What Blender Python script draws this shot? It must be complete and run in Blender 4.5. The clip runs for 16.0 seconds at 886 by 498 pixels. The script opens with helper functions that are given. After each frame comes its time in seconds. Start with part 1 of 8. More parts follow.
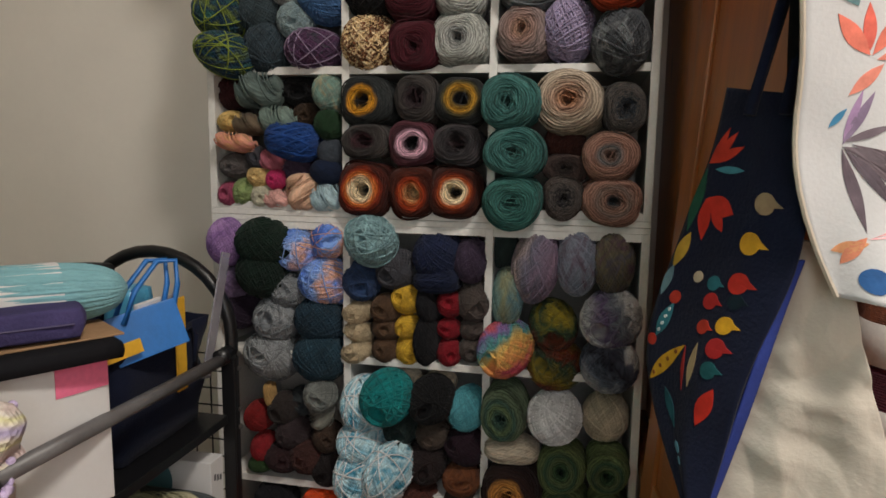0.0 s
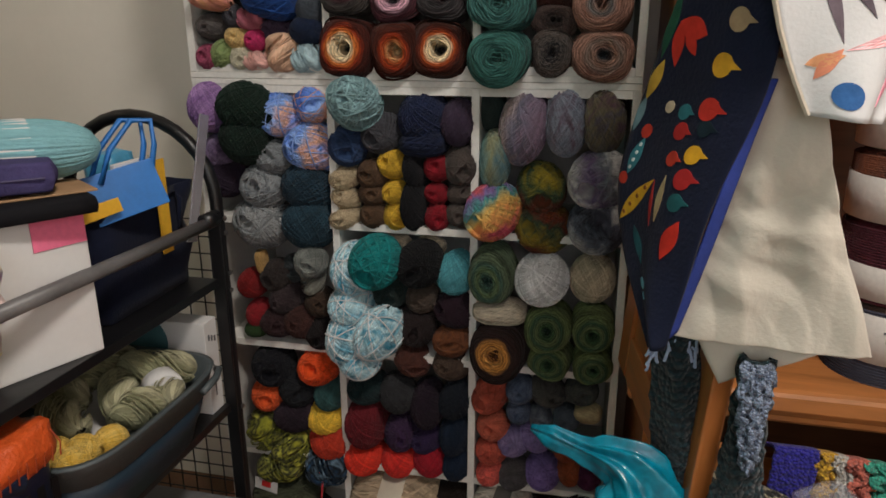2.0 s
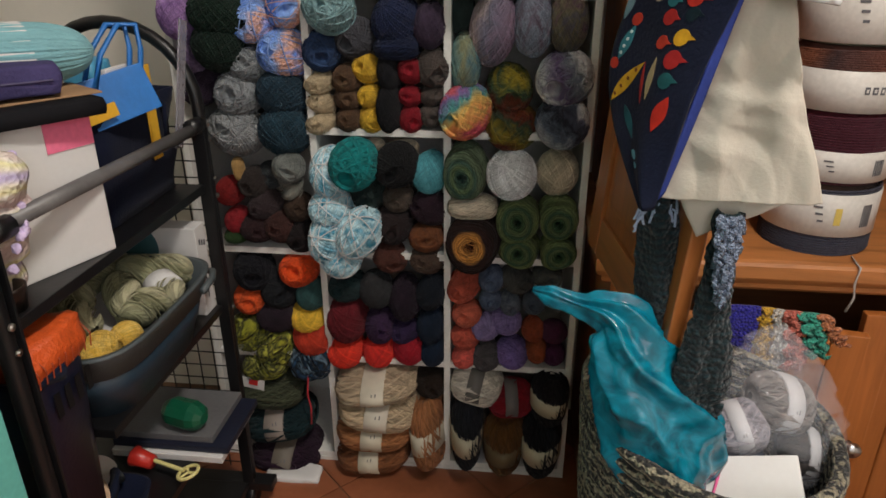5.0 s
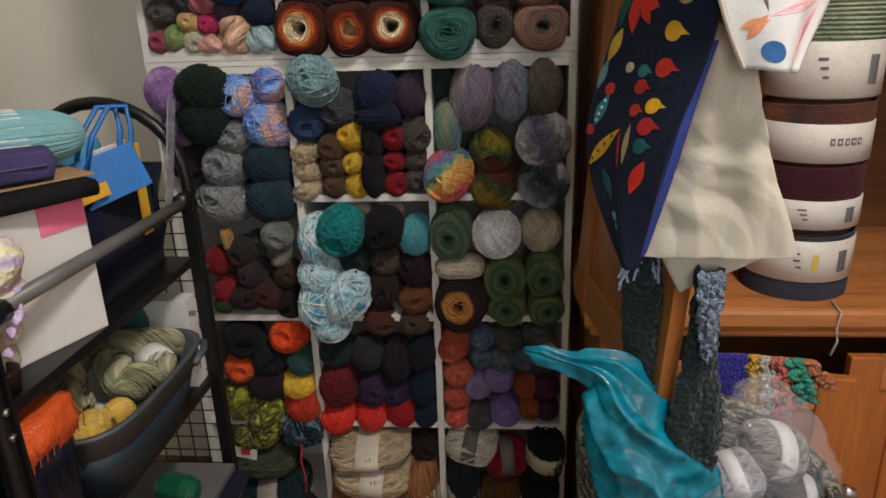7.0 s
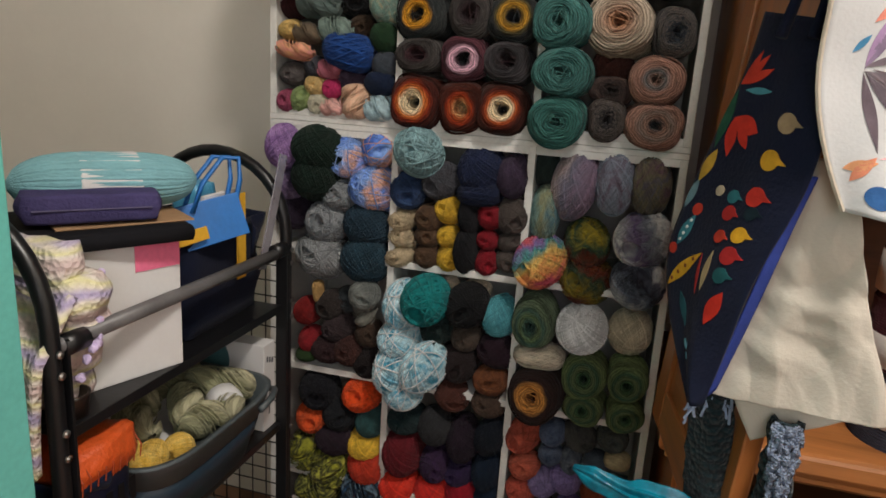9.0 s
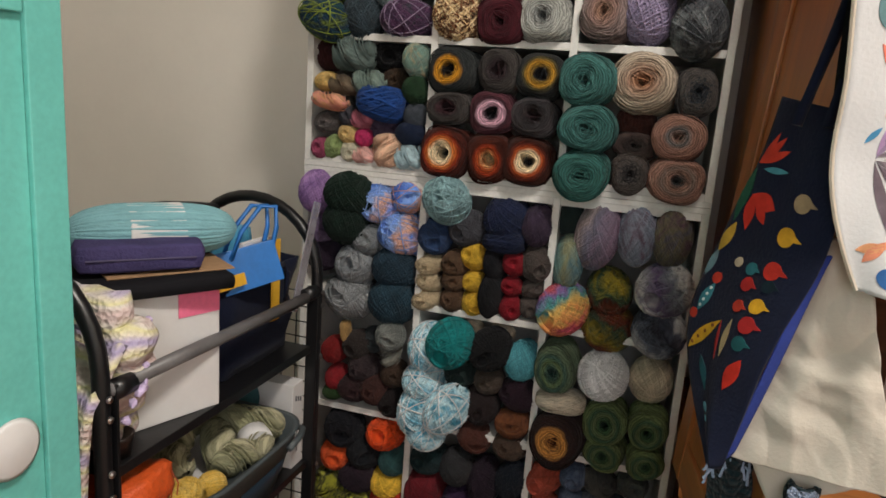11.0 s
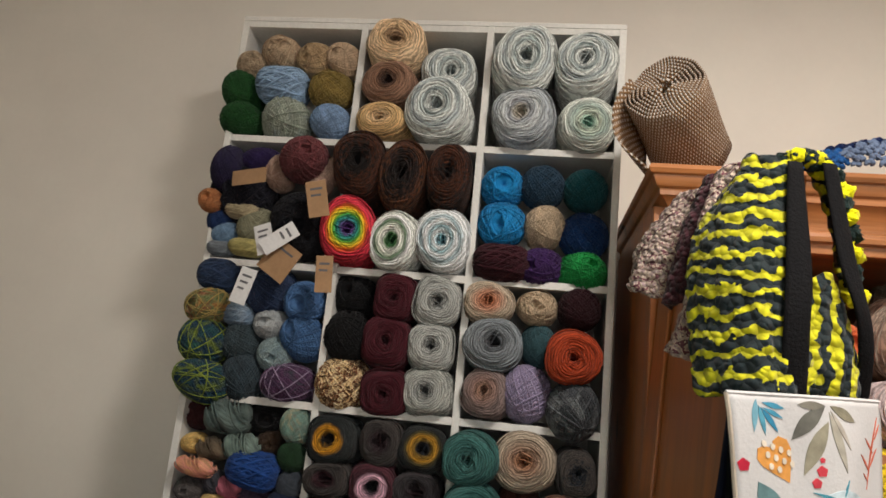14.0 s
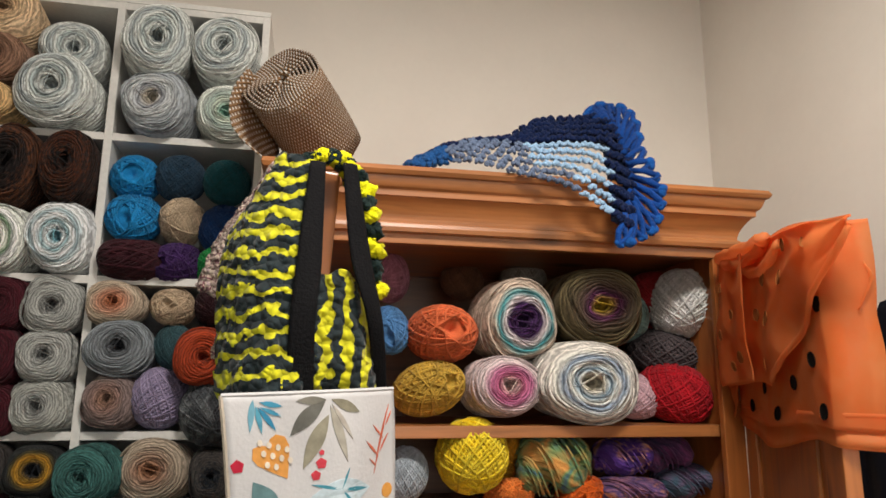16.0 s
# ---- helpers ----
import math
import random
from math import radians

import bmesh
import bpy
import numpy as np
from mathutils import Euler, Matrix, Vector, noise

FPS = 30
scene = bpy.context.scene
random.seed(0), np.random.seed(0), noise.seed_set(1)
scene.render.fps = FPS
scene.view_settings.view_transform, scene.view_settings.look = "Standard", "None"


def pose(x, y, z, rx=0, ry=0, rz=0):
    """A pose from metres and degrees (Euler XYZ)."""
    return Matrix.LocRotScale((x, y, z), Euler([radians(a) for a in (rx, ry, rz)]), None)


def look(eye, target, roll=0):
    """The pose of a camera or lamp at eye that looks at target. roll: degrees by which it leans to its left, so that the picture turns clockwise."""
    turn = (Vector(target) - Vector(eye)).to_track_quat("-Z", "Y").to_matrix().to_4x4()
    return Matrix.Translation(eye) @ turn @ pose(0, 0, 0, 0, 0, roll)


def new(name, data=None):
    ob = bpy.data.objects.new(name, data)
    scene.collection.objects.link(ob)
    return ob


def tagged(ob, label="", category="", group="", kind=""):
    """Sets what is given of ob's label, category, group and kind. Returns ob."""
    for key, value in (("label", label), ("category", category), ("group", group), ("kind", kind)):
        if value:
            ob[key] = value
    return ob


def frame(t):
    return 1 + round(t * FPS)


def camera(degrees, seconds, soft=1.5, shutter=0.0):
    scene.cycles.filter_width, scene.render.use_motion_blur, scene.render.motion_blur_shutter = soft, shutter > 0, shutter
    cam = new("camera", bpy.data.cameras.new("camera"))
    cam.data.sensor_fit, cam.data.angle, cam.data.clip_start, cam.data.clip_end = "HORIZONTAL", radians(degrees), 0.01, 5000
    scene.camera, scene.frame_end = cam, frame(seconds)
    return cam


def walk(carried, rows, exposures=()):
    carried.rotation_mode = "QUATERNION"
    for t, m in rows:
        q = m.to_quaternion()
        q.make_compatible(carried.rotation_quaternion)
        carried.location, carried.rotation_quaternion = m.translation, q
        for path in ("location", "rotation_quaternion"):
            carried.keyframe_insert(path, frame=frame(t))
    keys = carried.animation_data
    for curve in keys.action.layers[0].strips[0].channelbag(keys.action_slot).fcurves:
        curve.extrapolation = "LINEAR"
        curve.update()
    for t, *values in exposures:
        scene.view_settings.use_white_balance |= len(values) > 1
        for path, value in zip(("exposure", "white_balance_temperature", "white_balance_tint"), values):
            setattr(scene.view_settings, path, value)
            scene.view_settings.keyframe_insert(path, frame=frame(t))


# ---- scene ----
cam = camera(65.7, 16.0, 1.65)
PATH = [
    (0, (0.806, -1.367, 1.383), (0.393, 0.57, 1.101), 0.8),
    (0.5, (0.797, -1.371, 1.368), (0.369, 0.552, 1.02), 0.5),
    (1, (0.795, -1.366, 1.353), (0.37, 0.54, 0.921), 0.3),
    (1.5, (0.822, -1.351, 1.338), (0.399, 0.524, 0.784), -0.2),
    (2, (0.855, -1.349, 1.324), (0.426, 0.513, 0.734), -0.0),
    (2.5, (0.881, -1.365, 1.317), (0.281, 0.441, 0.703), -0.7),
    (3, (0.859, -1.393, 1.324), (0.29, 0.408, 0.666), -1.6),
    (3.5, (0.789, -1.446, 1.313), (0.397, 0.374, 0.583), -1.7),
    (4, (0.77, -1.469, 1.304), (0.527, 0.341, 0.488), 0.2),
    (4.2, (0.767, -1.472, 1.3), (0.541, 0.336, 0.474), 0.7),
    (6.5, (0.773, -1.476, 1.329), (0.607, 0.389, 0.628), -2.1),
    (7, (0.765, -1.488, 1.331), (0.595, 0.392, 0.672), -2.0),
    (7.5, (0.767, -1.514, 1.338), (0.556, 0.391, 0.766), 0.0),
    (8, (0.842, -1.471, 1.349), (0.479, 0.428, 0.836), -0.2),
    (8.5, (0.827, -1.447, 1.36), (0.356, 0.434, 0.869), 2.6),
    (10.8, (0.832, -1.466, 1.397), (0.252, 0.382, 0.897), 3.8),
    (11, (0.82, -1.487, 1.419), (0.242, 0.38, 0.994), 4.3),
    (11.5, (0.823, -1.478, 1.481), (0.213, 0.415, 1.277), 4.9),
    (12, (0.811, -1.47, 1.509), (0.23, 0.443, 1.471), 5.5),
    (12.5, (0.779, -1.477, 1.556), (0.258, 0.452, 1.643), 5.7),
    (13, (0.772, -1.487, 1.561), (0.298, 0.437, 1.838), 6.5),
    (13.5, (0.755, -1.479, 1.592), (0.42, 0.458, 1.965), 5.8),
    (14, (0.762, -1.474, 1.602), (0.48, 0.464, 2.01), 5.7),
    (14.5, (0.806, -1.473, 1.622), (0.661, 0.479, 2.034), 4.7),
    (15, (0.886, -1.475, 1.638), (0.937, 0.482, 2.05), 3.4),
    (15.5, (0.973, -1.457, 1.641), (1.208, 0.487, 2.049), 1.5),
    (16, (1.033, -1.465, 1.638), (1.414, 0.457, 2.038), 0.4),
]
walk(cam, [(t, look(eye, target, roll)) for t, eye, target, roll in PATH], exposures=[(0, -0.05), (2, 0.0), (4, 0.15), (7, 0.15), (8.5, 0.12), (11, 0.2), (11.5, 0.05), (12.5, 0.1), (14, -0.1), (16, -0.2)])

# ---- light ----
world = bpy.data.worlds.new("world")
scene.world = world
world.use_nodes = True
wn = world.node_tree.nodes
sky = wn.new("ShaderNodeTexSky")
sky.sky_type, sky.sun_disc = "NISHITA", False
sky.sun_elevation, sky.sun_rotation = radians(40), radians(200)
world.node_tree.links.new(sky.outputs["Color"], wn["Background"].inputs["Color"])
wn["Background"].inputs["Strength"].default_value = 0.1


def area(name, m, sx, sy, watts, colour):
    lamp = bpy.data.lights.new(name, "AREA")
    lamp.shape, lamp.size, lamp.size_y, lamp.energy, lamp.color = "RECTANGLE", sx, sy, watts, colour
    ob = new(name, lamp)
    ob.matrix_world = m
    return ob


# daylight through the window opening behind the walk, and the ceiling lamp's glow
area("window_daylight", look((1.2, -2.74, 1.7), (1.0, 0.0, 1.7)), 0.9, 1.0, 7.5, (1.0, 0.98, 1.0))
area("ceiling_lamp_glow", look((1.32, -1.36, 2.84), (1.32, -1.36, 0)), 0.36, 0.36, 39, (1.0, 0.925, 0.845))


# ---- materials ----
def lin(h, gain=1.0):
    h = h.lstrip("#")
    out = []
    for i in (0, 2, 4):
        c = int(h[i:i + 2], 16) / 255
        out.append(min(0.92, gain * (c / 12.92 if c <= 0.04045 else ((c + 0.055) / 1.055) ** 2.4)))
    return (*out, 1.0)


MATS = {}


def shader(name):
    m = bpy.data.materials.new(name)
    m.use_nodes = True
    t = m.node_tree
    return m, t.nodes, t.links, t.nodes["Principled BSDF"]


def node(n, kind, **inputs):
    x = n.new(kind)
    for k, v in inputs.items():
        x.inputs[k.replace("_", " ")].default_value = v
    return x


def ramp(n, stops, interp="LINEAR"):
    r = n.new("ShaderNodeValToRGB")
    r.color_ramp.interpolation = interp
    e = r.color_ramp.elements
    while len(e) < len(stops):
        e.new(0.5)
    for el, (p, c) in zip(e, stops):
        el.position, el.color = p, c
    return r


def shade(c, k):
    return (*[min(0.95, x * k) for x in c[:3]], 1.0)


def plain(name, c, rough=0.6, var=0.18, scale=6.0, bump=0.15, fine=120.0, metal=0.0, sheen=0.0, stretch=(1, 1, 1), coat=0.0, trans=0.0, alpha=1.0, grain=0.25):
    """A surface with stains at a broad scale and grain at a fine one."""
    if name in MATS:
        return MATS[name]
    m, n, l, b = shader(name)
    tc = n.new("ShaderNodeTexCoord")
    mp = n.new("ShaderNodeMapping")
    mp.inputs["Scale"].default_value = stretch
    l.new(tc.outputs["Object"], mp.inputs["Vector"])
    n1 = node(n, "ShaderNodeTexNoise", Scale=scale, Detail=5.0, Roughness=0.6)
    n2 = node(n, "ShaderNodeTexNoise", Scale=fine, Detail=3.0)
    l.new(mp.outputs[0], n1.inputs["Vector"])
    l.new(mp.outputs[0], n2.inputs["Vector"])
    r = ramp(n, [(0.3, shade(c, 1 - var)), (0.7, shade(c, 1 + var * 0.6))])
    l.new(n1.outputs["Fac"], r.inputs[0])
    mx = n.new("ShaderNodeMixRGB")
    mx.blend_type = "MULTIPLY"
    mx.inputs[0].default_value = grain
    l.new(r.outputs[0], mx.inputs[1])
    l.new(n2.outputs["Fac"], mx.inputs[2])
    gain = n.new("ShaderNodeMixRGB")
    gain.blend_type = "MULTIPLY"
    gain.inputs[0].default_value = 1.0
    gain.inputs[2].default_value = (1.12, 1.12, 1.12, 1)
    l.new(mx.outputs[0], gain.inputs[1])
    l.new(gain.outputs[0], b.inputs["Base Color"])
    rr = n.new("ShaderNodeMapRange")
    rr.inputs[3].default_value, rr.inputs[4].default_value = max(0.02, rough - 0.12), min(1, rough + 0.12)
    l.new(n1.outputs["Fac"], rr.inputs[0])
    l.new(rr.outputs[0], b.inputs["Roughness"])
    bp = node(n, "ShaderNodeBump", Strength=bump, Distance=0.004)
    l.new(n2.outputs["Fac"], bp.inputs["Height"])
    l.new(bp.outputs[0], b.inputs["Normal"])
    b.inputs["Metallic"].default_value = metal
    b.inputs["Specular IOR Level"].default_value = 0.5 if rough < 0.7 else 0.15
    b.inputs["Sheen Weight"].default_value = sheen
    b.inputs["Coat Weight"].default_value = coat
    b.inputs["Transmission Weight"].default_value = trans
    b.inputs["Alpha"].default_value = alpha
    MATS[name] = m
    return m


def pine(name, c, along="z", knots=True, rough=0.36):
    """Varnished knotty pine, grain along one axis."""
    if name in MATS:
        return MATS[name]
    m, n, l, b = shader(name)
    tc = n.new("ShaderNodeTexCoord")
    mp = n.new("ShaderNodeMapping")
    mp.inputs["Scale"].default_value = {"z": (9, 9, 0.7), "x": (0.7, 9, 9), "y": (9, 0.7, 9)}[along]
    l.new(tc.outputs["Object"], mp.inputs["Vector"])
    grain = node(n, "ShaderNodeTexNoise", Scale=3.2, Detail=6.0, Roughness=0.62, Distortion=0.7)
    l.new(mp.outputs[0], grain.inputs["Vector"])
    r = ramp(n, [(0.25, shade(c, 0.5)), (0.5, c), (0.75, shade(c, 1.35))])
    l.new(grain.outputs["Fac"], r.inputs[0])
    out = r.outputs[0]
    if knots:
        mk = n.new("ShaderNodeMapping")
        mk.inputs["Scale"].default_value = {"z": (6.5, 6.5, 3.2), "x": (3.2, 6.5, 6.5), "y": (6.5, 3.2, 6.5)}[along]
        l.new(tc.outputs["Object"], mk.inputs["Vector"])
        vo = node(n, "ShaderNodeTexVoronoi", Scale=1.0)
        l.new(mk.outputs[0], vo.inputs["Vector"])
        kr = ramp(n, [(0.0, (1, 1, 1, 1)), (0.09, (0.8, 0.8, 0.8, 1)), (0.17, (0, 0, 0, 1))])
        l.new(vo.outputs["Distance"], kr.inputs[0])
        mx = n.new("ShaderNodeMixRGB")
        l.new(kr.outputs[0], mx.inputs[0])
        l.new(out, mx.inputs[1])
        mx.inputs[2].default_value = shade(c, 0.16)
        out = mx.outputs[0]
    l.new(out, b.inputs["Base Color"])
    rr = n.new("ShaderNodeMapRange")
    rr.inputs[3].default_value, rr.inputs[4].default_value = rough - 0.08, rough + 0.14
    l.new(grain.outputs["Fac"], rr.inputs[0])
    l.new(rr.outputs[0], b.inputs["Roughness"])
    bp = node(n, "ShaderNodeBump", Strength=0.12, Distance=0.003)
    l.new(grain.outputs["Fac"], bp.inputs["Height"])
    l.new(bp.outputs[0], b.inputs["Normal"])
    b.inputs["Coat Weight"].default_value = 0.25
    b.inputs["Coat Roughness"].default_value = 0.25
    MATS[name] = m
    return m


def strand_tone(n, l, colour, low, high):
    """Each length of strand a little lighter or darker than its neighbours."""
    uv = n.new("ShaderNodeUVMap")
    sep = n.new("ShaderNodeSeparateXYZ")
    l.new(uv.outputs[0], sep.inputs[0])
    step = n.new("ShaderNodeMath")
    step.operation = "MULTIPLY"
    step.inputs[1].default_value = 0.8
    fl = n.new("ShaderNodeMath")
    fl.operation = "FLOOR"
    l.new(sep.outputs[0], step.inputs[0])
    l.new(step.outputs[0], fl.inputs[0])
    wn_ = n.new("ShaderNodeTexWhiteNoise")
    wn_.noise_dimensions = "1D"
    l.new(fl.outputs[0], wn_.inputs["W"])
    t = ramp(n, [(0.0, (low, low, low, 1)), (0.5, (1, 1, 1, 1)), (1.0, (high, high, high, 1))])
    l.new(wn_.outputs["Value"], t.inputs[0])
    wound_ = n.new("ShaderNodeMath")
    wound_.operation = "GREATER_THAN"
    wound_.inputs[1].default_value = 0.5
    l.new(sep.outputs[0], wound_.inputs[0])
    mx = n.new("ShaderNodeMixRGB")
    mx.blend_type = "MULTIPLY"
    l.new(wound_.outputs[0], mx.inputs[0])
    l.new(colour, mx.inputs[1])
    l.new(t.outputs[0], mx.inputs[2])
    return mx.outputs[0]


def yarn_finish(n, l, b, tc):
    fuzz = node(n, "ShaderNodeTexNoise", Scale=26.0, Detail=4.0, Roughness=0.75)
    l.new(tc.outputs["Object"], fuzz.inputs["Vector"])
    bp = node(n, "ShaderNodeBump", Strength=0.35, Distance=0.05)
    l.new(fuzz.outputs["Fac"], bp.inputs["Height"])
    l.new(bp.outputs[0], b.inputs["Normal"])
    b.inputs["Roughness"].default_value = 0.92
    b.inputs["Specular IOR Level"].default_value = 0.2
    b.inputs["Sheen Weight"].default_value = 0.06
    b.inputs["Sheen Roughness"].default_value = 0.5
    return fuzz


GAIN = 1.3


def yarn_mat(cols, fleck=False):
    """Wool of one colour, or dyed in several along the strand."""
    key = ("flecked yarn " if fleck else "yarn ") + " ".join(cols)
    if key in MATS:
        return MATS[key]
    m, n, l, b = shader(key)
    tc = n.new("ShaderNodeTexCoord")
    fuzz = yarn_finish(n, l, b, tc)
    cs = [lin(c, GAIN) for c in cols]
    info = n.new("ShaderNodeObjectInfo")
    add = n.new("ShaderNodeVectorMath")
    add.operation = "MULTIPLY_ADD"
    add.inputs[1].default_value = (9, 9, 9)
    l.new(info.outputs["Random"], add.inputs[0])
    l.new(tc.outputs["Object"], add.inputs[2])
    if len(cs) == 1:
        big = node(n, "ShaderNodeTexNoise", Scale=2.2, Detail=3.0)
        l.new(add.outputs[0], big.inputs["Vector"])
        r = ramp(n, [(0.3, shade(cs[0], 0.78)), (0.7, shade(cs[0], 1.2))])
        l.new(big.outputs["Fac"], r.inputs[0])
    else:
        big = node(n, "ShaderNodeTexNoise", Scale=4.2 if fleck else 1.5, Detail=1.5, Roughness=0.6, Distortion=1.0)
        l.new(add.outputs[0], big.inputs["Vector"])
        k = len(cs)
        r = ramp(n, [(0.3 + 0.4 * i / (k - 1), c) for i, c in enumerate(cs)])
        if k > 3 and not fleck:
            # long colour runs lie side by side across the ball
            lean_ = n.new("ShaderNodeVectorMath")
            lean_.operation = "DOT_PRODUCT"
            lean_.inputs[1].default_value = (0.16, 0.05, 0.11)
            l.new(tc.outputs["Object"], lean_.inputs[0])
            runs = n.new("ShaderNodeMath")
            runs.operation = "MULTIPLY_ADD"
            runs.inputs[1].default_value = 0.3
            l.new(big.outputs["Fac"], runs.inputs[0])
            half = n.new("ShaderNodeMath")
            half.operation = "ADD"
            half.inputs[1].default_value = 0.35
            l.new(lean_.outputs["Value"], half.inputs[0])
            l.new(half.outputs[0], runs.inputs[2])
            l.new(runs.outputs[0], r.inputs[0])
        else:
            l.new(big.outputs["Fac"], r.inputs[0])
    mx = n.new("ShaderNodeMixRGB")
    mx.blend_type = "MULTIPLY"
    mx.inputs[0].default_value = 0.55
    fr = ramp(n, [(0.3, (0.55, 0.55, 0.55, 1)), (0.62, (1.0, 1.0, 1.0, 1))])
    l.new(fuzz.outputs["Fac"], fr.inputs[0])
    l.new(r.outputs[0], mx.inputs[1])
    l.new(fr.outputs[0], mx.inputs[2])
    l.new(strand_tone(n, l, mx.outputs[0], 0.7, 1.25), b.inputs["Base Color"])
    MATS[key] = m
    return m


def cake_mat(cols, fleck=False):
    """Wool that changes colour from the heart of the cake to its rim; near-black hearts are painted shade."""
    key = ("flecked " if fleck else "cake ") + " ".join(cols)
    if key in MATS:
        return MATS[key]
    m, n, l, b = shader(key)
    tc = n.new("ShaderNodeTexCoord")
    fuzz = yarn_finish(n, l, b, tc)
    wob = node(n, "ShaderNodeTexNoise", Scale=1.9, Detail=2.0)
    info = n.new("ShaderNodeObjectInfo")
    add = n.new("ShaderNodeVectorMath")
    add.operation = "MULTIPLY_ADD"
    add.inputs[1].default_value = (7, 7, 7)
    l.new(info.outputs["Random"], add.inputs[0])
    l.new(tc.outputs["Object"], add.inputs[2])
    l.new(add.outputs[0], wob.inputs["Vector"])
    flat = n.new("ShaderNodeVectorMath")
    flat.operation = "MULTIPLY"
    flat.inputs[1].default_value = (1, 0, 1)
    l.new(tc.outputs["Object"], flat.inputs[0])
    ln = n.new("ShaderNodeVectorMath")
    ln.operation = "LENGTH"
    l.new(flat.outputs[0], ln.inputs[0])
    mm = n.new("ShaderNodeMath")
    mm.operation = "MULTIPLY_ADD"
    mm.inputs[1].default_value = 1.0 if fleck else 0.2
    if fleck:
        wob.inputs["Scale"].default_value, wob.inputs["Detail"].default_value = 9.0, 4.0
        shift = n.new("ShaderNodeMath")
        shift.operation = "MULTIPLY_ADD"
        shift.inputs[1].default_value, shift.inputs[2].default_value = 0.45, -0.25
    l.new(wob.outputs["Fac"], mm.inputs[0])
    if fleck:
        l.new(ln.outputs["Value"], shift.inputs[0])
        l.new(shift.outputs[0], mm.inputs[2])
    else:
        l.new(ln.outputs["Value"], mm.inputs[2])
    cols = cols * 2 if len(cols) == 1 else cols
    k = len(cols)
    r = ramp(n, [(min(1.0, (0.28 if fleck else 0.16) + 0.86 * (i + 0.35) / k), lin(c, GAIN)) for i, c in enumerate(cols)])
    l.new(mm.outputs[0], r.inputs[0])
    mx = n.new("ShaderNodeMixRGB")
    mx.blend_type = "MULTIPLY"
    mx.inputs[0].default_value = 0.5
    fr = ramp(n, [(0.3, (0.5, 0.5, 0.5, 1)), (0.62, (1.0, 1.0, 1.0, 1))])
    l.new(fuzz.outputs["Fac"], fr.inputs[0])
    # shade between turns of strand, and their lit crests, painted in as distorted rings
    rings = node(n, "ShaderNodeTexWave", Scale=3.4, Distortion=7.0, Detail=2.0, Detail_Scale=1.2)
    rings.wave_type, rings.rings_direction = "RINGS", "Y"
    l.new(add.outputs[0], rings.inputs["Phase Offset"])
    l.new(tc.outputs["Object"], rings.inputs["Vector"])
    groove_shade = ramp(n, [(0.1, (0.5, 0.5, 0.5, 1)), (0.55, (1.0, 1.0, 1.0, 1)), (0.95, (1.25, 1.25, 1.25, 1))])
    l.new(rings.outputs["Fac"], groove_shade.inputs[0])
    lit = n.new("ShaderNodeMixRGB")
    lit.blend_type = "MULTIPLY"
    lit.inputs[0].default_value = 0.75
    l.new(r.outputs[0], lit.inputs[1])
    l.new(groove_shade.outputs[0], lit.inputs[2])
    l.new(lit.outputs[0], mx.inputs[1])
    l.new(fr.outputs[0], mx.inputs[2])
    l.new(strand_tone(n, l, mx.outputs[0], 0.66, 1.28), b.inputs["Base Color"])
    MATS[key] = m
    return m


WHITE = plain("white painted board", (0.74, 0.73, 0.69, 1), 0.5, 0.1, 5, 0.08)
WALL = plain("cream wall paint", (0.83, 0.79, 0.725, 1), 0.75, 0.05, 2.2, 0.05, 60, grain=0.03)
CEIL = plain("white ceiling paint", (0.78, 0.76, 0.72, 1), 0.8, 0.05, 2, 0.1)
TILE = plain("terracotta tile", (0.30, 0.10, 0.045, 1), 0.4, 0.35, 4, 0.1, 60)
GROUT = plain("grey grout", (0.19, 0.11, 0.07, 1), 0.9, 0.2)
PINE_Z = pine("pine upright", (0.36, 0.118, 0.028, 1), "z")
PINE_X = pine("pine level", (0.39, 0.15, 0.045, 1), "x")
# same pine, with the shade inside the hutch put into a darker base colour
PINE_SHADED = pine("shaded pine inside", (0.16, 0.07, 0.028, 1), "x", knots=False)
BLACK = plain("black coated steel", (0.007, 0.007, 0.008, 1), 0.38, 0.2, 8, 0.06)
STEEL = plain("bare steel", (0.5, 0.5, 0.5, 1), 0.3, 0.2, 20, 0.05, metal=1.0)
GREY = plain("grey plastic sleeve", (0.13, 0.125, 0.125, 1), 0.42, 0.25, 14, 0.08)
TEAL = plain("teal paint", (0.15, 0.52, 0.46, 1), 0.42, 0.1, 5, 0.12)
PAPER = plain("white paper", (0.62, 0.61, 0.6, 1), 0.7, 0.07, 5, 0.05, grain=0.06)
KRAFT = plain("kraft card", (0.36, 0.22, 0.12, 1), 0.8, 0.15, 12, 0.1)
NAVY = plain("navy cloth", (0.006, 0.009, 0.026, 1), 0.85, 0.25, 10, 0.3, 240, sheen=0.05)
INK = plain("grey print", (0.12, 0.12, 0.13, 1), 0.7, 0.1)


# ---- building helpers ----
def obj(name, bm, material, smooth=False):
    me = bpy.data.meshes.new(name)
    bmesh.ops.recalc_face_normals(bm, faces=bm.faces)
    bm.to_mesh(me)
    bm.free()
    me.materials.append(material)
    if smooth:
        me.shade_smooth()
    return new(name, me)


def part(name, bm, material, parent, label="", smooth=False):
    ob = obj(name, bm, material, smooth)
    ob.parent = parent
    return tagged(ob, label=label)


def thing(name, label, category, at=(0, 0, 0), rz=0, group="", kind=""):
    ob = new(name)
    ob.matrix_world = pose(*at, 0, 0, rz)
    return tagged(ob, label, category, group, kind)


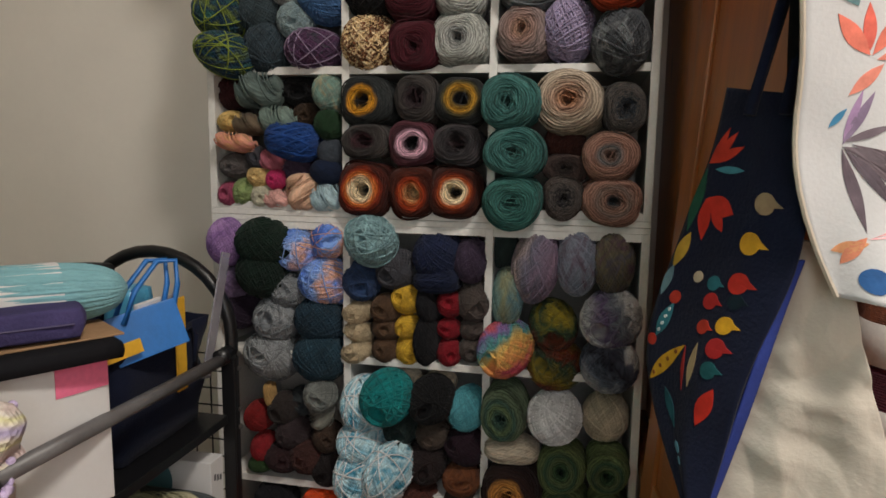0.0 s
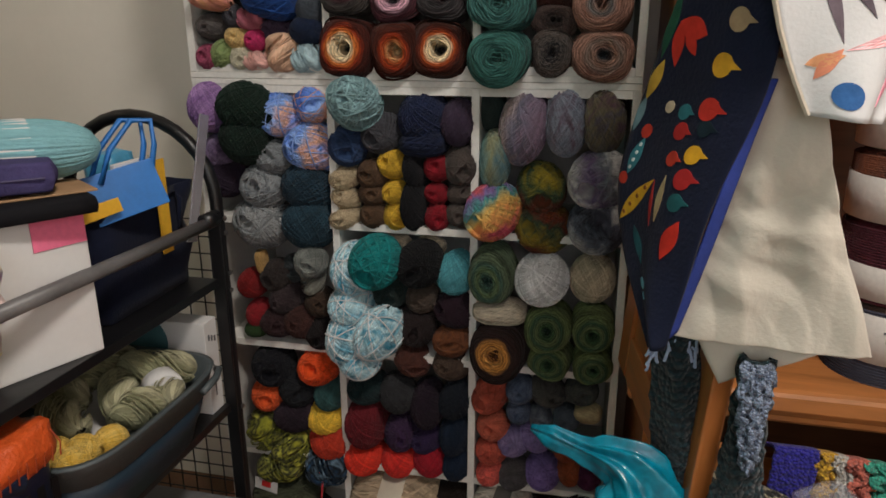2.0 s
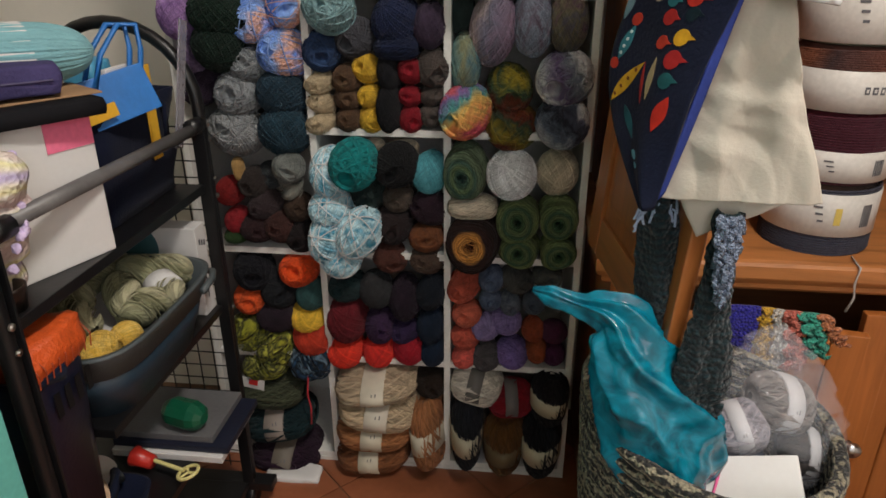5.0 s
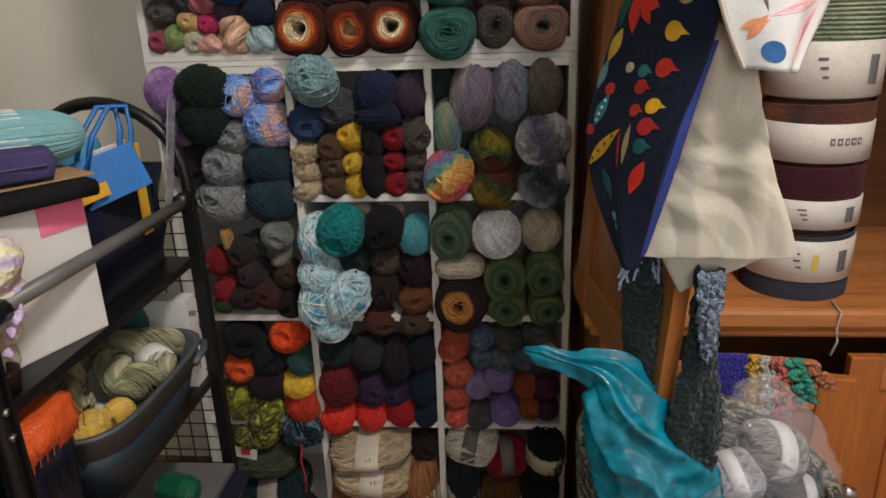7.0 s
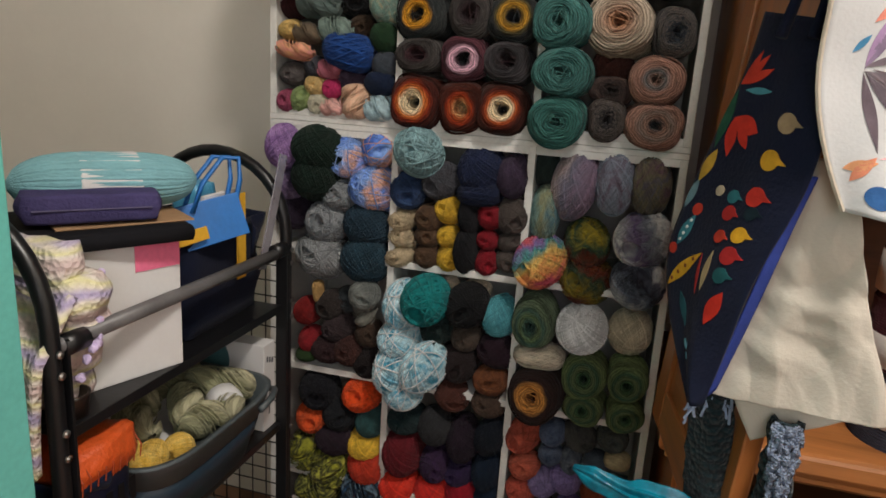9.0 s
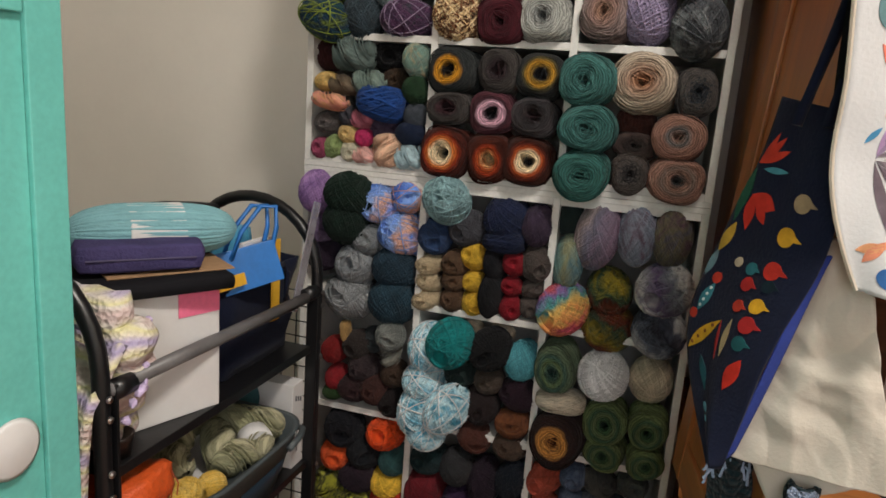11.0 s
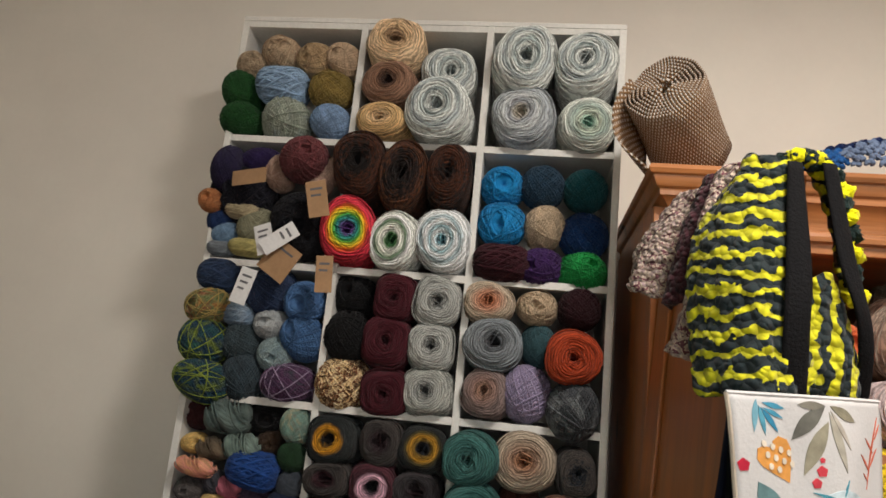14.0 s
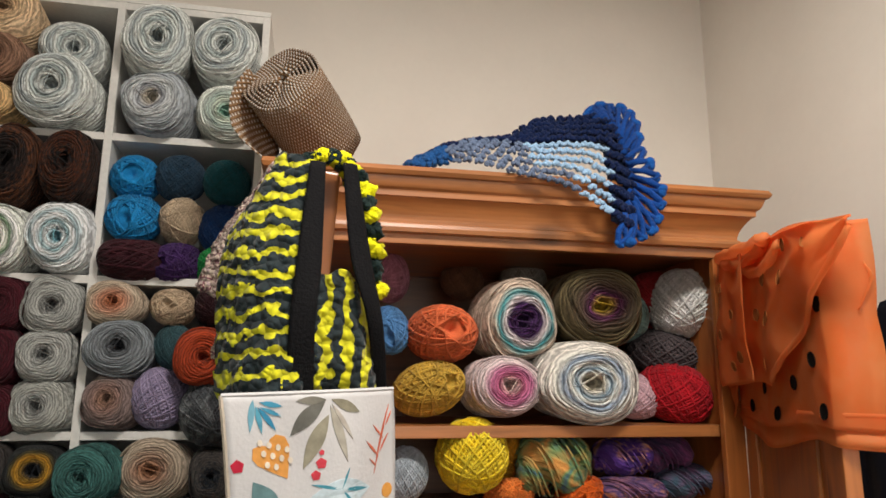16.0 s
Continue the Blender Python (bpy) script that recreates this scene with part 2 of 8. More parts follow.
def box(x0, x1, y0, y1, z0, z1, bevel=0.0, bm=None, m=None):
    bm = bm or bmesh.new()
    v = [bm.verts.new((x, y, z)) for x in (x0, x1) for y in (y0, y1) for z in (z0, z1)]
    if m is not None:
        for q in v:
            q.co = m @ q.co
    fs = [bm.faces.new([v[i] for i in q]) for q in ((0, 1, 3, 2), (4, 6, 7, 5), (0, 4, 5, 1), (2, 3, 7, 6), (0, 2, 6, 4), (1, 5, 7, 3))]
    if bevel:
        es = list({e for f in fs for e in f.edges})
        bmesh.ops.bevel(bm, geom=es, offset=bevel, segments=2, affect="EDGES", profile=0.6)
    return bm


def lathe(profile, seg=32, bm=None, m=None):
    """Turn (radius, height) pairs round z."""
    bm = bm or bmesh.new()
    rings = []
    for r, z in profile:
        rings.append([bm.verts.new((r * math.cos(2 * math.pi * i / seg), r * math.sin(2 * math.pi * i / seg), z)) for i in range(seg)])
    for a, b in zip(rings, rings[1:]):
        for i in range(seg):
            bm.faces.new((a[i], a[(i + 1) % seg], b[(i + 1) % seg], b[i]))
    if profile[0][0] > 1e-4:
        bm.faces.new(rings[0][::-1])
    if profile[-1][0] > 1e-4:
        bm.faces.new(rings[-1])
    if m is not None:
        for ring in rings:
            for q in ring:
                q.co = m @ q.co
    return bm


def tube(path, r, sides=8, bm=None):
    """A round bar along a path."""
    bm = bm or bmesh.new()
    pts = [Vector(p) for p in path]
    rings = []
    for i, p in enumerate(pts):
        d = (pts[min(i + 1, len(pts) - 1)] - pts[max(i - 1, 0)]).normalized()
        up = Vector((0, 0, 1)) if abs(d.z) < 0.9 else Vector((1, 0, 0))
        a = d.cross(up).normalized()
        b = d.cross(a)
        rings.append([bm.verts.new(p + r * (math.cos(2 * math.pi * k / sides) * a + math.sin(2 * math.pi * k / sides) * b)) for k in range(sides)])
    for a, b in zip(rings, rings[1:]):
        best = min(range(sides), key=lambda s: (a[0].co - b[s].co).length)
        for k in range(sides):
            bm.faces.new((a[k], a[(k + 1) % sides], b[(k + 1 + best) % sides], b[(k + best) % sides]))
    bm.faces.new(rings[0][::-1])
    bm.faces.new(rings[-1])
    return bm


def np_mesh(name, verts, faces, along=None):
    """along: turns of strand at each vertex, kept as the u of its UVs."""
    me = bpy.data.meshes.new(name)
    me.from_pydata(verts.tolist(), [], faces.tolist())
    if along is not None:
        uv = np.zeros((faces.size, 2), np.float32)
        uv[:, 0] = along[faces.ravel()]
        me.uv_layers.new(name="along").data.foreach_set("uv", uv.ravel())
    me.shade_smooth()
    return me


def np_tube(p, r, sides=4):
    """Vertices and quads of a tube round the path p, seen from the origin outwards."""
    d = np.gradient(p, axis=0)
    d /= np.linalg.norm(d, axis=1, keepdims=True) + 1e-9
    out = p / (np.linalg.norm(p, axis=1, keepdims=True) + 1e-9)
    a = np.cross(d, out)
    a /= np.linalg.norm(a, axis=1, keepdims=True) + 1e-9
    b = np.cross(a, d)
    ang = np.arange(sides) * 2 * np.pi / sides
    v = p[:, None, :] + r * (np.cos(ang)[None, :, None] * a[:, None, :] + np.sin(ang)[None, :, None] * b[:, None, :])
    n = len(p)
    i = np.arange(n - 1)[:, None] * sides
    k = np.arange(sides)[None, :]
    k2 = (k + 1) % sides
    f = np.stack([i + k, i + k2, i + sides + k2, i + sides + k], -1).reshape(-1, 4)
    return v.reshape(-1, 3), f


def strand(p, r, per, start):
    """A tube that knows how many turns it has run."""
    v, f = np_tube(p, r, 5)
    return v, f, start + np.repeat(np.arange(len(p)) / per, 5)


def join(chunks):
    vs, fs, us, o = [], [], [], 0
    for v, f, *u in chunks:
        vs.append(v)
        fs.append(f + o)
        us.append(u[0] if u else np.zeros(len(v)))
        o += len(v)
    return np.concatenate(vs), np.concatenate(fs), np.concatenate(us)


def grid_surface(fn, nu, nv):
    """Quads over fn(u, v), u closed round."""
    u, v = np.meshgrid(np.arange(nu) / nu, np.linspace(0, 1, nv), indexing="ij")
    p = fn(u, v).reshape(-1, 3)
    i, j = np.meshgrid(np.arange(nu), np.arange(nv - 1), indexing="ij")
    a = i * nv + j
    b = ((i + 1) % nu) * nv + j
    return p, np.stack([a, b, b + 1, a + 1], -1).reshape(-1, 4)


# ---- balls of yarn, one unit in radius, the heart facing -y ----
def wound(seed, reach, turns, drift, thick, fat=0.0):
    rng = np.random.default_rng(seed)

    def base(u, v):
        th, la = 2 * np.pi * u, np.pi * (v - 0.5)
        r = 0.91 - 0.4 * np.clip((np.abs(la) - radians(reach) * 0.93) / 0.5, 0, 1)
        return np.stack([r * np.cos(la) * np.cos(th), r * np.sin(la), r * np.cos(la) * np.sin(th)], -1)
    chunks = [grid_surface(base, 22, 16)]
    per = 24
    s = np.arange(turns * per) / per
    for layer in range(2):
        th = 2 * np.pi * s + rng.uniform(0, 6)
        la = radians(reach) * (0.82 + 0.18 * np.sin(0.37 * s + layer)) * np.sin(2 * np.pi * s * drift + 2.1 * layer)
        r = 0.945 + 0.04 * layer + 0.024 * np.sin(s * 2.3 + rng.uniform(0, 6)) + fat * np.sin(la) ** 2
        p = np.stack([r * np.cos(la) * np.cos(th), r * np.sin(la), r * np.cos(la) * np.sin(th)], -1)
        chunks.append(strand(p, thick, per, 1 + 100 * layer))
    return np_mesh("wound_yarn", *join(chunks))


def caked(seed, square, lumpy=0.1, hole=0.15):
    """A cake of yarn: a soft drum whose end shows uneven rings round a slack heart."""
    rng = np.random.default_rng(seed)
    ph = rng.uniform(0, 6, 5)

    def sq(th):
        k = (np.abs(np.cos(th)) ** square + np.abs(np.sin(th)) ** square) ** (-1 / square)
        return k * (1 + 0.025 * np.sin(3 * th + ph[0]))
    prof = np.array([(0.02, -0.3 if hole < 0.2 else 0.1), (hole, -0.55), (hole + 0.13, -0.86), (0.55, -0.9), (0.76, -0.82), (0.9, -0.62), (0.96, -0.3), (0.97, 0.1), (0.93, 0.6), (0.7, 0.9), (0.1, 0.92)])

    def base(u, v):
        t = v * (len(prof) - 1)
        r = np.interp(t, np.arange(len(prof)), prof[:, 0])
        y = np.interp(t, np.arange(len(prof)), prof[:, 1])
        th = 2 * np.pi * u
        r = r * (1 + np.clip(1 - r / 0.5, 0, 1) * (0.5 * np.sin(3 * th + ph[1]) + 0.2 * np.sin(5 * th + ph[2])))
        return np.stack([r * sq(th) * np.cos(th), y, r * sq(th) * np.sin(th)], -1)
    chunks = [grid_surface(base, 36, 26)]
    per = 30
    turns = 23
    s = np.arange(turns * per) / per
    rad = hole + (0.95 - hole) * (s / turns) ** 0.9
    th = 2 * np.pi * s
    soft = np.clip(1.15 - rad, 0, 1)
    wave = lumpy * soft * (np.sin(2 * th + ph[1] + 0.25 * s) + 0.8 * np.sin(3 * th + ph[2] - 0.2 * s) + 0.5 * np.sin(5 * th + ph[3] + 0.3 * s))
    rad2 = np.clip(rad * (1 + wave) + 0.012 * np.sin(11.3 * th * 0.13 + ph[4]), 0.03, 0.97)
    y = np.interp(rad, [hole, hole + 0.13, 0.55, 0.76, 0.9, 0.96], [-0.74, -0.87, -0.91, -0.84, -0.64, -0.36])
    k = 1 + (sq(th) - 1) * rad
    bump = 0.02 * np.sin(2 * np.pi * s * 0.37) + 0.025 * np.sin(3 * th + 0.9 * s)
    chunks.append(strand(np.stack([rad2 * k * np.cos(th), y + bump, rad2 * k * np.sin(th)], -1), 0.027, per, 1))
    s = np.arange(9 * per) / per
    th = 2 * np.pi * s
    y = -0.45 + 1.2 * s / 9 + 0.3 * np.sin(th + ph[0])
    chunks.append(strand(np.stack([0.975 * sq(th) * np.cos(th), y, 0.975 * sq(th) * np.sin(th)], -1), 0.03, per, 50))
    for a in range(2):
        t = np.linspace(-1, 1, 18)
        d = rng.uniform(0, 6)
        off = rng.uniform(-0.3, 0.3)
        x0, z0 = 0.75 * t, off + 0.12 * np.sin(3 * t)
        chunks.append(np_tube(np.stack([x0 * np.cos(d) - z0 * np.sin(d), -0.95 + 0.16 * t ** 2, x0 * np.sin(d) + z0 * np.cos(d)], -1), 0.02))
    return np_mesh("caked_yarn", *join(chunks))


def hanked(seed):
    """Two fat fluted plies twisted round one another along x."""
    chunks = []
    for ply in range(2):
        def surf(u, v):
            s = 2 * v - 1
            tw = 2.3 * s + math.pi * ply + seed
            thick = np.clip(1 - np.abs(s * 0.985) ** 4, 0.02, 1) ** 0.5
            a = 2 * np.pi * u
            r = 0.6 * thick * (1 + 0.05 * np.abs(np.sin(7 * a + 7 * s)) + 0.035 * np.sin(19 * a + 9 * s + seed) + 0.05 * np.sin(2 * a + 3 * s))
            cy, cz = 0.38 * np.cos(tw) * thick, 0.38 * np.sin(tw) * thick
            return np.stack([s * 1.0 + 0.05 * np.sin(a) * thick, cy + r * np.cos(a), cz + r * np.sin(a)], -1)
        v, f = grid_surface(surf, 76, 34)
        chunks.append((v, f, 1 + 20 * ply + np.repeat(np.arange(76) * 14 / 76, 34)))
    rng = np.random.default_rng(seed + 20)
    q = np.arange(14 * 26) / 26
    t = 0.94 * np.sin(np.pi * q)
    a = 2.3 * t + 0.5 * q + rng.uniform(0, 6.3)
    r = 0.95 * np.clip(1 - np.abs(t) ** 4, 0.05, 1) ** 0.5 * (1 + 0.03 * np.sin(5 * t + q))
    chunks.append(np_tube(np.stack([t, r * np.cos(a), r * np.sin(a)], -1), 0.035))
    return np_mesh("hanked_yarn", *join(chunks))


def skeined(seed):
    """A blunt pull skein, its strands running along y."""
    rng = np.random.default_rng(seed)

    def prof(s):
        return np.clip(1 - np.abs(s) ** 3.6, 0.0, 1) ** 0.5

    def base(u, v):
        s = 2 * v - 1
        th = 2 * np.pi * u
        r = 0.915 * prof(s * 0.995) * (1 + 0.04 * np.sin(2 * th + 2 * s + seed))
        return np.stack([r * np.cos(th), s * 0.95, r * np.sin(th)], -1)
    chunks = [grid_surface(base, 24, 18)]
    per = 26
    turns = 34
    s = np.arange(turns * per) / per
    for layer in range(2):
        ax = 0.95 * np.sin(2 * np.pi * s + layer)
        th = 2 * np.pi * s * (0.5 + 0.5 / 34 * (1.3 + layer)) + 0.5 * np.cos(2 * np.pi * s) + 2 * layer
        r = (0.965 + 0.02 * layer + 0.02 * np.sin(1.7 * s)) * np.maximum(prof(ax), 0.12) * (1 + 0.04 * np.sin(2 * th + 2 * ax + seed))
        chunks.append(strand(np.stack([r * np.cos(th), ax, r * np.sin(th)], -1), 0.034, per, 1 + 100 * layer))
    return np_mesh("skeined_yarn", *join(chunks))


def looped(seed, count):
    """One slack strand lying in turns over a ball."""
    rng = np.random.default_rng(seed)
    t = np.arange(count * 36) / 36
    th, tip = 2 * np.pi * t, 0.9 * t + rng.uniform(0, 6)
    lean = 1.1 + 0.4 * np.sin(1.7 * t + seed)
    r = 1.04 + 0.025 * np.sin(3.3 * th) + 0.02 * np.sin(1.3 * th + seed)
    x, y, z = np.cos(th), np.sin(th) * np.cos(lean), np.sin(th) * np.sin(lean)
    p = np.stack([r * (x * np.cos(tip) - y * np.sin(tip)), r * (x * np.sin(tip) + y * np.cos(tip)), r * z], -1)
    return np_mesh("slack_strand", *np_tube(p, 0.024))


LOOPS = [looped(1, 9), looped(2, 7)]
BALLS = [wound(1, 74, 42, 1.031, 0.036), wound(2, 70, 40, 1.043, 0.038), wound(3, 77, 44, 0.957, 0.034), wound(4, 68, 38, 1.11, 0.04)]
CAKES = [caked(1, 2.1, 0.15), caked(2, 2.3, 0.13), caked(3, 2.2, 0.17), caked(8, 2.1, 0.07)]
SQUARE_CAKES = [caked(4, 3.4, 0.12), caked(5, 2.9, 0.16), caked(9, 2.6, 0.18)]
OPEN_CAKES = [caked(11, 3.0, 0.14, 0.27), caked(12, 2.6, 0.16, 0.3), caked(13, 3.2, 0.12, 0.25)]
SKEINS = [skeined(6), skeined(7)]
FLANKS = [wound(6, 84, 46, 1.021, 0.036), wound(7, 80, 44, 0.975, 0.036)]
HANKS = [hanked(1), hanked(2), hanked(3)]
KINDS = {"ball": ("yarn_ball", BALLS), "cake": ("yarn_cake", CAKES), "square": ("yarn_cake", SQUARE_CAKES), "open": ("yarn_cake", OPEN_CAKES), "skein": ("yarn_skein", SKEINS), "flank": ("yarn_ball", FLANKS), "hank": ("yarn_hank", HANKS)}
rnd = random.Random(7)


def yarn(kind, x, y, z, rx, rz, cols, label, ry=None, tilt=None, group="yarn in the cube shelves", band="", loops=""):
    """One ball, cake or skein. rx and rz: half its width and height as it lies; ry: half its depth."""
    name, meshes = KINDS[kind]
    ob = new(name, rnd.choice(meshes))
    cols = cols.split()
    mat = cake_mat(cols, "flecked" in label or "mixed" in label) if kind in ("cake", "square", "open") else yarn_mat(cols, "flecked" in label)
    if not ob.data.materials:
        ob.data.materials.append(mat)
    ob.material_slots[0].link = "OBJECT"
    ob.material_slots[0].material = mat
    lean = rnd.uniform(-9, 9) if tilt is None else tilt
    near = max(rx, rz) * (1.05 if kind in ("cake", "square", "open") else 0.95)
    depth = ry or (near if kind in ("skein", "hank") else (near if kind in ("cake", "square", "open") else min(0.11, 1.35 * near)))
    y = y + depth - near if ry is None else y
    size = Matrix.Diagonal((rx, depth, rz, 1))
    if kind == "ball":
        turn = pose(0, 0, 0, rnd.uniform(-22, 22), rnd.uniform(0, 360), rnd.uniform(-22, 22))
    elif kind == "flank":
        turn = pose(0, 0, 0, 90 + rnd.uniform(-25, 25), 0, rnd.uniform(-15, 15))
    elif kind == "skein":
        turn = pose(0, 0, 0, 0, 0, 90) if rx >= rz else pose(0, 0, 0, 90, 0, 0)
    elif kind == "hank":
        turn = Matrix.Identity(4) if rx >= rz else pose(0, 0, 0, 0, 90, 0)
    else:
        turn = pose(0, 0, 0, 0, rnd.choice((0, 90, 180, 270)), 0)
    lay = pose(0, 0, 0, rnd.uniform(-7, 7), lean, rnd.uniform(-8, 8))
    ob.matrix_world = Matrix.Translation((x, y, z)) @ lay @ size @ turn
    if band:
        wrap = part("paper_band", lathe([(0.99, -0.27), (1.035, -0.26), (1.035, 0.26), (0.99, 0.27)], 28, m=pose(0, 0, 0, 90)), plain("band " + band, lin(band), 0.6, 0.08, 3, 0.03), ob, "printed paper band", True)
        for k in range(2):
            part("printed_line", box(-0.06, 0.09 - 0.04 * k, -0.1 + 0.09 * k, -0.075 + 0.09 * k, 1.036, 1.04, m=pose(0, 0, 0, 0, -62 if rx >= rz else 180, 0)), INK, wrap)
    if loops:
        strands = new("slack_strand", rnd.choice(LOOPS))
        if not strands.data.materials:
            strands.data.materials.append(yarn_mat([loops]))
        strands.material_slots[0].link = "OBJECT"
        strands.material_slots[0].material = yarn_mat([loops])
        strands.parent = ob
        tagged(strands, label="slack strand of another colour")
    return tagged(ob, label, "yarn", group)


# ---- the room ----
def wall(name, *b, mat=None, label="cream painted plaster wall"):
    return tagged(obj(name, box(*b), mat or WALL), label, "wall", kind="structure")


LX, RX, BY, FY, TOP = -1.45, 2.21, 0.315, -2.7, 3.0
wall("wall_north", LX - 0.12, RX + 0.12, BY, BY + 0.12, -0.1, TOP)
wall("wall_west", LX - 0.12, LX, FY, BY, -0.1, TOP)
wall("wall_east", RX, RX + 0.12, FY, BY, -0.1, TOP)
bm = box(LX - 0.12, 0.7, FY - 0.12, FY, -0.1, TOP)
box(1.7, RX + 0.12, FY - 0.12, FY, -0.1, TOP, bm=bm)
box(0.7, 1.7, FY - 0.12, FY, -0.1, 1.15, bm=bm)
box(0.7, 1.7, FY - 0.12, FY, 2.25, TOP, bm=bm)
tagged(obj("wall_south", bm, WALL), "cream painted plaster wall with a window opening", "wall", kind="structure")
wall("ceiling", LX - 0.12, RX + 0.12, FY - 0.12, BY + 0.12, TOP, TOP + 0.1, mat=CEIL, label="white painted ceiling")
floor = wall("floor", LX - 0.12, RX + 0.12, FY - 0.12, BY + 0.12, -0.1, -0.006, mat=GROUT, label="terracotta tiled floor with thin joints")


# ---- white cube shelves ----
PITCH, BOARD = 0.305, 0.016


def cube_shelf(z0, levels, label):
    top = thing("cube_shelf", label, "shelf", group="white cube shelves")
    h0, h1 = levels[0], levels[-1]
    for i in range(4):
        x = i * PITCH
        part("side_panel" if i in (0, 3) else "divider", box(x - BOARD / 2, x + BOARD / 2, 0.0, 0.295, h0 - 0.008, h1 + 0.008, 0.0012), WHITE, top)
    for j, z in enumerate(levels):
        end = j in (0, len(levels) - 1)
        for i in range(3):
            part("shelf_board", box(i * PITCH + BOARD / 2, (i + 1) * PITCH - BOARD / 2, 0.0015, 0.295, z - BOARD / 2, z + BOARD / 2, 0.001), WHITE, top)
        if end:
            s = 1 if j else -1
            part("top_board" if j else "base_board", box(-BOARD / 2, 3 * PITCH + BOARD / 2, 0.0, 0.297, z + s * 0.0083, z + s * 0.02, 0.0006), WHITE, top)
    part("back_panel", box(0, 3 * PITCH, 0.296, 0.302, h0, h1), WHITE, top)
    return top


cube_shelf(0, [0.02, 0.335, 0.633, 0.932, 1.221], "white painted wooden cube shelf packed with yarn, standing on the floor")
cube_shelf(0, [1.262, 1.545, 1.848, 2.15, 2.45], "white painted wooden cube shelf packed with yarn, stacked on another")


# ---- pine hutch ----
hutch = thing("pine_hutch", "varnished knotty pine hutch with open upper doors, full of yarn", "cabinet")
HX0, HX1, HF, HB = 0.962, 1.889, -0.2, 0.31
for x in (HX0, HX1 - 0.022):
    part("side_panel", box(x, x + 0.022, HF, HB, 0.0, 1.98, 0.002), PINE_Z, hutch)
part("back_panel", box(HX0 + 0.022, HX1 - 0.022, HB - 0.02, HB - 0.008, 0.05, 1.96), PINE_SHADED, hutch)
for z in (0.745, 1.375, 1.56, 1.975):
    part("shelf_board", box(HX0 + 0.022, HX1 - 0.022, HF + 0.012, HB - 0.02, z - 0.011, z + 0.011, 0.002), PINE_X, hutch)
part("frieze", box(HX0, HX1, HF - 0.018, HF, 1.905, 1.975, 0.002), PINE_X, hutch)
for x in (HX0, HX1 - 0.045):
    part("face_stile", box(x, x + 0.045, HF - 0.016, HF - 0.0005, 0.05, 1.905, 0.002), PINE_Z, hutch)


def moulding(name, profile, x0, x1, yb, parent, mat):
    """A run of moulding along the front with returns at both ends; profile: (out, z) pairs."""
    bm = bmesh.new()
    rows = []
    for out, z in profile:
        rows.append([bm.verts.new(p) for p in ((x0 - out, HB, z), (x0 - out, yb - out, z), (x1 + out, yb - out, z), (x1 + out, HB, z))])
    for a, b in zip(rows, rows[1:]):
        for k in range(3):
            bm.faces.new((a[k], a[k + 1], b[k + 1], b[k]))
    bm.faces.new([r[0] for r in rows])
    bm.faces.new([r[3] for r in rows][::-1])
    bm.faces.new(rows[-1])
    bm.faces.new(rows[0][::-1])
    return part(name, bm, mat, parent)


def curve(o0, z0, o1, z1, bulge, k=6):
    return [(o0 + (o1 - o0) * (i / k) ** bulge, z0 + (z1 - z0) * i / k) for i in range(k + 1)]


moulding("cornice", [(0.001, 1.923), (0.012, 1.925), (0.014, 1.933), (0.012, 1.940)] + curve(0.008, 1.943, 0.03, 1.985, 1.8) + [(0.036, 1.987), (0.036, 1.995)] + curve(0.037, 1.998, 0.05, 2.020, 0.5) + [(0.056, 2.022), (0.06, 2.029), (0.056, 2.038)], HX0 + 0.04, HX1, HF - 0.019, hutch, PINE_X)
moulding("waist_moulding", [(0.001, 0.695), (0.012, 0.696), (0.02, 0.704), (0.02, 0.712)] + curve(0.022, 0.716, 0.034, 0.730, 0.5) + [(0.034, 0.754), (0.03, 0.760), (0.02, 0.763)], HX0, HX1, HF - 0.002, hutch, PINE_X)


def hutch_door(name, hinge, angle, width, z0, z1, parent, hand=1, knob=False, label="", lean=0.0):
    """A framed and panelled pine door of its own turn about the hinge."""
    pivot = new(name)
    pivot.parent = parent
    pivot.matrix_local = Matrix.Translation((hinge[0], hinge[1], 1.33)) @ pose(0, 0, 0, 0, lean) @ pose(0, 0, -1.33, 0, 0, angle)
    tagged(pivot, label=label)
    t, s = 0.022, 0.062
    w = width
    for a, b in ((0, s), (w - s, w)):
        part("stile", box(hand * a, hand * b, -t, 0, z0, z1, 0.003), PINE_Z, pivot)
    for a, b in ((z0, z0 + s + 0.01), (z1 - s - 0.01, z1)):
        part("rail", box(hand * (s + 0.0005), hand * (w - s - 0.0005), -t + 0.001, -0.001, a, b, 0.003), PINE_X, pivot)
    bm = box(hand * s, hand * (w - s), -t * 0.65, -t * 0.35, z0 + s + 0.01, z1 - s - 0.01)
    part("panel", bm, PINE_Z, pivot)
    part("raised_field", box(hand * (s + 0.035), hand * (w - s - 0.035), -t * 0.9, -t * 0.1, z0 + s + 0.045, z1 - s - 0.045, 0.004), PINE_Z, pivot)
    if knob:
        part("knob", lathe([(0.0, 0.034), (0.011, 0.033), (0.017, 0.027), (0.018, 0.02), (0.012, 0.012), (0.007, 0.008), (0.009, 0.0)], 20, m=pose(hand * (w - 0.03), -t, (z0 + z1) / 2, 90)), STEEL, pivot, "small round metal knob", True)
    return pivot


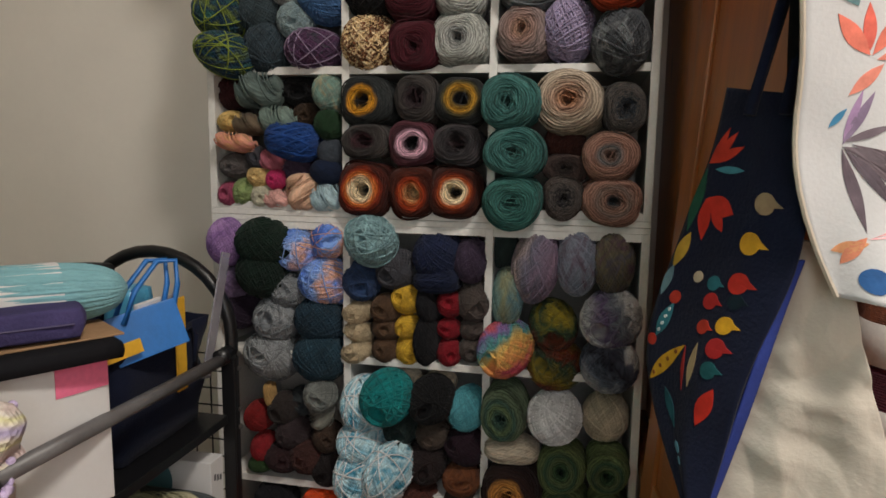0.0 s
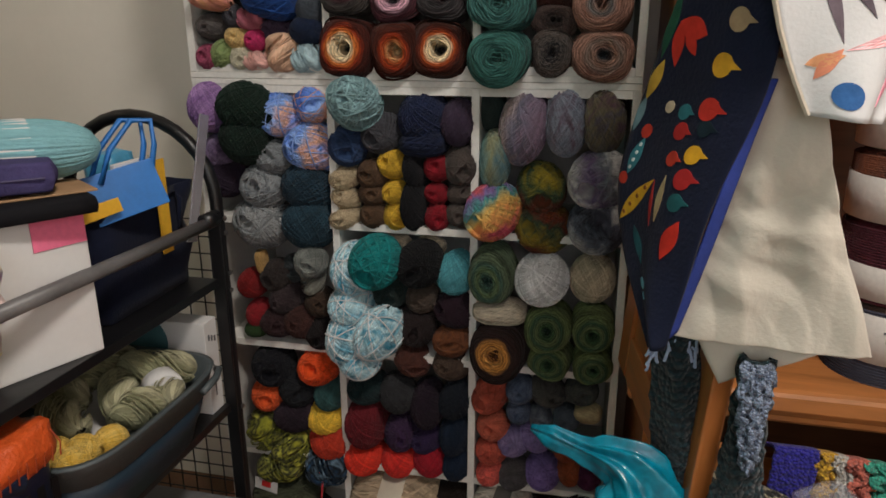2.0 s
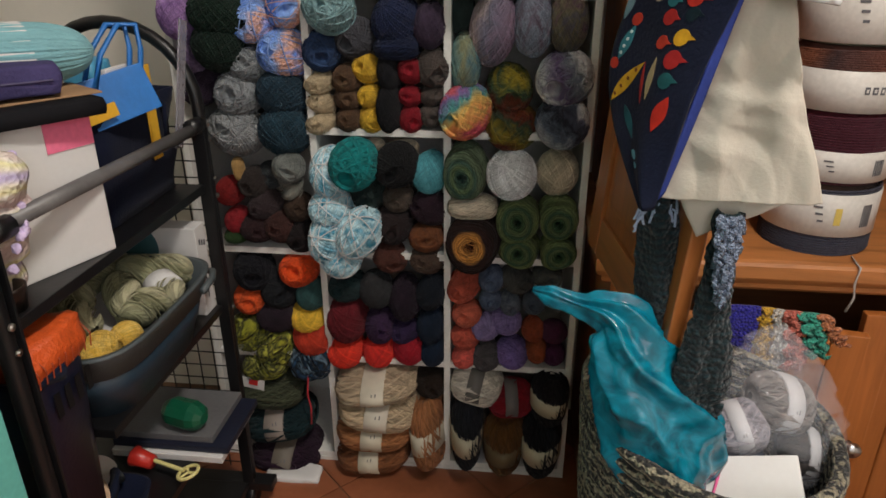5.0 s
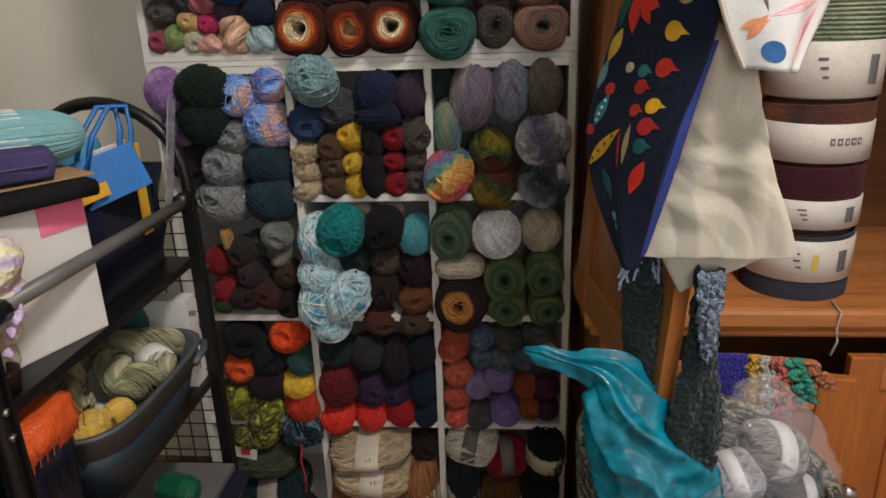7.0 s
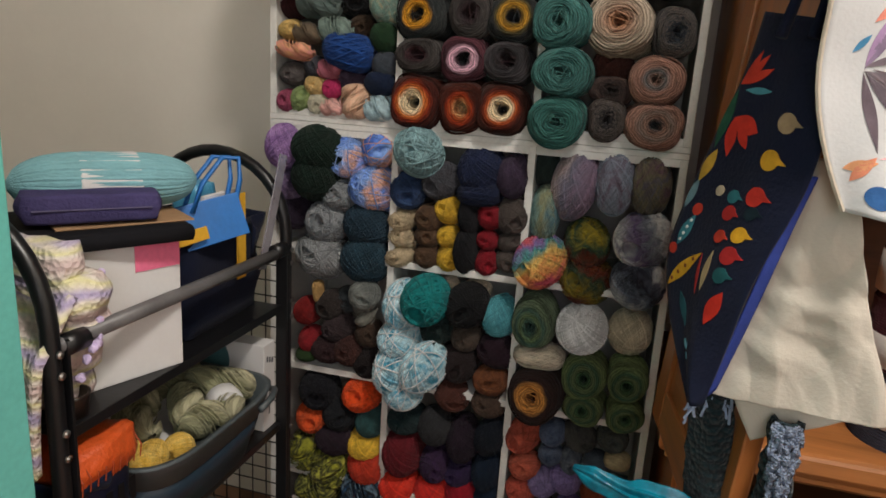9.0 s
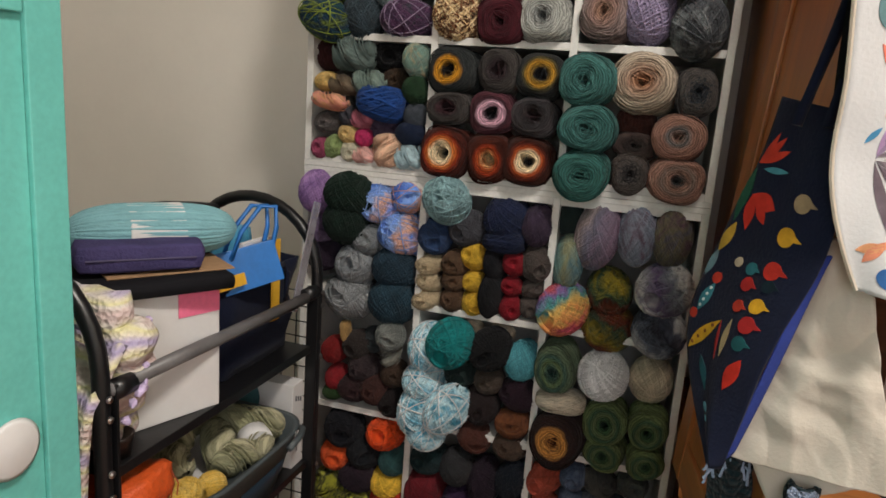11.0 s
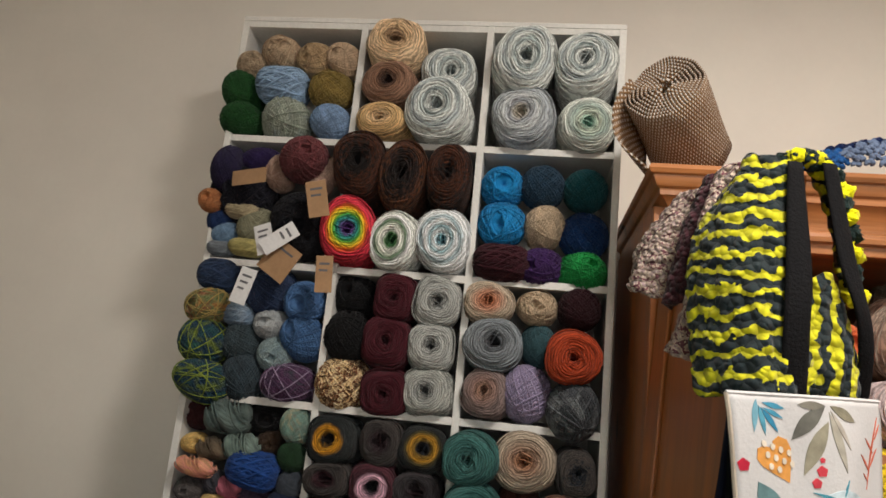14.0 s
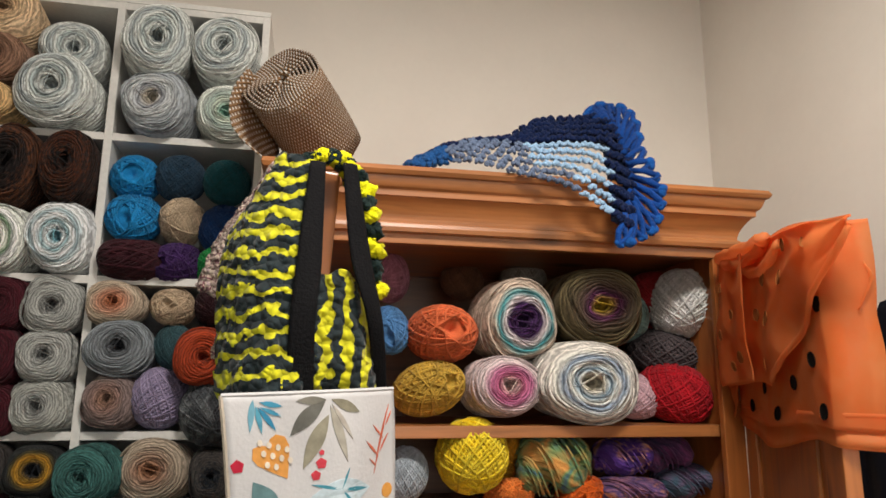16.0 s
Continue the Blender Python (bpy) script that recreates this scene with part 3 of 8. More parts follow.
hutch_door("left_upper_door", (HX0 + 0.003, HF - 0.02, 0), -81.6, 0.44, 0.785, 1.9, hutch, 1, lean=3.75, label="open pine door hung with aprons and scarves")
hutch_door("right_upper_door", (HX1 - 0.003, HF - 0.02, 0), 71, 0.44, 0.785, 1.855, hutch, -1, label="open pine door with an orange scarf over it")
hutch_door("left_lower_door", (HX0 + 0.06, HF - 0.018, 0), -10, 0.41, 0.06, 0.655, hutch, 1, label="pine door standing ajar")
hutch_door("right_lower_door", (HX1 - 0.045, HF - 0.018, 0), 0, 0.40, 0.06, 0.665, hutch, -1, knob=True)
for z in (1.02, 1.62):
    part("hinge", lathe([(0.006, 0), (0.006, 0.05)], 10, m=Matrix.Translation((HX1 - 0.004, HF - 0.02, z))), STEEL, hutch, "brass barrel hinge")
part("ball_catch", box(1.42, 1.45, HF + 0.01, HF + 0.035, 1.935, 1.958, 0.003), STEEL, hutch, "small metal catch")
part("ball_catch", box(1.53, 1.555, HF + 0.01, HF + 0.03, 1.938, 1.958, 0.003), STEEL, hutch, "small metal catch")


# ---- yarn in the cube shelves ----
# upper shelf's left column: wool colours dimmed slightly for the weaker light there
yarn("ball", 0.025, 0.012, 2.340, 0.040, 0.038, "a18f77", "tan ball of yarn in a cube shelf", loops="a18f77")
yarn("ball", 0.097, 0.012, 2.374, 0.048, 0.045, "a48d73 b4a086", "tan ball of yarn in a cube shelf", loops="a48d73")
yarn("ball", 0.189, 0.012, 2.365, 0.043, 0.042, "a68e6e", "tan ball of yarn in a cube shelf", loops="a68e6e")
yarn("ball", 0.259, 0.012, 2.369, 0.036, 0.045, "b39c82", "beige ball of yarn in a cube shelf")
yarn("flank", 0.011, 0.012, 2.274, 0.050, 0.044, "1c4621", "forest green yarn ball on its side in a cube shelf")
yarn("flank", 0.019, 0.012, 2.201, 0.053, 0.044, "1c4621", "forest green yarn ball on its side in a cube shelf")
yarn("skein", 0.117, 0.012, 2.287, 0.064, 0.049, "839db8", "long light blue skein of yarn in a cube shelf")
yarn("flank", 0.234, 0.012, 2.290, 0.052, 0.047, "7e6c3a", "olive yarn ball on its side in a cube shelf", loops="7e6c3a")
yarn("flank", 0.133, 0.012, 2.201, 0.060, 0.048, "828b7e 99a093 717e7d", "sage grey yarn ball on its side in a cube shelf", loops="828b7e")
yarn("flank", 0.243, 0.012, 2.208, 0.050, 0.042, "7b95b4", "light blue yarn ball on its side in a cube shelf")
yarn("cake", 0.387, 0.020, 2.393, 0.071, 0.066, "8f7358 c8ab86 d2b896", "round cream cake of yarn in a cube shelf")
yarn("cake", 0.384, 0.020, 2.302, 0.064, 0.056, "3a2a24 7d5e4b 8a6b58", "round brown cake of yarn in a cube shelf")
yarn("cake", 0.379, 0.020, 2.205, 0.061, 0.043, "d0b48d c8a878", "round cream cake of yarn in a cube shelf")
yarn("cake", 0.516, 0.060, 2.343, 0.068, 0.068, "8a9494 c4c8c4 98a4a4 ccd0cc a0aaac c8ccc8", "round grey cake of yarn in a cube shelf")
yarn("cake", 0.509, 0.020, 2.235, 0.077, 0.081, "8a9494 c4c8c4 98a4a4 ccd0cc a0aaac c8ccc8", "round pale grey cake of yarn in a cube shelf")
yarn("cake", 0.690, 0.020, 2.364, 0.072, 0.086, "8a9494 c4c8c4 98a4a4 ccd0cc a0aaac c8ccc8", "round pale grey cake of yarn in a cube shelf")
yarn("cake", 0.836, 0.020, 2.352, 0.073, 0.079, "8a9494 c4c8c4 98a4a4 ccd0cc a0aaac c8ccc8", "round pale grey cake of yarn in a cube shelf")
yarn("cake", 0.706, 0.020, 2.223, 0.073, 0.071, "a8a090 9a9ea4 bcc0c0 a0a6aa", "round pale grey cake of yarn in a cube shelf")
yarn("cake", 0.843, 0.020, 2.218, 0.066, 0.064, "8fb8a8 c4ccbc a8b8b0 ccd0c8", "round pale grey-green cake of yarn in a cube shelf")
yarn("flank", 0.020, -0.020, 2.069, 0.038, 0.053, "221d39", "dark purple yarn ball on its side in a cube shelf")
yarn("ball", 0.054, 0.012, 2.020, 0.068, 0.066, "13131c", "black ball of yarn in a cube shelf")
yarn("flank", 0.088, 0.012, 2.098, 0.048, 0.034, "261a44", "purple yarn ball on its side in a cube shelf")
yarn("ball", 0.205, -0.030, 2.097, 0.056, 0.052, "623538", "dusty maroon ball of yarn in a cube shelf")
yarn("flank", 0.137, 0.012, 2.070, 0.033, 0.040, "af9787 937567", "cream yarn ball on its side in a cube shelf", loops="af9787")
yarn("flank", 0.252, 0.012, 2.083, 0.034, 0.035, "b09788", "cream yarn ball on its side in a cube shelf", loops="b09788")
yarn("ball", -0.002, -0.030, 1.984, 0.027, 0.028, "975b35 a17049", "orange ball of yarn in a cube shelf")
yarn("flank", 0.009, 0.012, 1.945, 0.030, 0.032, "1b3058", "navy yarn ball on its side in a cube shelf")
yarn("skein", 0.064, 0.012, 1.972, 0.041, 0.022, "a89b7e", "long cream skein of yarn in a cube shelf")
yarn("flank", 0.029, 0.012, 1.915, 0.034, 0.030, "647e97", "grey-blue yarn ball on its side in a cube shelf")
yarn("flank", 0.101, 0.012, 1.938, 0.047, 0.041, "71705b 86846e", "khaki yarn ball on its side in a cube shelf")
yarn("ball", 0.197, 0.012, 1.962, 0.064, 0.065, "0e0e14", "black ball of yarn in a cube shelf")
yarn("skein", 0.089, 0.012, 1.886, 0.041, 0.022, "b0a66d", "long pale yellow skein of yarn in a cube shelf")
yarn("skein", 0.027, 0.012, 1.880, 0.032, 0.020, "737a81", "long grey skein of yarn in a cube shelf")
yarn("ball", 0.237, 0.012, 2.052, 0.030, 0.033, "a88d80", "cream ball of yarn in a cube shelf", loops="a88d80")
yarn("ball", 0.231, 0.012, 1.905, 0.043, 0.037, "141419", "black ball of yarn in a cube shelf")
yarn("cake", 0.339, 0.020, 2.085, 0.064, 0.081, "120e0e 1c1614 4a2818 181616 5a3420 141214", "round dark brown mixed cake of yarn in a cube shelf")
yarn("cake", 0.442, 0.020, 2.067, 0.057, 0.086, "120e0e 241a18 52301c 161414 4a2c1e", "round dark brown mixed cake of yarn in a cube shelf")
yarn("cake", 0.545, 0.020, 2.071, 0.054, 0.080, "161212 4a2818 1a1616 3c2a22 141212", "round dark brown mixed cake of yarn in a cube shelf")
yarn("cake", 0.329, 0.020, 1.934, 0.067, 0.078, "4a2a66 5a3a7a 2f8a8a 4a9a3a d8c030 d86a28 c03040 c83848", "round rainbow striped cake of yarn in a cube shelf")
yarn("cake", 0.442, 0.020, 1.921, 0.059, 0.070, "35603a 3a6a3a e0e0d4 d8dcd0 5a7a5a e0e4dc d8dcd4", "round white and green cake of yarn in a cube shelf")
yarn("cake", 0.550, 0.020, 1.929, 0.063, 0.073, "7ab0bc d8e4e2 8aa8ae e0e8e6 98aeb4 d8e0e0", "round pale aqua cake of yarn in a cube shelf")
yarn("ball", 0.667, 0.012, 2.068, 0.050, 0.049, "1878b0", "turquoise ball of yarn in a cube shelf")
yarn("flank", 0.756, 0.012, 2.074, 0.050, 0.049, "21384a", "dark blue yarn ball on its side in a cube shelf")
yarn("flank", 0.851, 0.012, 2.071, 0.049, 0.048, "14484e", "dark teal yarn ball on its side in a cube shelf")
yarn("ball", 0.671, 0.012, 1.983, 0.055, 0.053, "1a78b0", "turquoise ball of yarn in a cube shelf")
yarn("flank", 0.765, 0.012, 1.980, 0.044, 0.048, "b8a58c", "cream yarn ball on its side in a cube shelf", loops="b8a58c")
yarn("flank", 0.853, 0.012, 1.967, 0.054, 0.050, "10305c", "navy yarn ball on its side in a cube shelf")
yarn("skein", 0.679, 0.012, 1.891, 0.064, 0.043, "38171f", "long maroon skein of yarn in a cube shelf")
yarn("ball", 0.763, 0.012, 1.890, 0.051, 0.043, "3c2354", "purple ball of yarn in a cube shelf")
yarn("ball", 0.852, 0.012, 1.884, 0.056, 0.036, "1f8c45", "bright green ball of yarn in a cube shelf")
yarn("skein", 0.033, 0.012, 1.816, 0.047, 0.039, "26354f", "long navy skein of yarn in a cube shelf")
yarn("flank", 0.155, 0.012, 1.792, 0.056, 0.049, "273550", "navy yarn ball on its side in a cube shelf")
yarn("ball", 0.241, 0.012, 1.771, 0.047, 0.049, "446691", "blue ball of yarn in a cube shelf")
yarn("ball", 0.032, -0.030, 1.741, 0.042, 0.040, "7e523a 617049 a1673a", "orange mixed ball of yarn in a cube shelf", loops="a08a50")
yarn("skein", 0.097, 0.012, 1.732, 0.037, 0.030, "677d93 8493a1", "long light blue skein of yarn in a cube shelf")
yarn("ball", 0.169, 0.012, 1.715, 0.037, 0.036, "9a9fa0", "white ball of yarn in a cube shelf")
yarn("flank", 0.030, -0.020, 1.661, 0.054, 0.049, "2b524e 1c354b 617035", "blue-green mixed yarn ball on its side in a cube shelf", loops="7a8a3a")
yarn("flank", 0.106, 0.012, 1.673, 0.046, 0.045, "344045", "slate yarn ball on its side in a cube shelf")
yarn("ball", 0.250, 0.012, 1.690, 0.049, 0.048, "3c5c84", "blue ball of yarn in a cube shelf")
yarn("ball", 0.190, 0.012, 1.649, 0.041, 0.040, "839393 70848b", "pale blue-grey ball of yarn in a cube shelf")
yarn("flank", 0.049, -0.030, 1.576, 0.058, 0.043, "264b49 1c354b 617035", "blue-green mixed yarn ball on its side in a cube shelf", loops="7a8a3a")
yarn("flank", 0.120, 0.012, 1.591, 0.049, 0.054, "313d44", "slate yarn ball on its side in a cube shelf")
yarn("flank", 0.230, 0.012, 1.589, 0.058, 0.044, "44354b 523552 353a42", "purple mixed yarn ball on its side in a cube shelf", loops="8a7a92")
yarn("ball", 0.342, 0.060, 1.797, 0.060, 0.053, "0b0b0d", "black ball of yarn in a cube shelf")
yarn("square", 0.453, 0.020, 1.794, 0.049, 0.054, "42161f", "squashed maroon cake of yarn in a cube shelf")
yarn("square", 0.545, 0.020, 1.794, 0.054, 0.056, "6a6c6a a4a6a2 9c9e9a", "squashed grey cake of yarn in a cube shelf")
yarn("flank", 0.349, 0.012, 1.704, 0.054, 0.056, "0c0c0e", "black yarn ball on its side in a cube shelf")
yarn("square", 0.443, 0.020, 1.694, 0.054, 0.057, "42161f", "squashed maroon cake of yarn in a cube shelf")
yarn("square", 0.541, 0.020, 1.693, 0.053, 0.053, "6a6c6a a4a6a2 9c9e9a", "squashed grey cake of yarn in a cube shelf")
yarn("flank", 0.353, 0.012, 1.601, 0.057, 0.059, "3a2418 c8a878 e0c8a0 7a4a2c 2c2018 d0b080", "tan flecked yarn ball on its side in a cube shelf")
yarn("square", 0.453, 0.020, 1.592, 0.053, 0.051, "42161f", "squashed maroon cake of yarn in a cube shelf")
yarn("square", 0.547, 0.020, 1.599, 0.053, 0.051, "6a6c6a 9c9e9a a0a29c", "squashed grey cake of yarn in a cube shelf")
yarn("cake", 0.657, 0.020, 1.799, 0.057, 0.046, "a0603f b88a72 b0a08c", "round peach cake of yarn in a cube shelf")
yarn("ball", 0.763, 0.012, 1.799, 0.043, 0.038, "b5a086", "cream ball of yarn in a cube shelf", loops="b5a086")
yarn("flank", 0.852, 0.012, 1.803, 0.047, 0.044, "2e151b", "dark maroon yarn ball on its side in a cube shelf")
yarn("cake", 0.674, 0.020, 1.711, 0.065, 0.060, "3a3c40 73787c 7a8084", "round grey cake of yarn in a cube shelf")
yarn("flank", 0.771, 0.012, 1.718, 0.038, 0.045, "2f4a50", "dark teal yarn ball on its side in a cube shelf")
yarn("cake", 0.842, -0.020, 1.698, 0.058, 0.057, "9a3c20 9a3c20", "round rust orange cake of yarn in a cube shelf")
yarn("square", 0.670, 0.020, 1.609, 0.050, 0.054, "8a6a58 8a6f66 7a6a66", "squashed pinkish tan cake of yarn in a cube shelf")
yarn("flank", 0.752, 0.012, 1.616, 0.052, 0.060, "958aa5 8a7f9a", "lilac yarn ball on its side in a cube shelf")
yarn("flank", 0.849, -0.020, 1.590, 0.053, 0.058, "4a4e52 3a3c40 6a6e70", "grey mixed yarn ball on its side in a cube shelf")
yarn("ball", 0.022, 0.050, 1.504, 0.042, 0.038, "3a1a1c", "maroon ball of yarn in a cube shelf")
yarn("hank", 0.109, 0.012, 1.506, 0.051, 0.040, "55635f", "twisted grey-green hank of yarn in a cube shelf")
yarn("ball", 0.178, 0.060, 1.513, 0.049, 0.037, "0c0c0e", "black ball of yarn in a cube shelf")
yarn("flank", 0.262, 0.012, 1.500, 0.032, 0.038, "7a8074 6a8a80 a09a80", "pale mixed yarn ball on its side in a cube shelf")
yarn("ball", 0.037, 0.012, 1.441, 0.030, 0.023, "c3a566", "yellow ball of yarn in a cube shelf")
yarn("hank", 0.087, 0.012, 1.435, 0.038, 0.025, "5d5142", "twisted tan hank of yarn in a cube shelf")
yarn("hank", 0.149, 0.012, 1.444, 0.040, 0.032, "6b7c74", "twisted grey-green hank of yarn in a cube shelf")
yarn("hank", 0.062, -0.010, 1.396, 0.043, 0.021, "d08a80 d0a070", "twisted pink and peach hank of yarn in a cube shelf")
yarn("skein", 0.184, 0.012, 1.400, 0.059, 0.041, "1b3d78", "long blue skein of yarn in a cube shelf")
yarn("flank", 0.261, 0.012, 1.434, 0.032, 0.030, "1e3822", "dark green yarn ball on its side in a cube shelf")
yarn("ball", 0.045, 0.012, 1.346, 0.035, 0.028, "55504f", "grey ball of yarn in a cube shelf")
yarn("ball", 0.098, 0.012, 1.363, 0.024, 0.028, "3a3a40", "charcoal ball of yarn in a cube shelf")
yarn("hank", 0.134, 0.012, 1.360, 0.027, 0.023, "b06878", "twisted rose hank of yarn in a cube shelf")
yarn("flank", 0.264, 0.012, 1.378, 0.029, 0.027, "3a4048", "slate yarn ball on its side in a cube shelf")
yarn("flank", 0.254, 0.012, 1.336, 0.036, 0.029, "16223a", "navy yarn ball on its side in a cube shelf")
yarn("ball", 0.100, 0.012, 1.321, 0.028, 0.023, "c4a870", "yellow ball of yarn in a cube shelf")
yarn("ball", 0.140, 0.012, 1.318, 0.022, 0.023, "b03060", "magenta ball of yarn in a cube shelf")
yarn("ball", 0.063, 0.012, 1.287, 0.028, 0.031, "7a8a5a", "sage green ball of yarn in a cube shelf")
yarn("ball", 0.033, 0.012, 1.282, 0.028, 0.028, "8a4058", "plum ball of yarn in a cube shelf")
yarn("ball", 0.106, 0.012, 1.283, 0.025, 0.027, "b9b5a0", "cream ball of yarn in a cube shelf", loops="b9b5a0")
yarn("hank", 0.147, 0.012, 1.277, 0.030, 0.021, "d0a098", "twisted pink hank of yarn in a cube shelf")
yarn("hank", 0.204, 0.012, 1.293, 0.036, 0.040, "c8a48a", "twisted peach hank of yarn in a cube shelf")
yarn("hank", 0.260, 0.012, 1.282, 0.036, 0.031, "9fb8bf", "twisted pale blue hank of yarn in a cube shelf")
yarn("ball", 0.177, 0.040, 1.340, 0.035, 0.028, "4a3c50", "dusky purple ball of yarn in a cube shelf")
yarn("ball", 0.194, 0.050, 1.455, 0.035, 0.027, "3a2c20", "brown ball of yarn in a cube shelf")
# near-black first colours put the shade of the open heart into the wool
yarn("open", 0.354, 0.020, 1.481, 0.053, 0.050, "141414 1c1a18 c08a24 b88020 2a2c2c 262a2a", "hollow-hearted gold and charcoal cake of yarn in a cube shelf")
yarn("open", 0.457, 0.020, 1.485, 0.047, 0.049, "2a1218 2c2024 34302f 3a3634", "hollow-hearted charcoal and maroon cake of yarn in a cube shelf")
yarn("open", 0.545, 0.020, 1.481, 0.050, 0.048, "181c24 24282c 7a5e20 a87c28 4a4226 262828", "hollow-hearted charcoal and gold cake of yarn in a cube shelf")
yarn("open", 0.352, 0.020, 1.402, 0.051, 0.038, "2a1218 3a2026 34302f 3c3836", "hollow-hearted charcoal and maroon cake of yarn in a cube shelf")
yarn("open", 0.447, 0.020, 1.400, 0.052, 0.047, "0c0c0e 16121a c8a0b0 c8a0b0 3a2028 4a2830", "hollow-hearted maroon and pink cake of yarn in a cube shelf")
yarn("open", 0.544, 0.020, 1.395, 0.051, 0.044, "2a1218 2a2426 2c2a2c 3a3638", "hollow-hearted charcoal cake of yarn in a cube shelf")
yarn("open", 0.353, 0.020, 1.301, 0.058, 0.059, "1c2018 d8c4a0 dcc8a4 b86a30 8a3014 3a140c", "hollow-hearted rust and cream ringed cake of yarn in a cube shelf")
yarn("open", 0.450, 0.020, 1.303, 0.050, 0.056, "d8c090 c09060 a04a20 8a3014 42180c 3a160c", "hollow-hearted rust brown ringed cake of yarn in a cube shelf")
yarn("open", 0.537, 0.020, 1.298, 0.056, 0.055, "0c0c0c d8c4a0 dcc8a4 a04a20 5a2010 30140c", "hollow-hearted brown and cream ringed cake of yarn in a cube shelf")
yarn("cake", 0.652, -0.025, 1.477, 0.058, 0.055, "37605c 37605c", "round sea green cake of yarn in a cube shelf")
yarn("cake", 0.662, -0.025, 1.383, 0.060, 0.050, "37605c 37605c", "round sea green cake of yarn in a cube shelf")
yarn("cake", 0.659, -0.025, 1.288, 0.059, 0.053, "34605a 34605a", "round sea green cake of yarn in a cube shelf")
yarn("cake", 0.761, 0.020, 1.477, 0.067, 0.061, "a07050 9a7a66 a08c7a a89a88", "round peach and cream cake of yarn in a cube shelf")
yarn("square", 0.861, 0.020, 1.469, 0.041, 0.049, "2a3038 5a5450 3a3a3c 4a3c38", "squashed dark mixed cake of yarn in a cube shelf")
yarn("cake", 0.841, 0.020, 1.374, 0.055, 0.049, "8a6a5c 6a6a6a 9a7466 947062", "round peach and grey cake of yarn in a cube shelf")
yarn("ball", 0.752, 0.050, 1.398, 0.052, 0.029, "4a2a24", "red-brown ball of yarn in a cube shelf")
yarn("square", 0.754, 0.040, 1.354, 0.044, 0.029, "2a2422 4a3c38 3a2c28", "squashed dark brown mixed cake of yarn in a cube shelf")
yarn("square", 0.752, 0.020, 1.293, 0.040, 0.044, "2c2a2c 5a5450 3a302c 6a5a4c", "squashed grey and tan mixed cake of yarn in a cube shelf")
yarn("square", 0.843, 0.020, 1.290, 0.056, 0.048, "3a4044 8a6a5c 7a6a62 947062", "squashed peach and grey cake of yarn in a cube shelf")
yarn("flank", 0.033, -0.020, 1.180, 0.042, 0.051, "7a5a90 a080b0", "lilac yarn ball on its side in a cube shelf")
yarn("flank", 0.123, -0.020, 1.183, 0.060, 0.053, "10221a", "dark green yarn ball on its side in a cube shelf")
yarn("flank", 0.112, -0.020, 1.115, 0.055, 0.052, "0f2019", "dark green yarn ball on its side in a cube shelf")
yarn("ball", 0.187, 0.012, 1.170, 0.046, 0.051, "4a6cc0 6a90d8 88a8dc d8a890 6a90d8", "blue mixed ball of yarn in a cube shelf", loops="7a94c8")
yarn("ball", 0.259, 0.012, 1.191, 0.040, 0.040, "4a6cc0 6a90d8 88a8dc d8a890 6a90d8", "blue and peach mixed ball of yarn in a cube shelf", loops="c89a8a")
yarn("ball", 0.251, 0.012, 1.098, 0.051, 0.054, "4a6cc0 6a90d8 88a8dc d8a890 6a90d8", "blue mixed ball of yarn in a cube shelf", loops="7a94c8")
yarn("ball", 0.161, 0.012, 1.074, 0.044, 0.037, "6e7478 84888a", "silver grey ball of yarn in a cube shelf", loops="6e7478")
yarn("flank", 0.040, 0.012, 1.084, 0.036, 0.042, "5a4a68 8a7a98", "purple grey yarn ball on its side in a cube shelf")
yarn("ball", 0.134, 0.012, 1.009, 0.053, 0.050, "6f7478 84888a", "silver grey ball of yarn in a cube shelf", loops="6f7478")
yarn("flank", 0.234, 0.012, 1.009, 0.057, 0.047, "1f3340", "dark teal blue yarn ball on its side in a cube shelf")
yarn("ball", 0.121, 0.012, 0.923, 0.059, 0.055, "74787a 86898a", "silver grey ball of yarn in a cube shelf", loops="74787a")
yarn("flank", 0.232, 0.012, 0.925, 0.062, 0.054, "1f3642", "dark teal blue yarn ball on its side in a cube shelf")
yarn("flank", 0.048, 0.012, 1.029, 0.037, 0.047, "2a2030", "dark purple yarn ball on its side in a cube shelf")
yarn("ball", 0.364, -0.030, 1.197, 0.060, 0.043, "7a9a9e", "pale aqua ball of yarn in a cube shelf", loops="7a9a9e")
yarn("ball", 0.331, 0.012, 1.105, 0.043, 0.042, "2a3d5e", "denim blue ball of yarn in a cube shelf")
yarn("ball", 0.410, 0.012, 1.133, 0.041, 0.042, "3a3a3f", "charcoal ball of yarn in a cube shelf")
yarn("flank", 0.498, 0.012, 1.169, 0.050, 0.051, "18203a", "navy yarn ball on its side in a cube shelf")
yarn("flank", 0.570, 0.012, 1.160, 0.037, 0.046, "3a2e40", "dusky purple yarn ball on its side in a cube shelf")
yarn("skein", 0.502, 0.012, 1.115, 0.050, 0.027, "141c34", "long navy skein of yarn in a cube shelf")
yarn("ball", 0.324, 0.012, 1.037, 0.034, 0.026, "a8987c", "cream ball of yarn in a cube shelf", loops="a8987c")
yarn("ball", 0.325, 0.012, 0.992, 0.032, 0.023, "a8987c", "cream ball of yarn in a cube shelf", loops="a8987c")
yarn("ball", 0.324, 0.012, 0.949, 0.035, 0.026, "a8987c", "cream ball of yarn in a cube shelf", loops="a8987c")
yarn("ball", 0.389, 0.012, 1.046, 0.031, 0.036, "4e3a2a", "brown ball of yarn in a cube shelf")
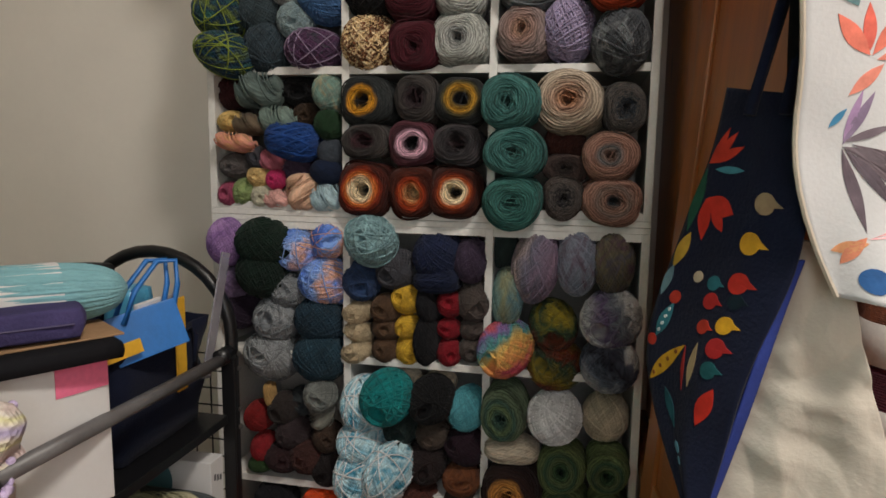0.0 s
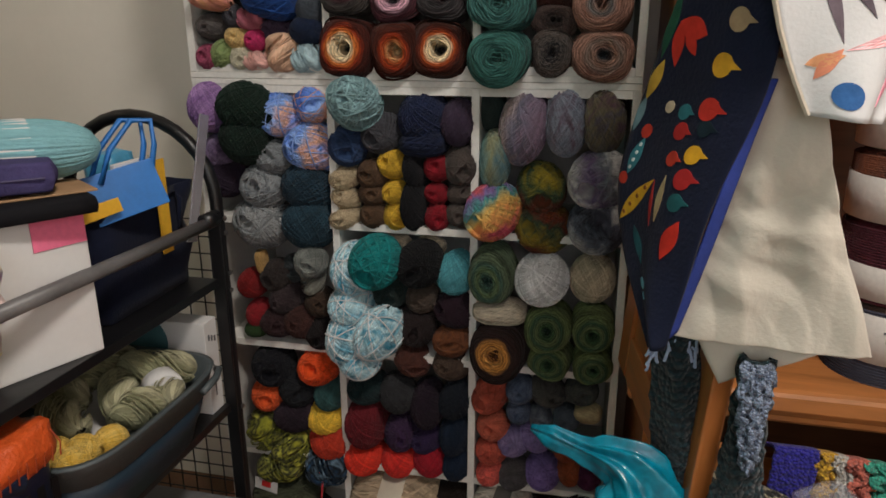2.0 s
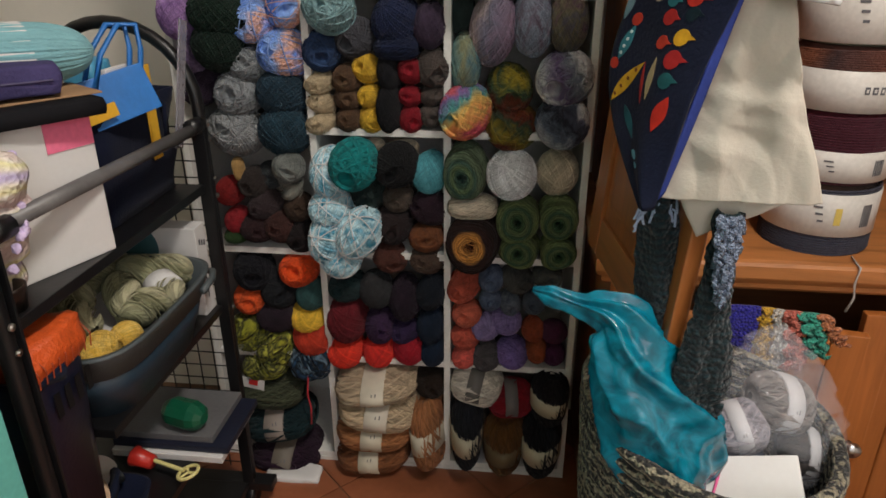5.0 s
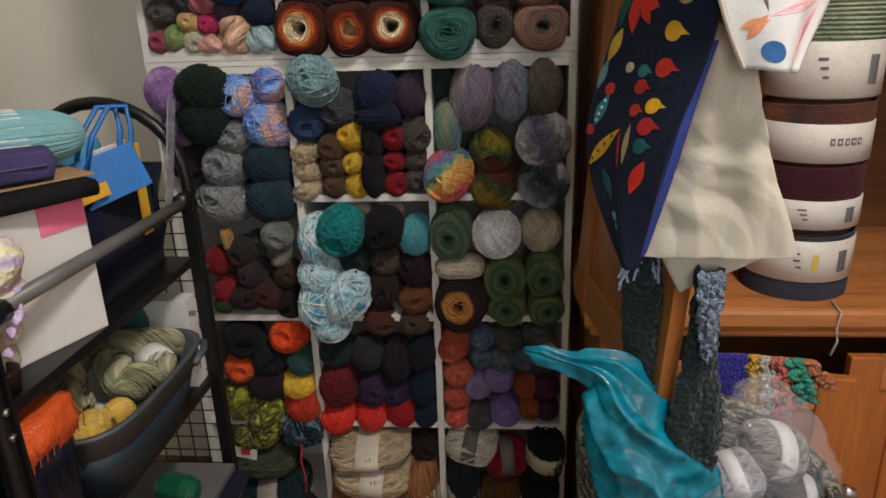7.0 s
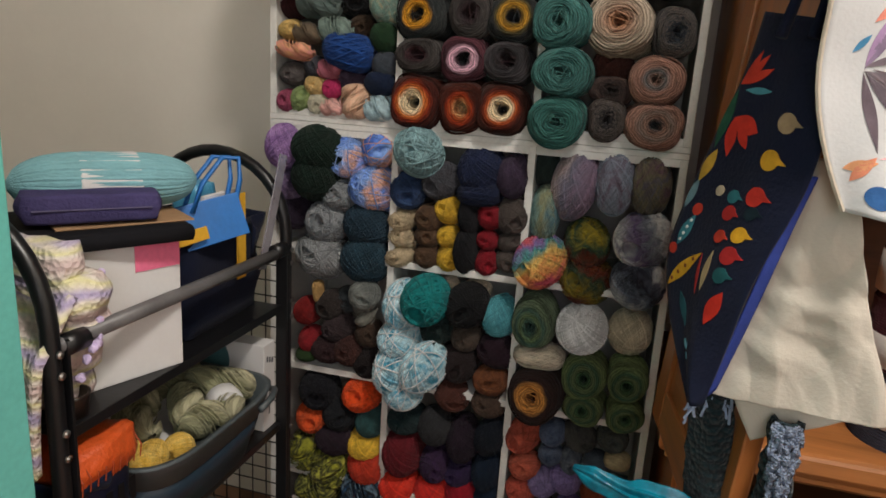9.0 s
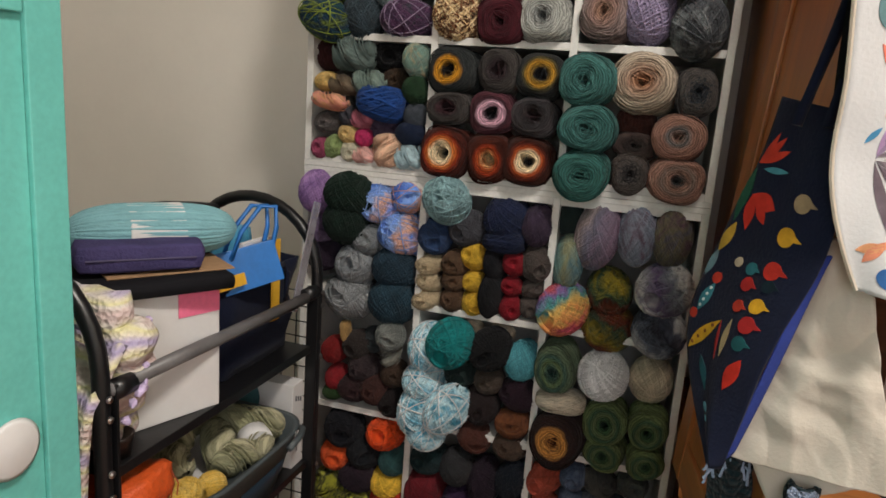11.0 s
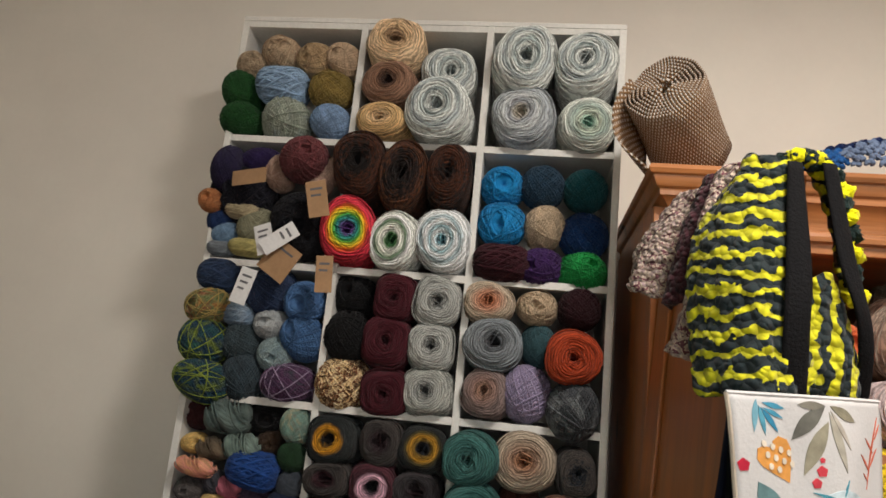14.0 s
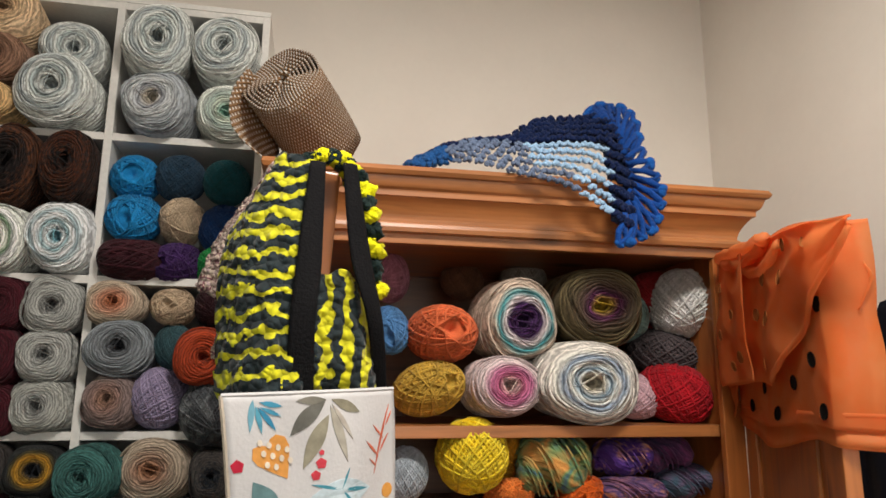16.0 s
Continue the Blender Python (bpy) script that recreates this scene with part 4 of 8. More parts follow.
yarn("ball", 0.385, 0.012, 1.003, 0.031, 0.026, "4e3a2a", "brown ball of yarn in a cube shelf")
yarn("ball", 0.389, 0.012, 0.957, 0.031, 0.031, "4e3a2a", "brown ball of yarn in a cube shelf")
yarn("ball", 0.433, 0.012, 1.069, 0.030, 0.032, "b8942e", "mustard yellow ball of yarn in a cube shelf")
yarn("ball", 0.436, 0.012, 1.010, 0.025, 0.027, "b8942e", "mustard yellow ball of yarn in a cube shelf")
yarn("ball", 0.438, 0.012, 0.958, 0.028, 0.031, "b8942e", "mustard yellow ball of yarn in a cube shelf")
yarn("flank", 0.480, 0.012, 1.062, 0.025, 0.043, "0f0f14", "black yarn ball on its side in a cube shelf")
yarn("flank", 0.482, 0.012, 0.986, 0.028, 0.058, "0c0c10", "black yarn ball on its side in a cube shelf")
yarn("ball", 0.527, 0.012, 1.065, 0.025, 0.032, "7a1420", "red ball of yarn in a cube shelf")
yarn("ball", 0.527, 0.012, 1.012, 0.025, 0.023, "7a1420", "red ball of yarn in a cube shelf")
yarn("ball", 0.526, 0.012, 0.961, 0.025, 0.032, "7a1420", "red ball of yarn in a cube shelf")
yarn("ball", 0.576, 0.012, 1.074, 0.032, 0.043, "4a423e", "taupe ball of yarn in a cube shelf")
yarn("ball", 0.575, 0.012, 1.016, 0.027, 0.022, "4a423e", "taupe ball of yarn in a cube shelf")
yarn("ball", 0.573, 0.012, 0.971, 0.027, 0.026, "4a423e", "taupe ball of yarn in a cube shelf")
yarn("flank", 0.632, 0.050, 1.184, 0.031, 0.043, "22302e", "dark teal yarn ball on its side in a cube shelf")
yarn("flank", 0.703, 0.012, 1.155, 0.049, 0.072, "8a7c84 9a8a88 6a6878 8a7488", "long mauve grey skein of yarn in a cube shelf")
yarn("flank", 0.785, 0.012, 1.165, 0.043, 0.068, "7a8494 8a90a0 70606e", "long blue grey skein of yarn in a cube shelf")
yarn("flank", 0.859, 0.012, 1.170, 0.040, 0.065, "5a4450 6a6450 585660", "long mauve grey skein of yarn in a cube shelf")
yarn("flank", 0.645, 0.012, 1.084, 0.033, 0.063, "4a727a 7a9a94 8a8a6a 5a7a80", "pale teal mixed yarn ball on its side in a cube shelf")
yarn("ball", 0.742, 0.020, 1.031, 0.053, 0.046, "8a7a24 2c4430 5a2a1c 3a2c1c 8a7024", "self-striping olive and brown ball of yarn in a cube shelf")
yarn("ball", 0.751, 0.020, 0.946, 0.057, 0.052, "5a2a1c 7a6a24 2c4030 6a2c1c 6a5420", "self-striping brown and olive ball of yarn in a cube shelf")
yarn("ball", 0.857, -0.020, 1.060, 0.057, 0.056, "c8c8c4 8a8890 5a4a6a 6a7078 c0c0be", "self-striping silver and purple ball of yarn in a cube shelf")
yarn("ball", 0.857, -0.020, 0.967, 0.053, 0.057, "bcbcba 4a4c5a 22242e 5a6270 a0a2a6", "self-striping slate and silver ball of yarn in a cube shelf")
yarn("ball", 0.651, -0.030, 0.988, 0.047, 0.058, "b84c5c d08850 d0ac60 488c88 7c6498 c05a64", "self-striping rainbow pastel ball of yarn in a cube shelf")
yarn("skein", 0.117, 0.012, 0.835, 0.013, 0.028, "a08050", "long ochre skein of yarn in a cube shelf")
yarn("flank", 0.086, 0.012, 0.777, 0.032, 0.035, "701818", "red yarn ball on its side in a cube shelf")
yarn("flank", 0.095, 0.012, 0.704, 0.032, 0.025, "7a1a20", "red yarn ball on its side in a cube shelf")
yarn("flank", 0.090, 0.012, 0.665, 0.033, 0.020, "2a4020", "green yarn ball on its side in a cube shelf")
yarn("ball", 0.242, -0.010, 0.846, 0.039, 0.035, "6a6e6a", "grey ball of yarn in a cube shelf")
yarn("hank", 0.240, 0.012, 0.799, 0.028, 0.035, "6e6e66", "twisted grey hank of yarn in a cube shelf")
yarn("ball", 0.148, 0.012, 0.801, 0.035, 0.037, "2a2422", "dark brown ball of yarn in a cube shelf")
yarn("ball", 0.170, 0.012, 0.746, 0.038, 0.036, "32282a", "dark brown ball of yarn in a cube shelf")
yarn("ball", 0.143, 0.012, 0.686, 0.045, 0.037, "2c1a1c", "dark maroon ball of yarn in a cube shelf")
yarn("ball", 0.207, 0.012, 0.693, 0.044, 0.043, "3a221e", "brown ball of yarn in a cube shelf")
yarn("ball", 0.251, 0.012, 0.743, 0.036, 0.036, "3a2c22", "brown ball of yarn in a cube shelf")
yarn("ball", 0.258, 0.012, 0.674, 0.041, 0.043, "1a1414", "black ball of yarn in a cube shelf")
yarn("ball", 0.180, 0.040, 0.811, 0.035, 0.032, "33383a", "charcoal ball of yarn in a cube shelf")
yarn("ball", 0.405, -0.050, 0.869, 0.055, 0.053, "0f6a6a", "teal ball of yarn in a cube shelf")
yarn("ball", 0.496, -0.020, 0.862, 0.047, 0.051, "0c0c0e", "black ball of yarn in a cube shelf")
yarn("flank", 0.569, 0.012, 0.837, 0.037, 0.049, "4a909a 5aa0aa", "light teal yarn ball on its side in a cube shelf", loops="4a909a")
yarn("skein", 0.428, 0.050, 0.884, 0.034, 0.022, "c8b8a0", "long cream skein of yarn in a cube shelf")
yarn("skein", 0.505, 0.050, 0.887, 0.034, 0.020, "c8b8a0", "long cream skein of yarn in a cube shelf")
yarn("flank", 0.344, -0.020, 0.841, 0.045, 0.055, "3c88a2 bcd6e0 5a9cb4", "white and aqua yarn ball in a cube shelf", loops="dce8ee")
yarn("flank", 0.343, -0.035, 0.761, 0.051, 0.040, "3c88a2 bcd6e0 5a9cb4", "white and aqua yarn ball in a cube shelf", loops="dce8ee")
yarn("flank", 0.342, -0.045, 0.692, 0.047, 0.059, "3c88a2 bcd6e0 5a9cb4", "white and aqua yarn ball in a cube shelf", loops="dce8ee")
yarn("flank", 0.411, -0.050, 0.705, 0.045, 0.061, "3c88a2 bcd6e0 5a9cb4", "white and aqua yarn ball in a cube shelf", loops="dce8ee")
yarn("flank", 0.358, -0.040, 0.633, 0.049, 0.041, "3c88a2 bcd6e0 5a9cb4", "white and aqua yarn ball in a cube shelf", loops="dce8ee")
yarn("ball", 0.420, 0.012, 0.786, 0.039, 0.043, "1e2c2a", "dark green ball of yarn in a cube shelf")
yarn("ball", 0.493, 0.012, 0.776, 0.036, 0.036, "4a4038", "brown grey ball of yarn in a cube shelf")
yarn("ball", 0.568, 0.012, 0.752, 0.043, 0.040, "24141e", "dark purple ball of yarn in a cube shelf")
yarn("ball", 0.478, 0.012, 0.708, 0.047, 0.047, "231a1a", "dark brown ball of yarn in a cube shelf")
yarn("ball", 0.559, 0.012, 0.678, 0.044, 0.037, "7a4a2a 5a3422", "copper ball of yarn in a cube shelf")
yarn("ball", 0.467, 0.012, 0.624, 0.043, 0.037, "4a2a22", "red-brown ball of yarn in a cube shelf")
yarn("ball", 0.559, 0.012, 0.619, 0.042, 0.034, "4a3a30", "taupe ball of yarn in a cube shelf")
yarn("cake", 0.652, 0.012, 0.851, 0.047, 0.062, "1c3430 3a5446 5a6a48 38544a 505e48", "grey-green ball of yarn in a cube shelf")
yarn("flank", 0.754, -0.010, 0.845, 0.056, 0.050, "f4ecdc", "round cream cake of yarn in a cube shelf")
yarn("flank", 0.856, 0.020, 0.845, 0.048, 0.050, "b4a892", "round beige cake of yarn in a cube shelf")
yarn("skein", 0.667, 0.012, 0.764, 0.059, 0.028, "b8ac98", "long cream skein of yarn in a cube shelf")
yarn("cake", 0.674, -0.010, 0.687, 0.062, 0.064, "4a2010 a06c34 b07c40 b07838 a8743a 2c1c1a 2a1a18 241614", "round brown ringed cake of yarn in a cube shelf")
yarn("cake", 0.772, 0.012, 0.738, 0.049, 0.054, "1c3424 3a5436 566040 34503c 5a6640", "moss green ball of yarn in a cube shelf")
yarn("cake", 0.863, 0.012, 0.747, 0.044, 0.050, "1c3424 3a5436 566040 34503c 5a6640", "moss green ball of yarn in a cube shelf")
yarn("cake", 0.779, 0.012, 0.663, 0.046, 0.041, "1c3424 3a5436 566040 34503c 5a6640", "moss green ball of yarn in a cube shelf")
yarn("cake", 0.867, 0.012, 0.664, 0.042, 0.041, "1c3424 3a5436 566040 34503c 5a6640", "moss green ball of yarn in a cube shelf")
yarn("ball", 0.119, 0.012, 0.568, 0.052, 0.050, "0e0e14", "black ball of yarn in a cube shelf")
yarn("ball", 0.236, 0.012, 0.576, 0.051, 0.043, "d04a1c", "orange ball of yarn in a cube shelf")
yarn("ball", 0.099, 0.012, 0.488, 0.042, 0.039, "c04e24", "orange ball of yarn in a cube shelf")
yarn("ball", 0.177, 0.012, 0.512, 0.043, 0.046, "14161a", "black ball of yarn in a cube shelf")
yarn("flank", 0.265, 0.012, 0.510, 0.038, 0.040, "2a4a4a", "dark teal yarn ball on its side in a cube shelf")
yarn("flank", 0.170, 0.012, 0.441, 0.056, 0.041, "221620", "dark purple yarn ball on its side in a cube shelf")
yarn("flank", 0.250, 0.012, 0.446, 0.046, 0.034, "d0a838", "yellow yarn ball on its side in a cube shelf")
yarn("flank", 0.256, 0.012, 0.386, 0.050, 0.046, "a83420", "rust yarn ball on its side in a cube shelf")
yarn("hank", 0.089, 0.012, 0.394, 0.045, 0.049, "9a9a30 2a2c20 aaaa44", "twisted green and black mixed hank of yarn in a cube shelf")
yarn("hank", 0.155, 0.012, 0.362, 0.051, 0.054, "9a9a30 2a2c20 aaaa44", "twisted green and black mixed hank of yarn in a cube shelf")
yarn("hank", 0.126, 0.012, 0.300, 0.058, 0.040, "8a8a30 2a2c20 9a9a44", "twisted green and black mixed hank of yarn in a cube shelf")
yarn("hank", 0.251, 0.012, 0.315, 0.054, 0.051, "2a4a68 101418 6a8498", "twisted blue and black mixed hank of yarn in a cube shelf")
yarn("skein", 0.134, 0.030, 0.211, 0.087, 0.042, "3a3e2e", "long olive skein of yarn in a cube shelf")
yarn("skein", 0.147, 0.030, 0.120, 0.098, 0.052, "0e2226", "long dark teal skein of yarn in a cube shelf", band="8a8078")
yarn("skein", 0.157, 0.030, 0.011, 0.100, 0.052, "241422", "long dark purple skein of yarn in a cube shelf", band="6a6258")
yarn("ball", 0.358, 0.012, 0.537, 0.045, 0.041, "1a2c2e", "dark teal ball of yarn in a cube shelf")
yarn("flank", 0.430, 0.012, 0.530, 0.044, 0.048, "2c2c2e", "charcoal yarn ball on its side in a cube shelf")
yarn("flank", 0.502, 0.012, 0.511, 0.041, 0.055, "201420", "dark purple yarn ball on its side in a cube shelf")
yarn("flank", 0.573, 0.012, 0.535, 0.036, 0.051, "101620", "dark navy yarn ball on its side in a cube shelf")
yarn("flank", 0.352, 0.012, 0.444, 0.049, 0.061, "5a141c", "dark red yarn ball on its side in a cube shelf")
yarn("ball", 0.436, 0.012, 0.429, 0.038, 0.048, "2e1c34 3a2444", "purple ball of yarn in a cube shelf")
yarn("ball", 0.501, 0.012, 0.420, 0.036, 0.037, "2e2040", "purple ball of yarn in a cube shelf")
yarn("flank", 0.567, 0.012, 0.441, 0.036, 0.050, "101e30", "navy yarn ball on its side in a cube shelf")
yarn("flank", 0.344, 0.012, 0.348, 0.049, 0.044, "c83020 d03a28", "red yarn ball on its side in a cube shelf")
yarn("flank", 0.431, 0.012, 0.355, 0.043, 0.044, "d03428 c02c28", "red yarn ball on its side in a cube shelf")
yarn("flank", 0.508, 0.012, 0.365, 0.041, 0.044, "9a1828", "crimson yarn ball on its side in a cube shelf")
yarn("flank", 0.575, 0.012, 0.368, 0.033, 0.042, "122034", "navy yarn ball on its side in a cube shelf")
yarn("ball", 0.651, 0.012, 0.558, 0.035, 0.047, "a04a38", "rust orange ball of yarn in a cube shelf")
yarn("ball", 0.657, 0.012, 0.479, 0.037, 0.036, "b05844", "rust orange ball of yarn in a cube shelf")
yarn("ball", 0.655, 0.012, 0.414, 0.037, 0.034, "b05040", "rust orange ball of yarn in a cube shelf")
yarn("ball", 0.656, 0.012, 0.358, 0.037, 0.029, "c85a50", "coral ball of yarn in a cube shelf")
yarn("ball", 0.716, 0.012, 0.577, 0.031, 0.034, "3e4a60 5a6478", "blue grey ball of yarn in a cube shelf")
yarn("ball", 0.715, 0.012, 0.521, 0.028, 0.029, "3e4a60 5a6478", "blue grey ball of yarn in a cube shelf")
yarn("ball", 0.762, 0.012, 0.515, 0.025, 0.032, "444a58 6a7078", "blue grey ball of yarn in a cube shelf")
yarn("ball", 0.776, 0.012, 0.580, 0.035, 0.037, "2e2e30 4a4844", "charcoal mixed ball of yarn in a cube shelf")
yarn("ball", 0.820, 0.012, 0.519, 0.028, 0.032, "48505c", "blue grey ball of yarn in a cube shelf")
yarn("ball", 0.849, 0.012, 0.591, 0.035, 0.033, "33363a 505048", "charcoal mixed ball of yarn in a cube shelf")
yarn("skein", 0.866, 0.012, 0.543, 0.030, 0.020, "a09070", "long cream skein of yarn in a cube shelf")
yarn("ball", 0.755, 0.012, 0.464, 0.037, 0.037, "7a6a98", "lavender ball of yarn in a cube shelf")
yarn("ball", 0.707, 0.012, 0.443, 0.029, 0.037, "7e7098", "lavender ball of yarn in a cube shelf")
yarn("ball", 0.821, 0.012, 0.444, 0.028, 0.030, "8a4028", "orange ball of yarn in a cube shelf")
yarn("flank", 0.873, 0.012, 0.440, 0.033, 0.029, "4a2038", "plum yarn ball on its side in a cube shelf")
yarn("ball", 0.710, 0.012, 0.358, 0.038, 0.038, "4e4a4c", "grey ball of yarn in a cube shelf")
yarn("ball", 0.773, 0.012, 0.372, 0.041, 0.039, "76629a", "lavender ball of yarn in a cube shelf")
yarn("ball", 0.832, 0.012, 0.385, 0.025, 0.033, "8a4428", "orange ball of yarn in a cube shelf")
yarn("ball", 0.875, 0.012, 0.379, 0.028, 0.033, "4a2040", "plum ball of yarn in a cube shelf")
yarn("skein", 0.425, 0.020, 0.273, 0.110, 0.035, "a8957c", "long taupe skein of yarn in a cube shelf", band="c8c0ae")
yarn("skein", 0.431, 0.020, 0.200, 0.111, 0.051, "b09c80", "long beige skein of yarn in a cube shelf", band="c8c0b0")
yarn("skein", 0.416, 0.020, 0.128, 0.104, 0.050, "94623e", "long brown skein of yarn in a cube shelf", band="c0b8a4")
yarn("skein", 0.409, 0.020, 0.048, 0.101, 0.047, "74482c", "long brown skein of yarn in a cube shelf", band="c0b8a4")
yarn("skein", 0.561, 0.020, 0.124, 0.044, 0.107, "94623e", "long brown skein of yarn in a cube shelf", band="c0b8a4")
yarn("ball", 0.561, 0.030, 0.258, 0.043, 0.046, "241a14", "dark brown ball of yarn in a cube shelf")
yarn("skein", 0.687, 0.012, 0.279, 0.068, 0.050, "b8b0a4", "long white skein of yarn in a cube shelf", band="5a5854")
yarn("skein", 0.773, 0.012, 0.243, 0.060, 0.047, "7a1420", "long red skein of yarn in a cube shelf", band="6a6664")
yarn("skein", 0.662, 0.000, 0.151, 0.042, 0.104, "14161c", "long dark navy skein of yarn in a cube shelf", band="b0a890")
yarn("skein", 0.761, 0.000, 0.119, 0.052, 0.088, "5a3a18", "long olive brown skein of yarn in a cube shelf", band="6a5a40")
yarn("skein", 0.871, -0.010, 0.269, 0.046, 0.071, "0d0d10", "long black skein of yarn in a cube shelf", band="b0a890")
yarn("skein", 0.859, -0.010, 0.131, 0.050, 0.090, "0d0d12", "long black skein of yarn in a cube shelf", band="b0a890")


# ---- yarn in the hutch ----
HUTCH_YARN = "yarn in the pine hutch"
yarn("ball", 1.204, 0.000, 1.882, 0.033, 0.058, "a06a7a", "dusty pink ball of yarn in the pine hutch", group=HUTCH_YARN)
yarn("ball", 1.199, -0.100, 1.754, 0.037, 0.048, "4a78a8", "blue ball of yarn in the pine hutch", group=HUTCH_YARN)
yarn("ball", 1.302, -0.120, 1.747, 0.070, 0.057, "c8643c", "orange ball of yarn in the pine hutch", group=HUTCH_YARN)
yarn("ball", 1.276, -0.120, 1.639, 0.066, 0.051, "b8963c", "mustard ball of yarn in the pine hutch", group=HUTCH_YARN)
yarn("cake", 1.448, -0.100, 1.777, 0.082, 0.084, "3a2048 3a2048 3a2048 c8c0c0 3a8a90 b8a898", "round white, teal and purple cake of yarn in the pine hutch", group=HUTCH_YARN)
yarn("cake", 1.632, -0.080, 1.812, 0.099, 0.085, "b89a30 5a2a50 4a3a34 4a4030 5a5038", "round olive and plum cake of yarn in the pine hutch", group=HUTCH_YARN)
yarn("ball", 1.756, 0.000, 1.805, 0.043, 0.061, "8aa8a0", "pale aqua ball of yarn in the pine hutch", group=HUTCH_YARN)
yarn("ball", 1.829, 0.000, 1.846, 0.061, 0.070, "8a1a20", "red ball of yarn in the pine hutch", group=HUTCH_YARN)
yarn("flank", 1.861, -0.080, 1.831, 0.068, 0.078, "e0dcd4", "white ball of yarn on its side in the pine hutch", group=HUTCH_YARN)
yarn("flank", 1.847, -0.030, 1.721, 0.085, 0.055, "4a4244", "charcoal ball of yarn on its side in the pine hutch", group=HUTCH_YARN)
yarn("cake", 1.415, -0.130, 1.643, 0.071, 0.058, "c8b0a8 a85a78 b0688c c8b8b8", "round pink and white cake of yarn in the pine hutch", group=HUTCH_YARN)
yarn("cake", 1.574, -0.140, 1.655, 0.100, 0.080, "b8b09a c8c4b8 8098a8 c8c8c0 8a9cb0 c8c8c0 d0ccc4", "round white and blue ringed cake of yarn in the pine hutch", group=HUTCH_YARN)
yarn("flank", 1.738, -0.060, 1.627, 0.060, 0.048, "c0a0a8", "pale pink ball of yarn on its side in the pine hutch", group=HUTCH_YARN)
yarn("flank", 1.822, -0.100, 1.634, 0.073, 0.058, "a01420", "red ball of yarn on its side in the pine hutch", group=HUTCH_YARN)
yarn("flank", 1.360, -0.140, 1.512, 0.070, 0.067, "d8b818 e0c838", "bright yellow ball of yarn on its side in the pine hutch", group=HUTCH_YARN)
yarn("flank", 1.463, -0.060, 1.510, 0.049, 0.048, "c88a20", "golden ball of yarn on its side in the pine hutch", group=HUTCH_YARN)
yarn("hank", 1.523, -0.120, 1.494, 0.074, 0.063, "c08a4a 6a8a5a 3a5a7a", "twisted orange and green mixed hank of yarn in the pine hutch", group=HUTCH_YARN)
yarn("hank", 1.680, -0.100, 1.505, 0.061, 0.039, "4a2a7a 5a3a8a c08a70", "twisted purple mixed hank of yarn in the pine hutch", group=HUTCH_YARN)
yarn("hank", 1.790, -0.060, 1.509, 0.061, 0.040, "8a4a7a 4a3a5a", "twisted purple and pink mixed hank of yarn in the pine hutch", group=HUTCH_YARN)
yarn("ball", 1.574, -0.140, 1.434, 0.055, 0.028, "c85a18", "orange ball of yarn in the pine hutch", group=HUTCH_YARN)
yarn("hank", 1.679, -0.120, 1.441, 0.074, 0.029, "9a6a80 4a3a6a c08060", "twisted purple and peach mixed hank of yarn in the pine hutch", group=HUTCH_YARN)
yarn("hank", 1.821, -0.080, 1.453, 0.060, 0.035, "3a5a6a 6a4a6a", "twisted teal and plum mixed hank of yarn in the pine hutch", group=HUTCH_YARN)
yarn("flank", 1.232, -0.120, 1.479, 0.042, 0.050, "9aa4ac", "pale grey ball of yarn on its side in the pine hutch", group=HUTCH_YARN)
yarn("ball", 1.437, -0.120, 1.434, 0.046, 0.021, "c87030", "orange ball of yarn in the pine hutch", group=HUTCH_YARN)
yarn("flank", 1.397, 0.120, 1.895, 0.051, 0.042, "6a4a34", "brown ball of yarn on its side in the pine hutch", group=HUTCH_YARN)
yarn("flank", 1.553, 0.120, 1.894, 0.059, 0.052, "8a8478", "grey ball of yarn on its side in the pine hutch", group=HUTCH_YARN)


# ---- black trolley rack ----
RX0, RX1, RY0, RY1 = -0.2, 0.13, -0.79, -0.175
rack = thing("trolley_rack", "black steel trolley rack with boards, loaded with craft supplies", "rack")
for y in (RY0, RY1):
    arch = [(RX1, y, 0.03), (RX1, y, 0.6), (RX1, y, 1.02)]
    arch += [((RX0 + RX1) / 2 + (RX1 - RX0) / 2 * math.cos(a), y, 1.02 + 0.16 * math.sin(a)) for a in [math.pi * k / 16 for k in range(1, 16)]]
    arch += [(RX0, y, 1.02), (RX0, y, 0.6), (RX0, y, 0.03)]
    part("end_frame", tube(arch, 0.0125, 12), BLACK, rack, smooth=True)
    for x, s in ((RX1, -1), (RX0, 1)):
        part("perforated_upright", box(x - 0.013, x + 0.013, y + (0.014 if y == RY0 else -0.019), y + (0.019 if y == RY0 else -0.014), 0.06, 1.0, 0.001), BLACK, rack)
        if s < 0:
            for z in (0.835, 0.872, 0.955, 0.985, 0.57, 0.31):
                part("bolt", lathe([(0.0055, 0), (0.0055, 0.003), (0.003, 0.005)], 10, m=pose(x + 0.0135, y, z, 0, 90, 0)), STEEL, rack, "small bright bolt")
        part("castor", lathe([(0.004, -0.011), (0.028, -0.011), (0.03, -0.006), (0.03, 0.006), (0.028, 0.011), (0.004, 0.011)], 18, m=pose(x, y, 0.03, 0, 90, 0)), BLACK, rack, smooth=True)
for z in (0.865, 0.585, 0.335, 0.08):
    part("shelf", box(RX0, RX1, RY0 + (0.16 if z == 0.585 else 0.02), RY1 - 0.02, z - 0.018, z, 0.002), BLACK, rack)
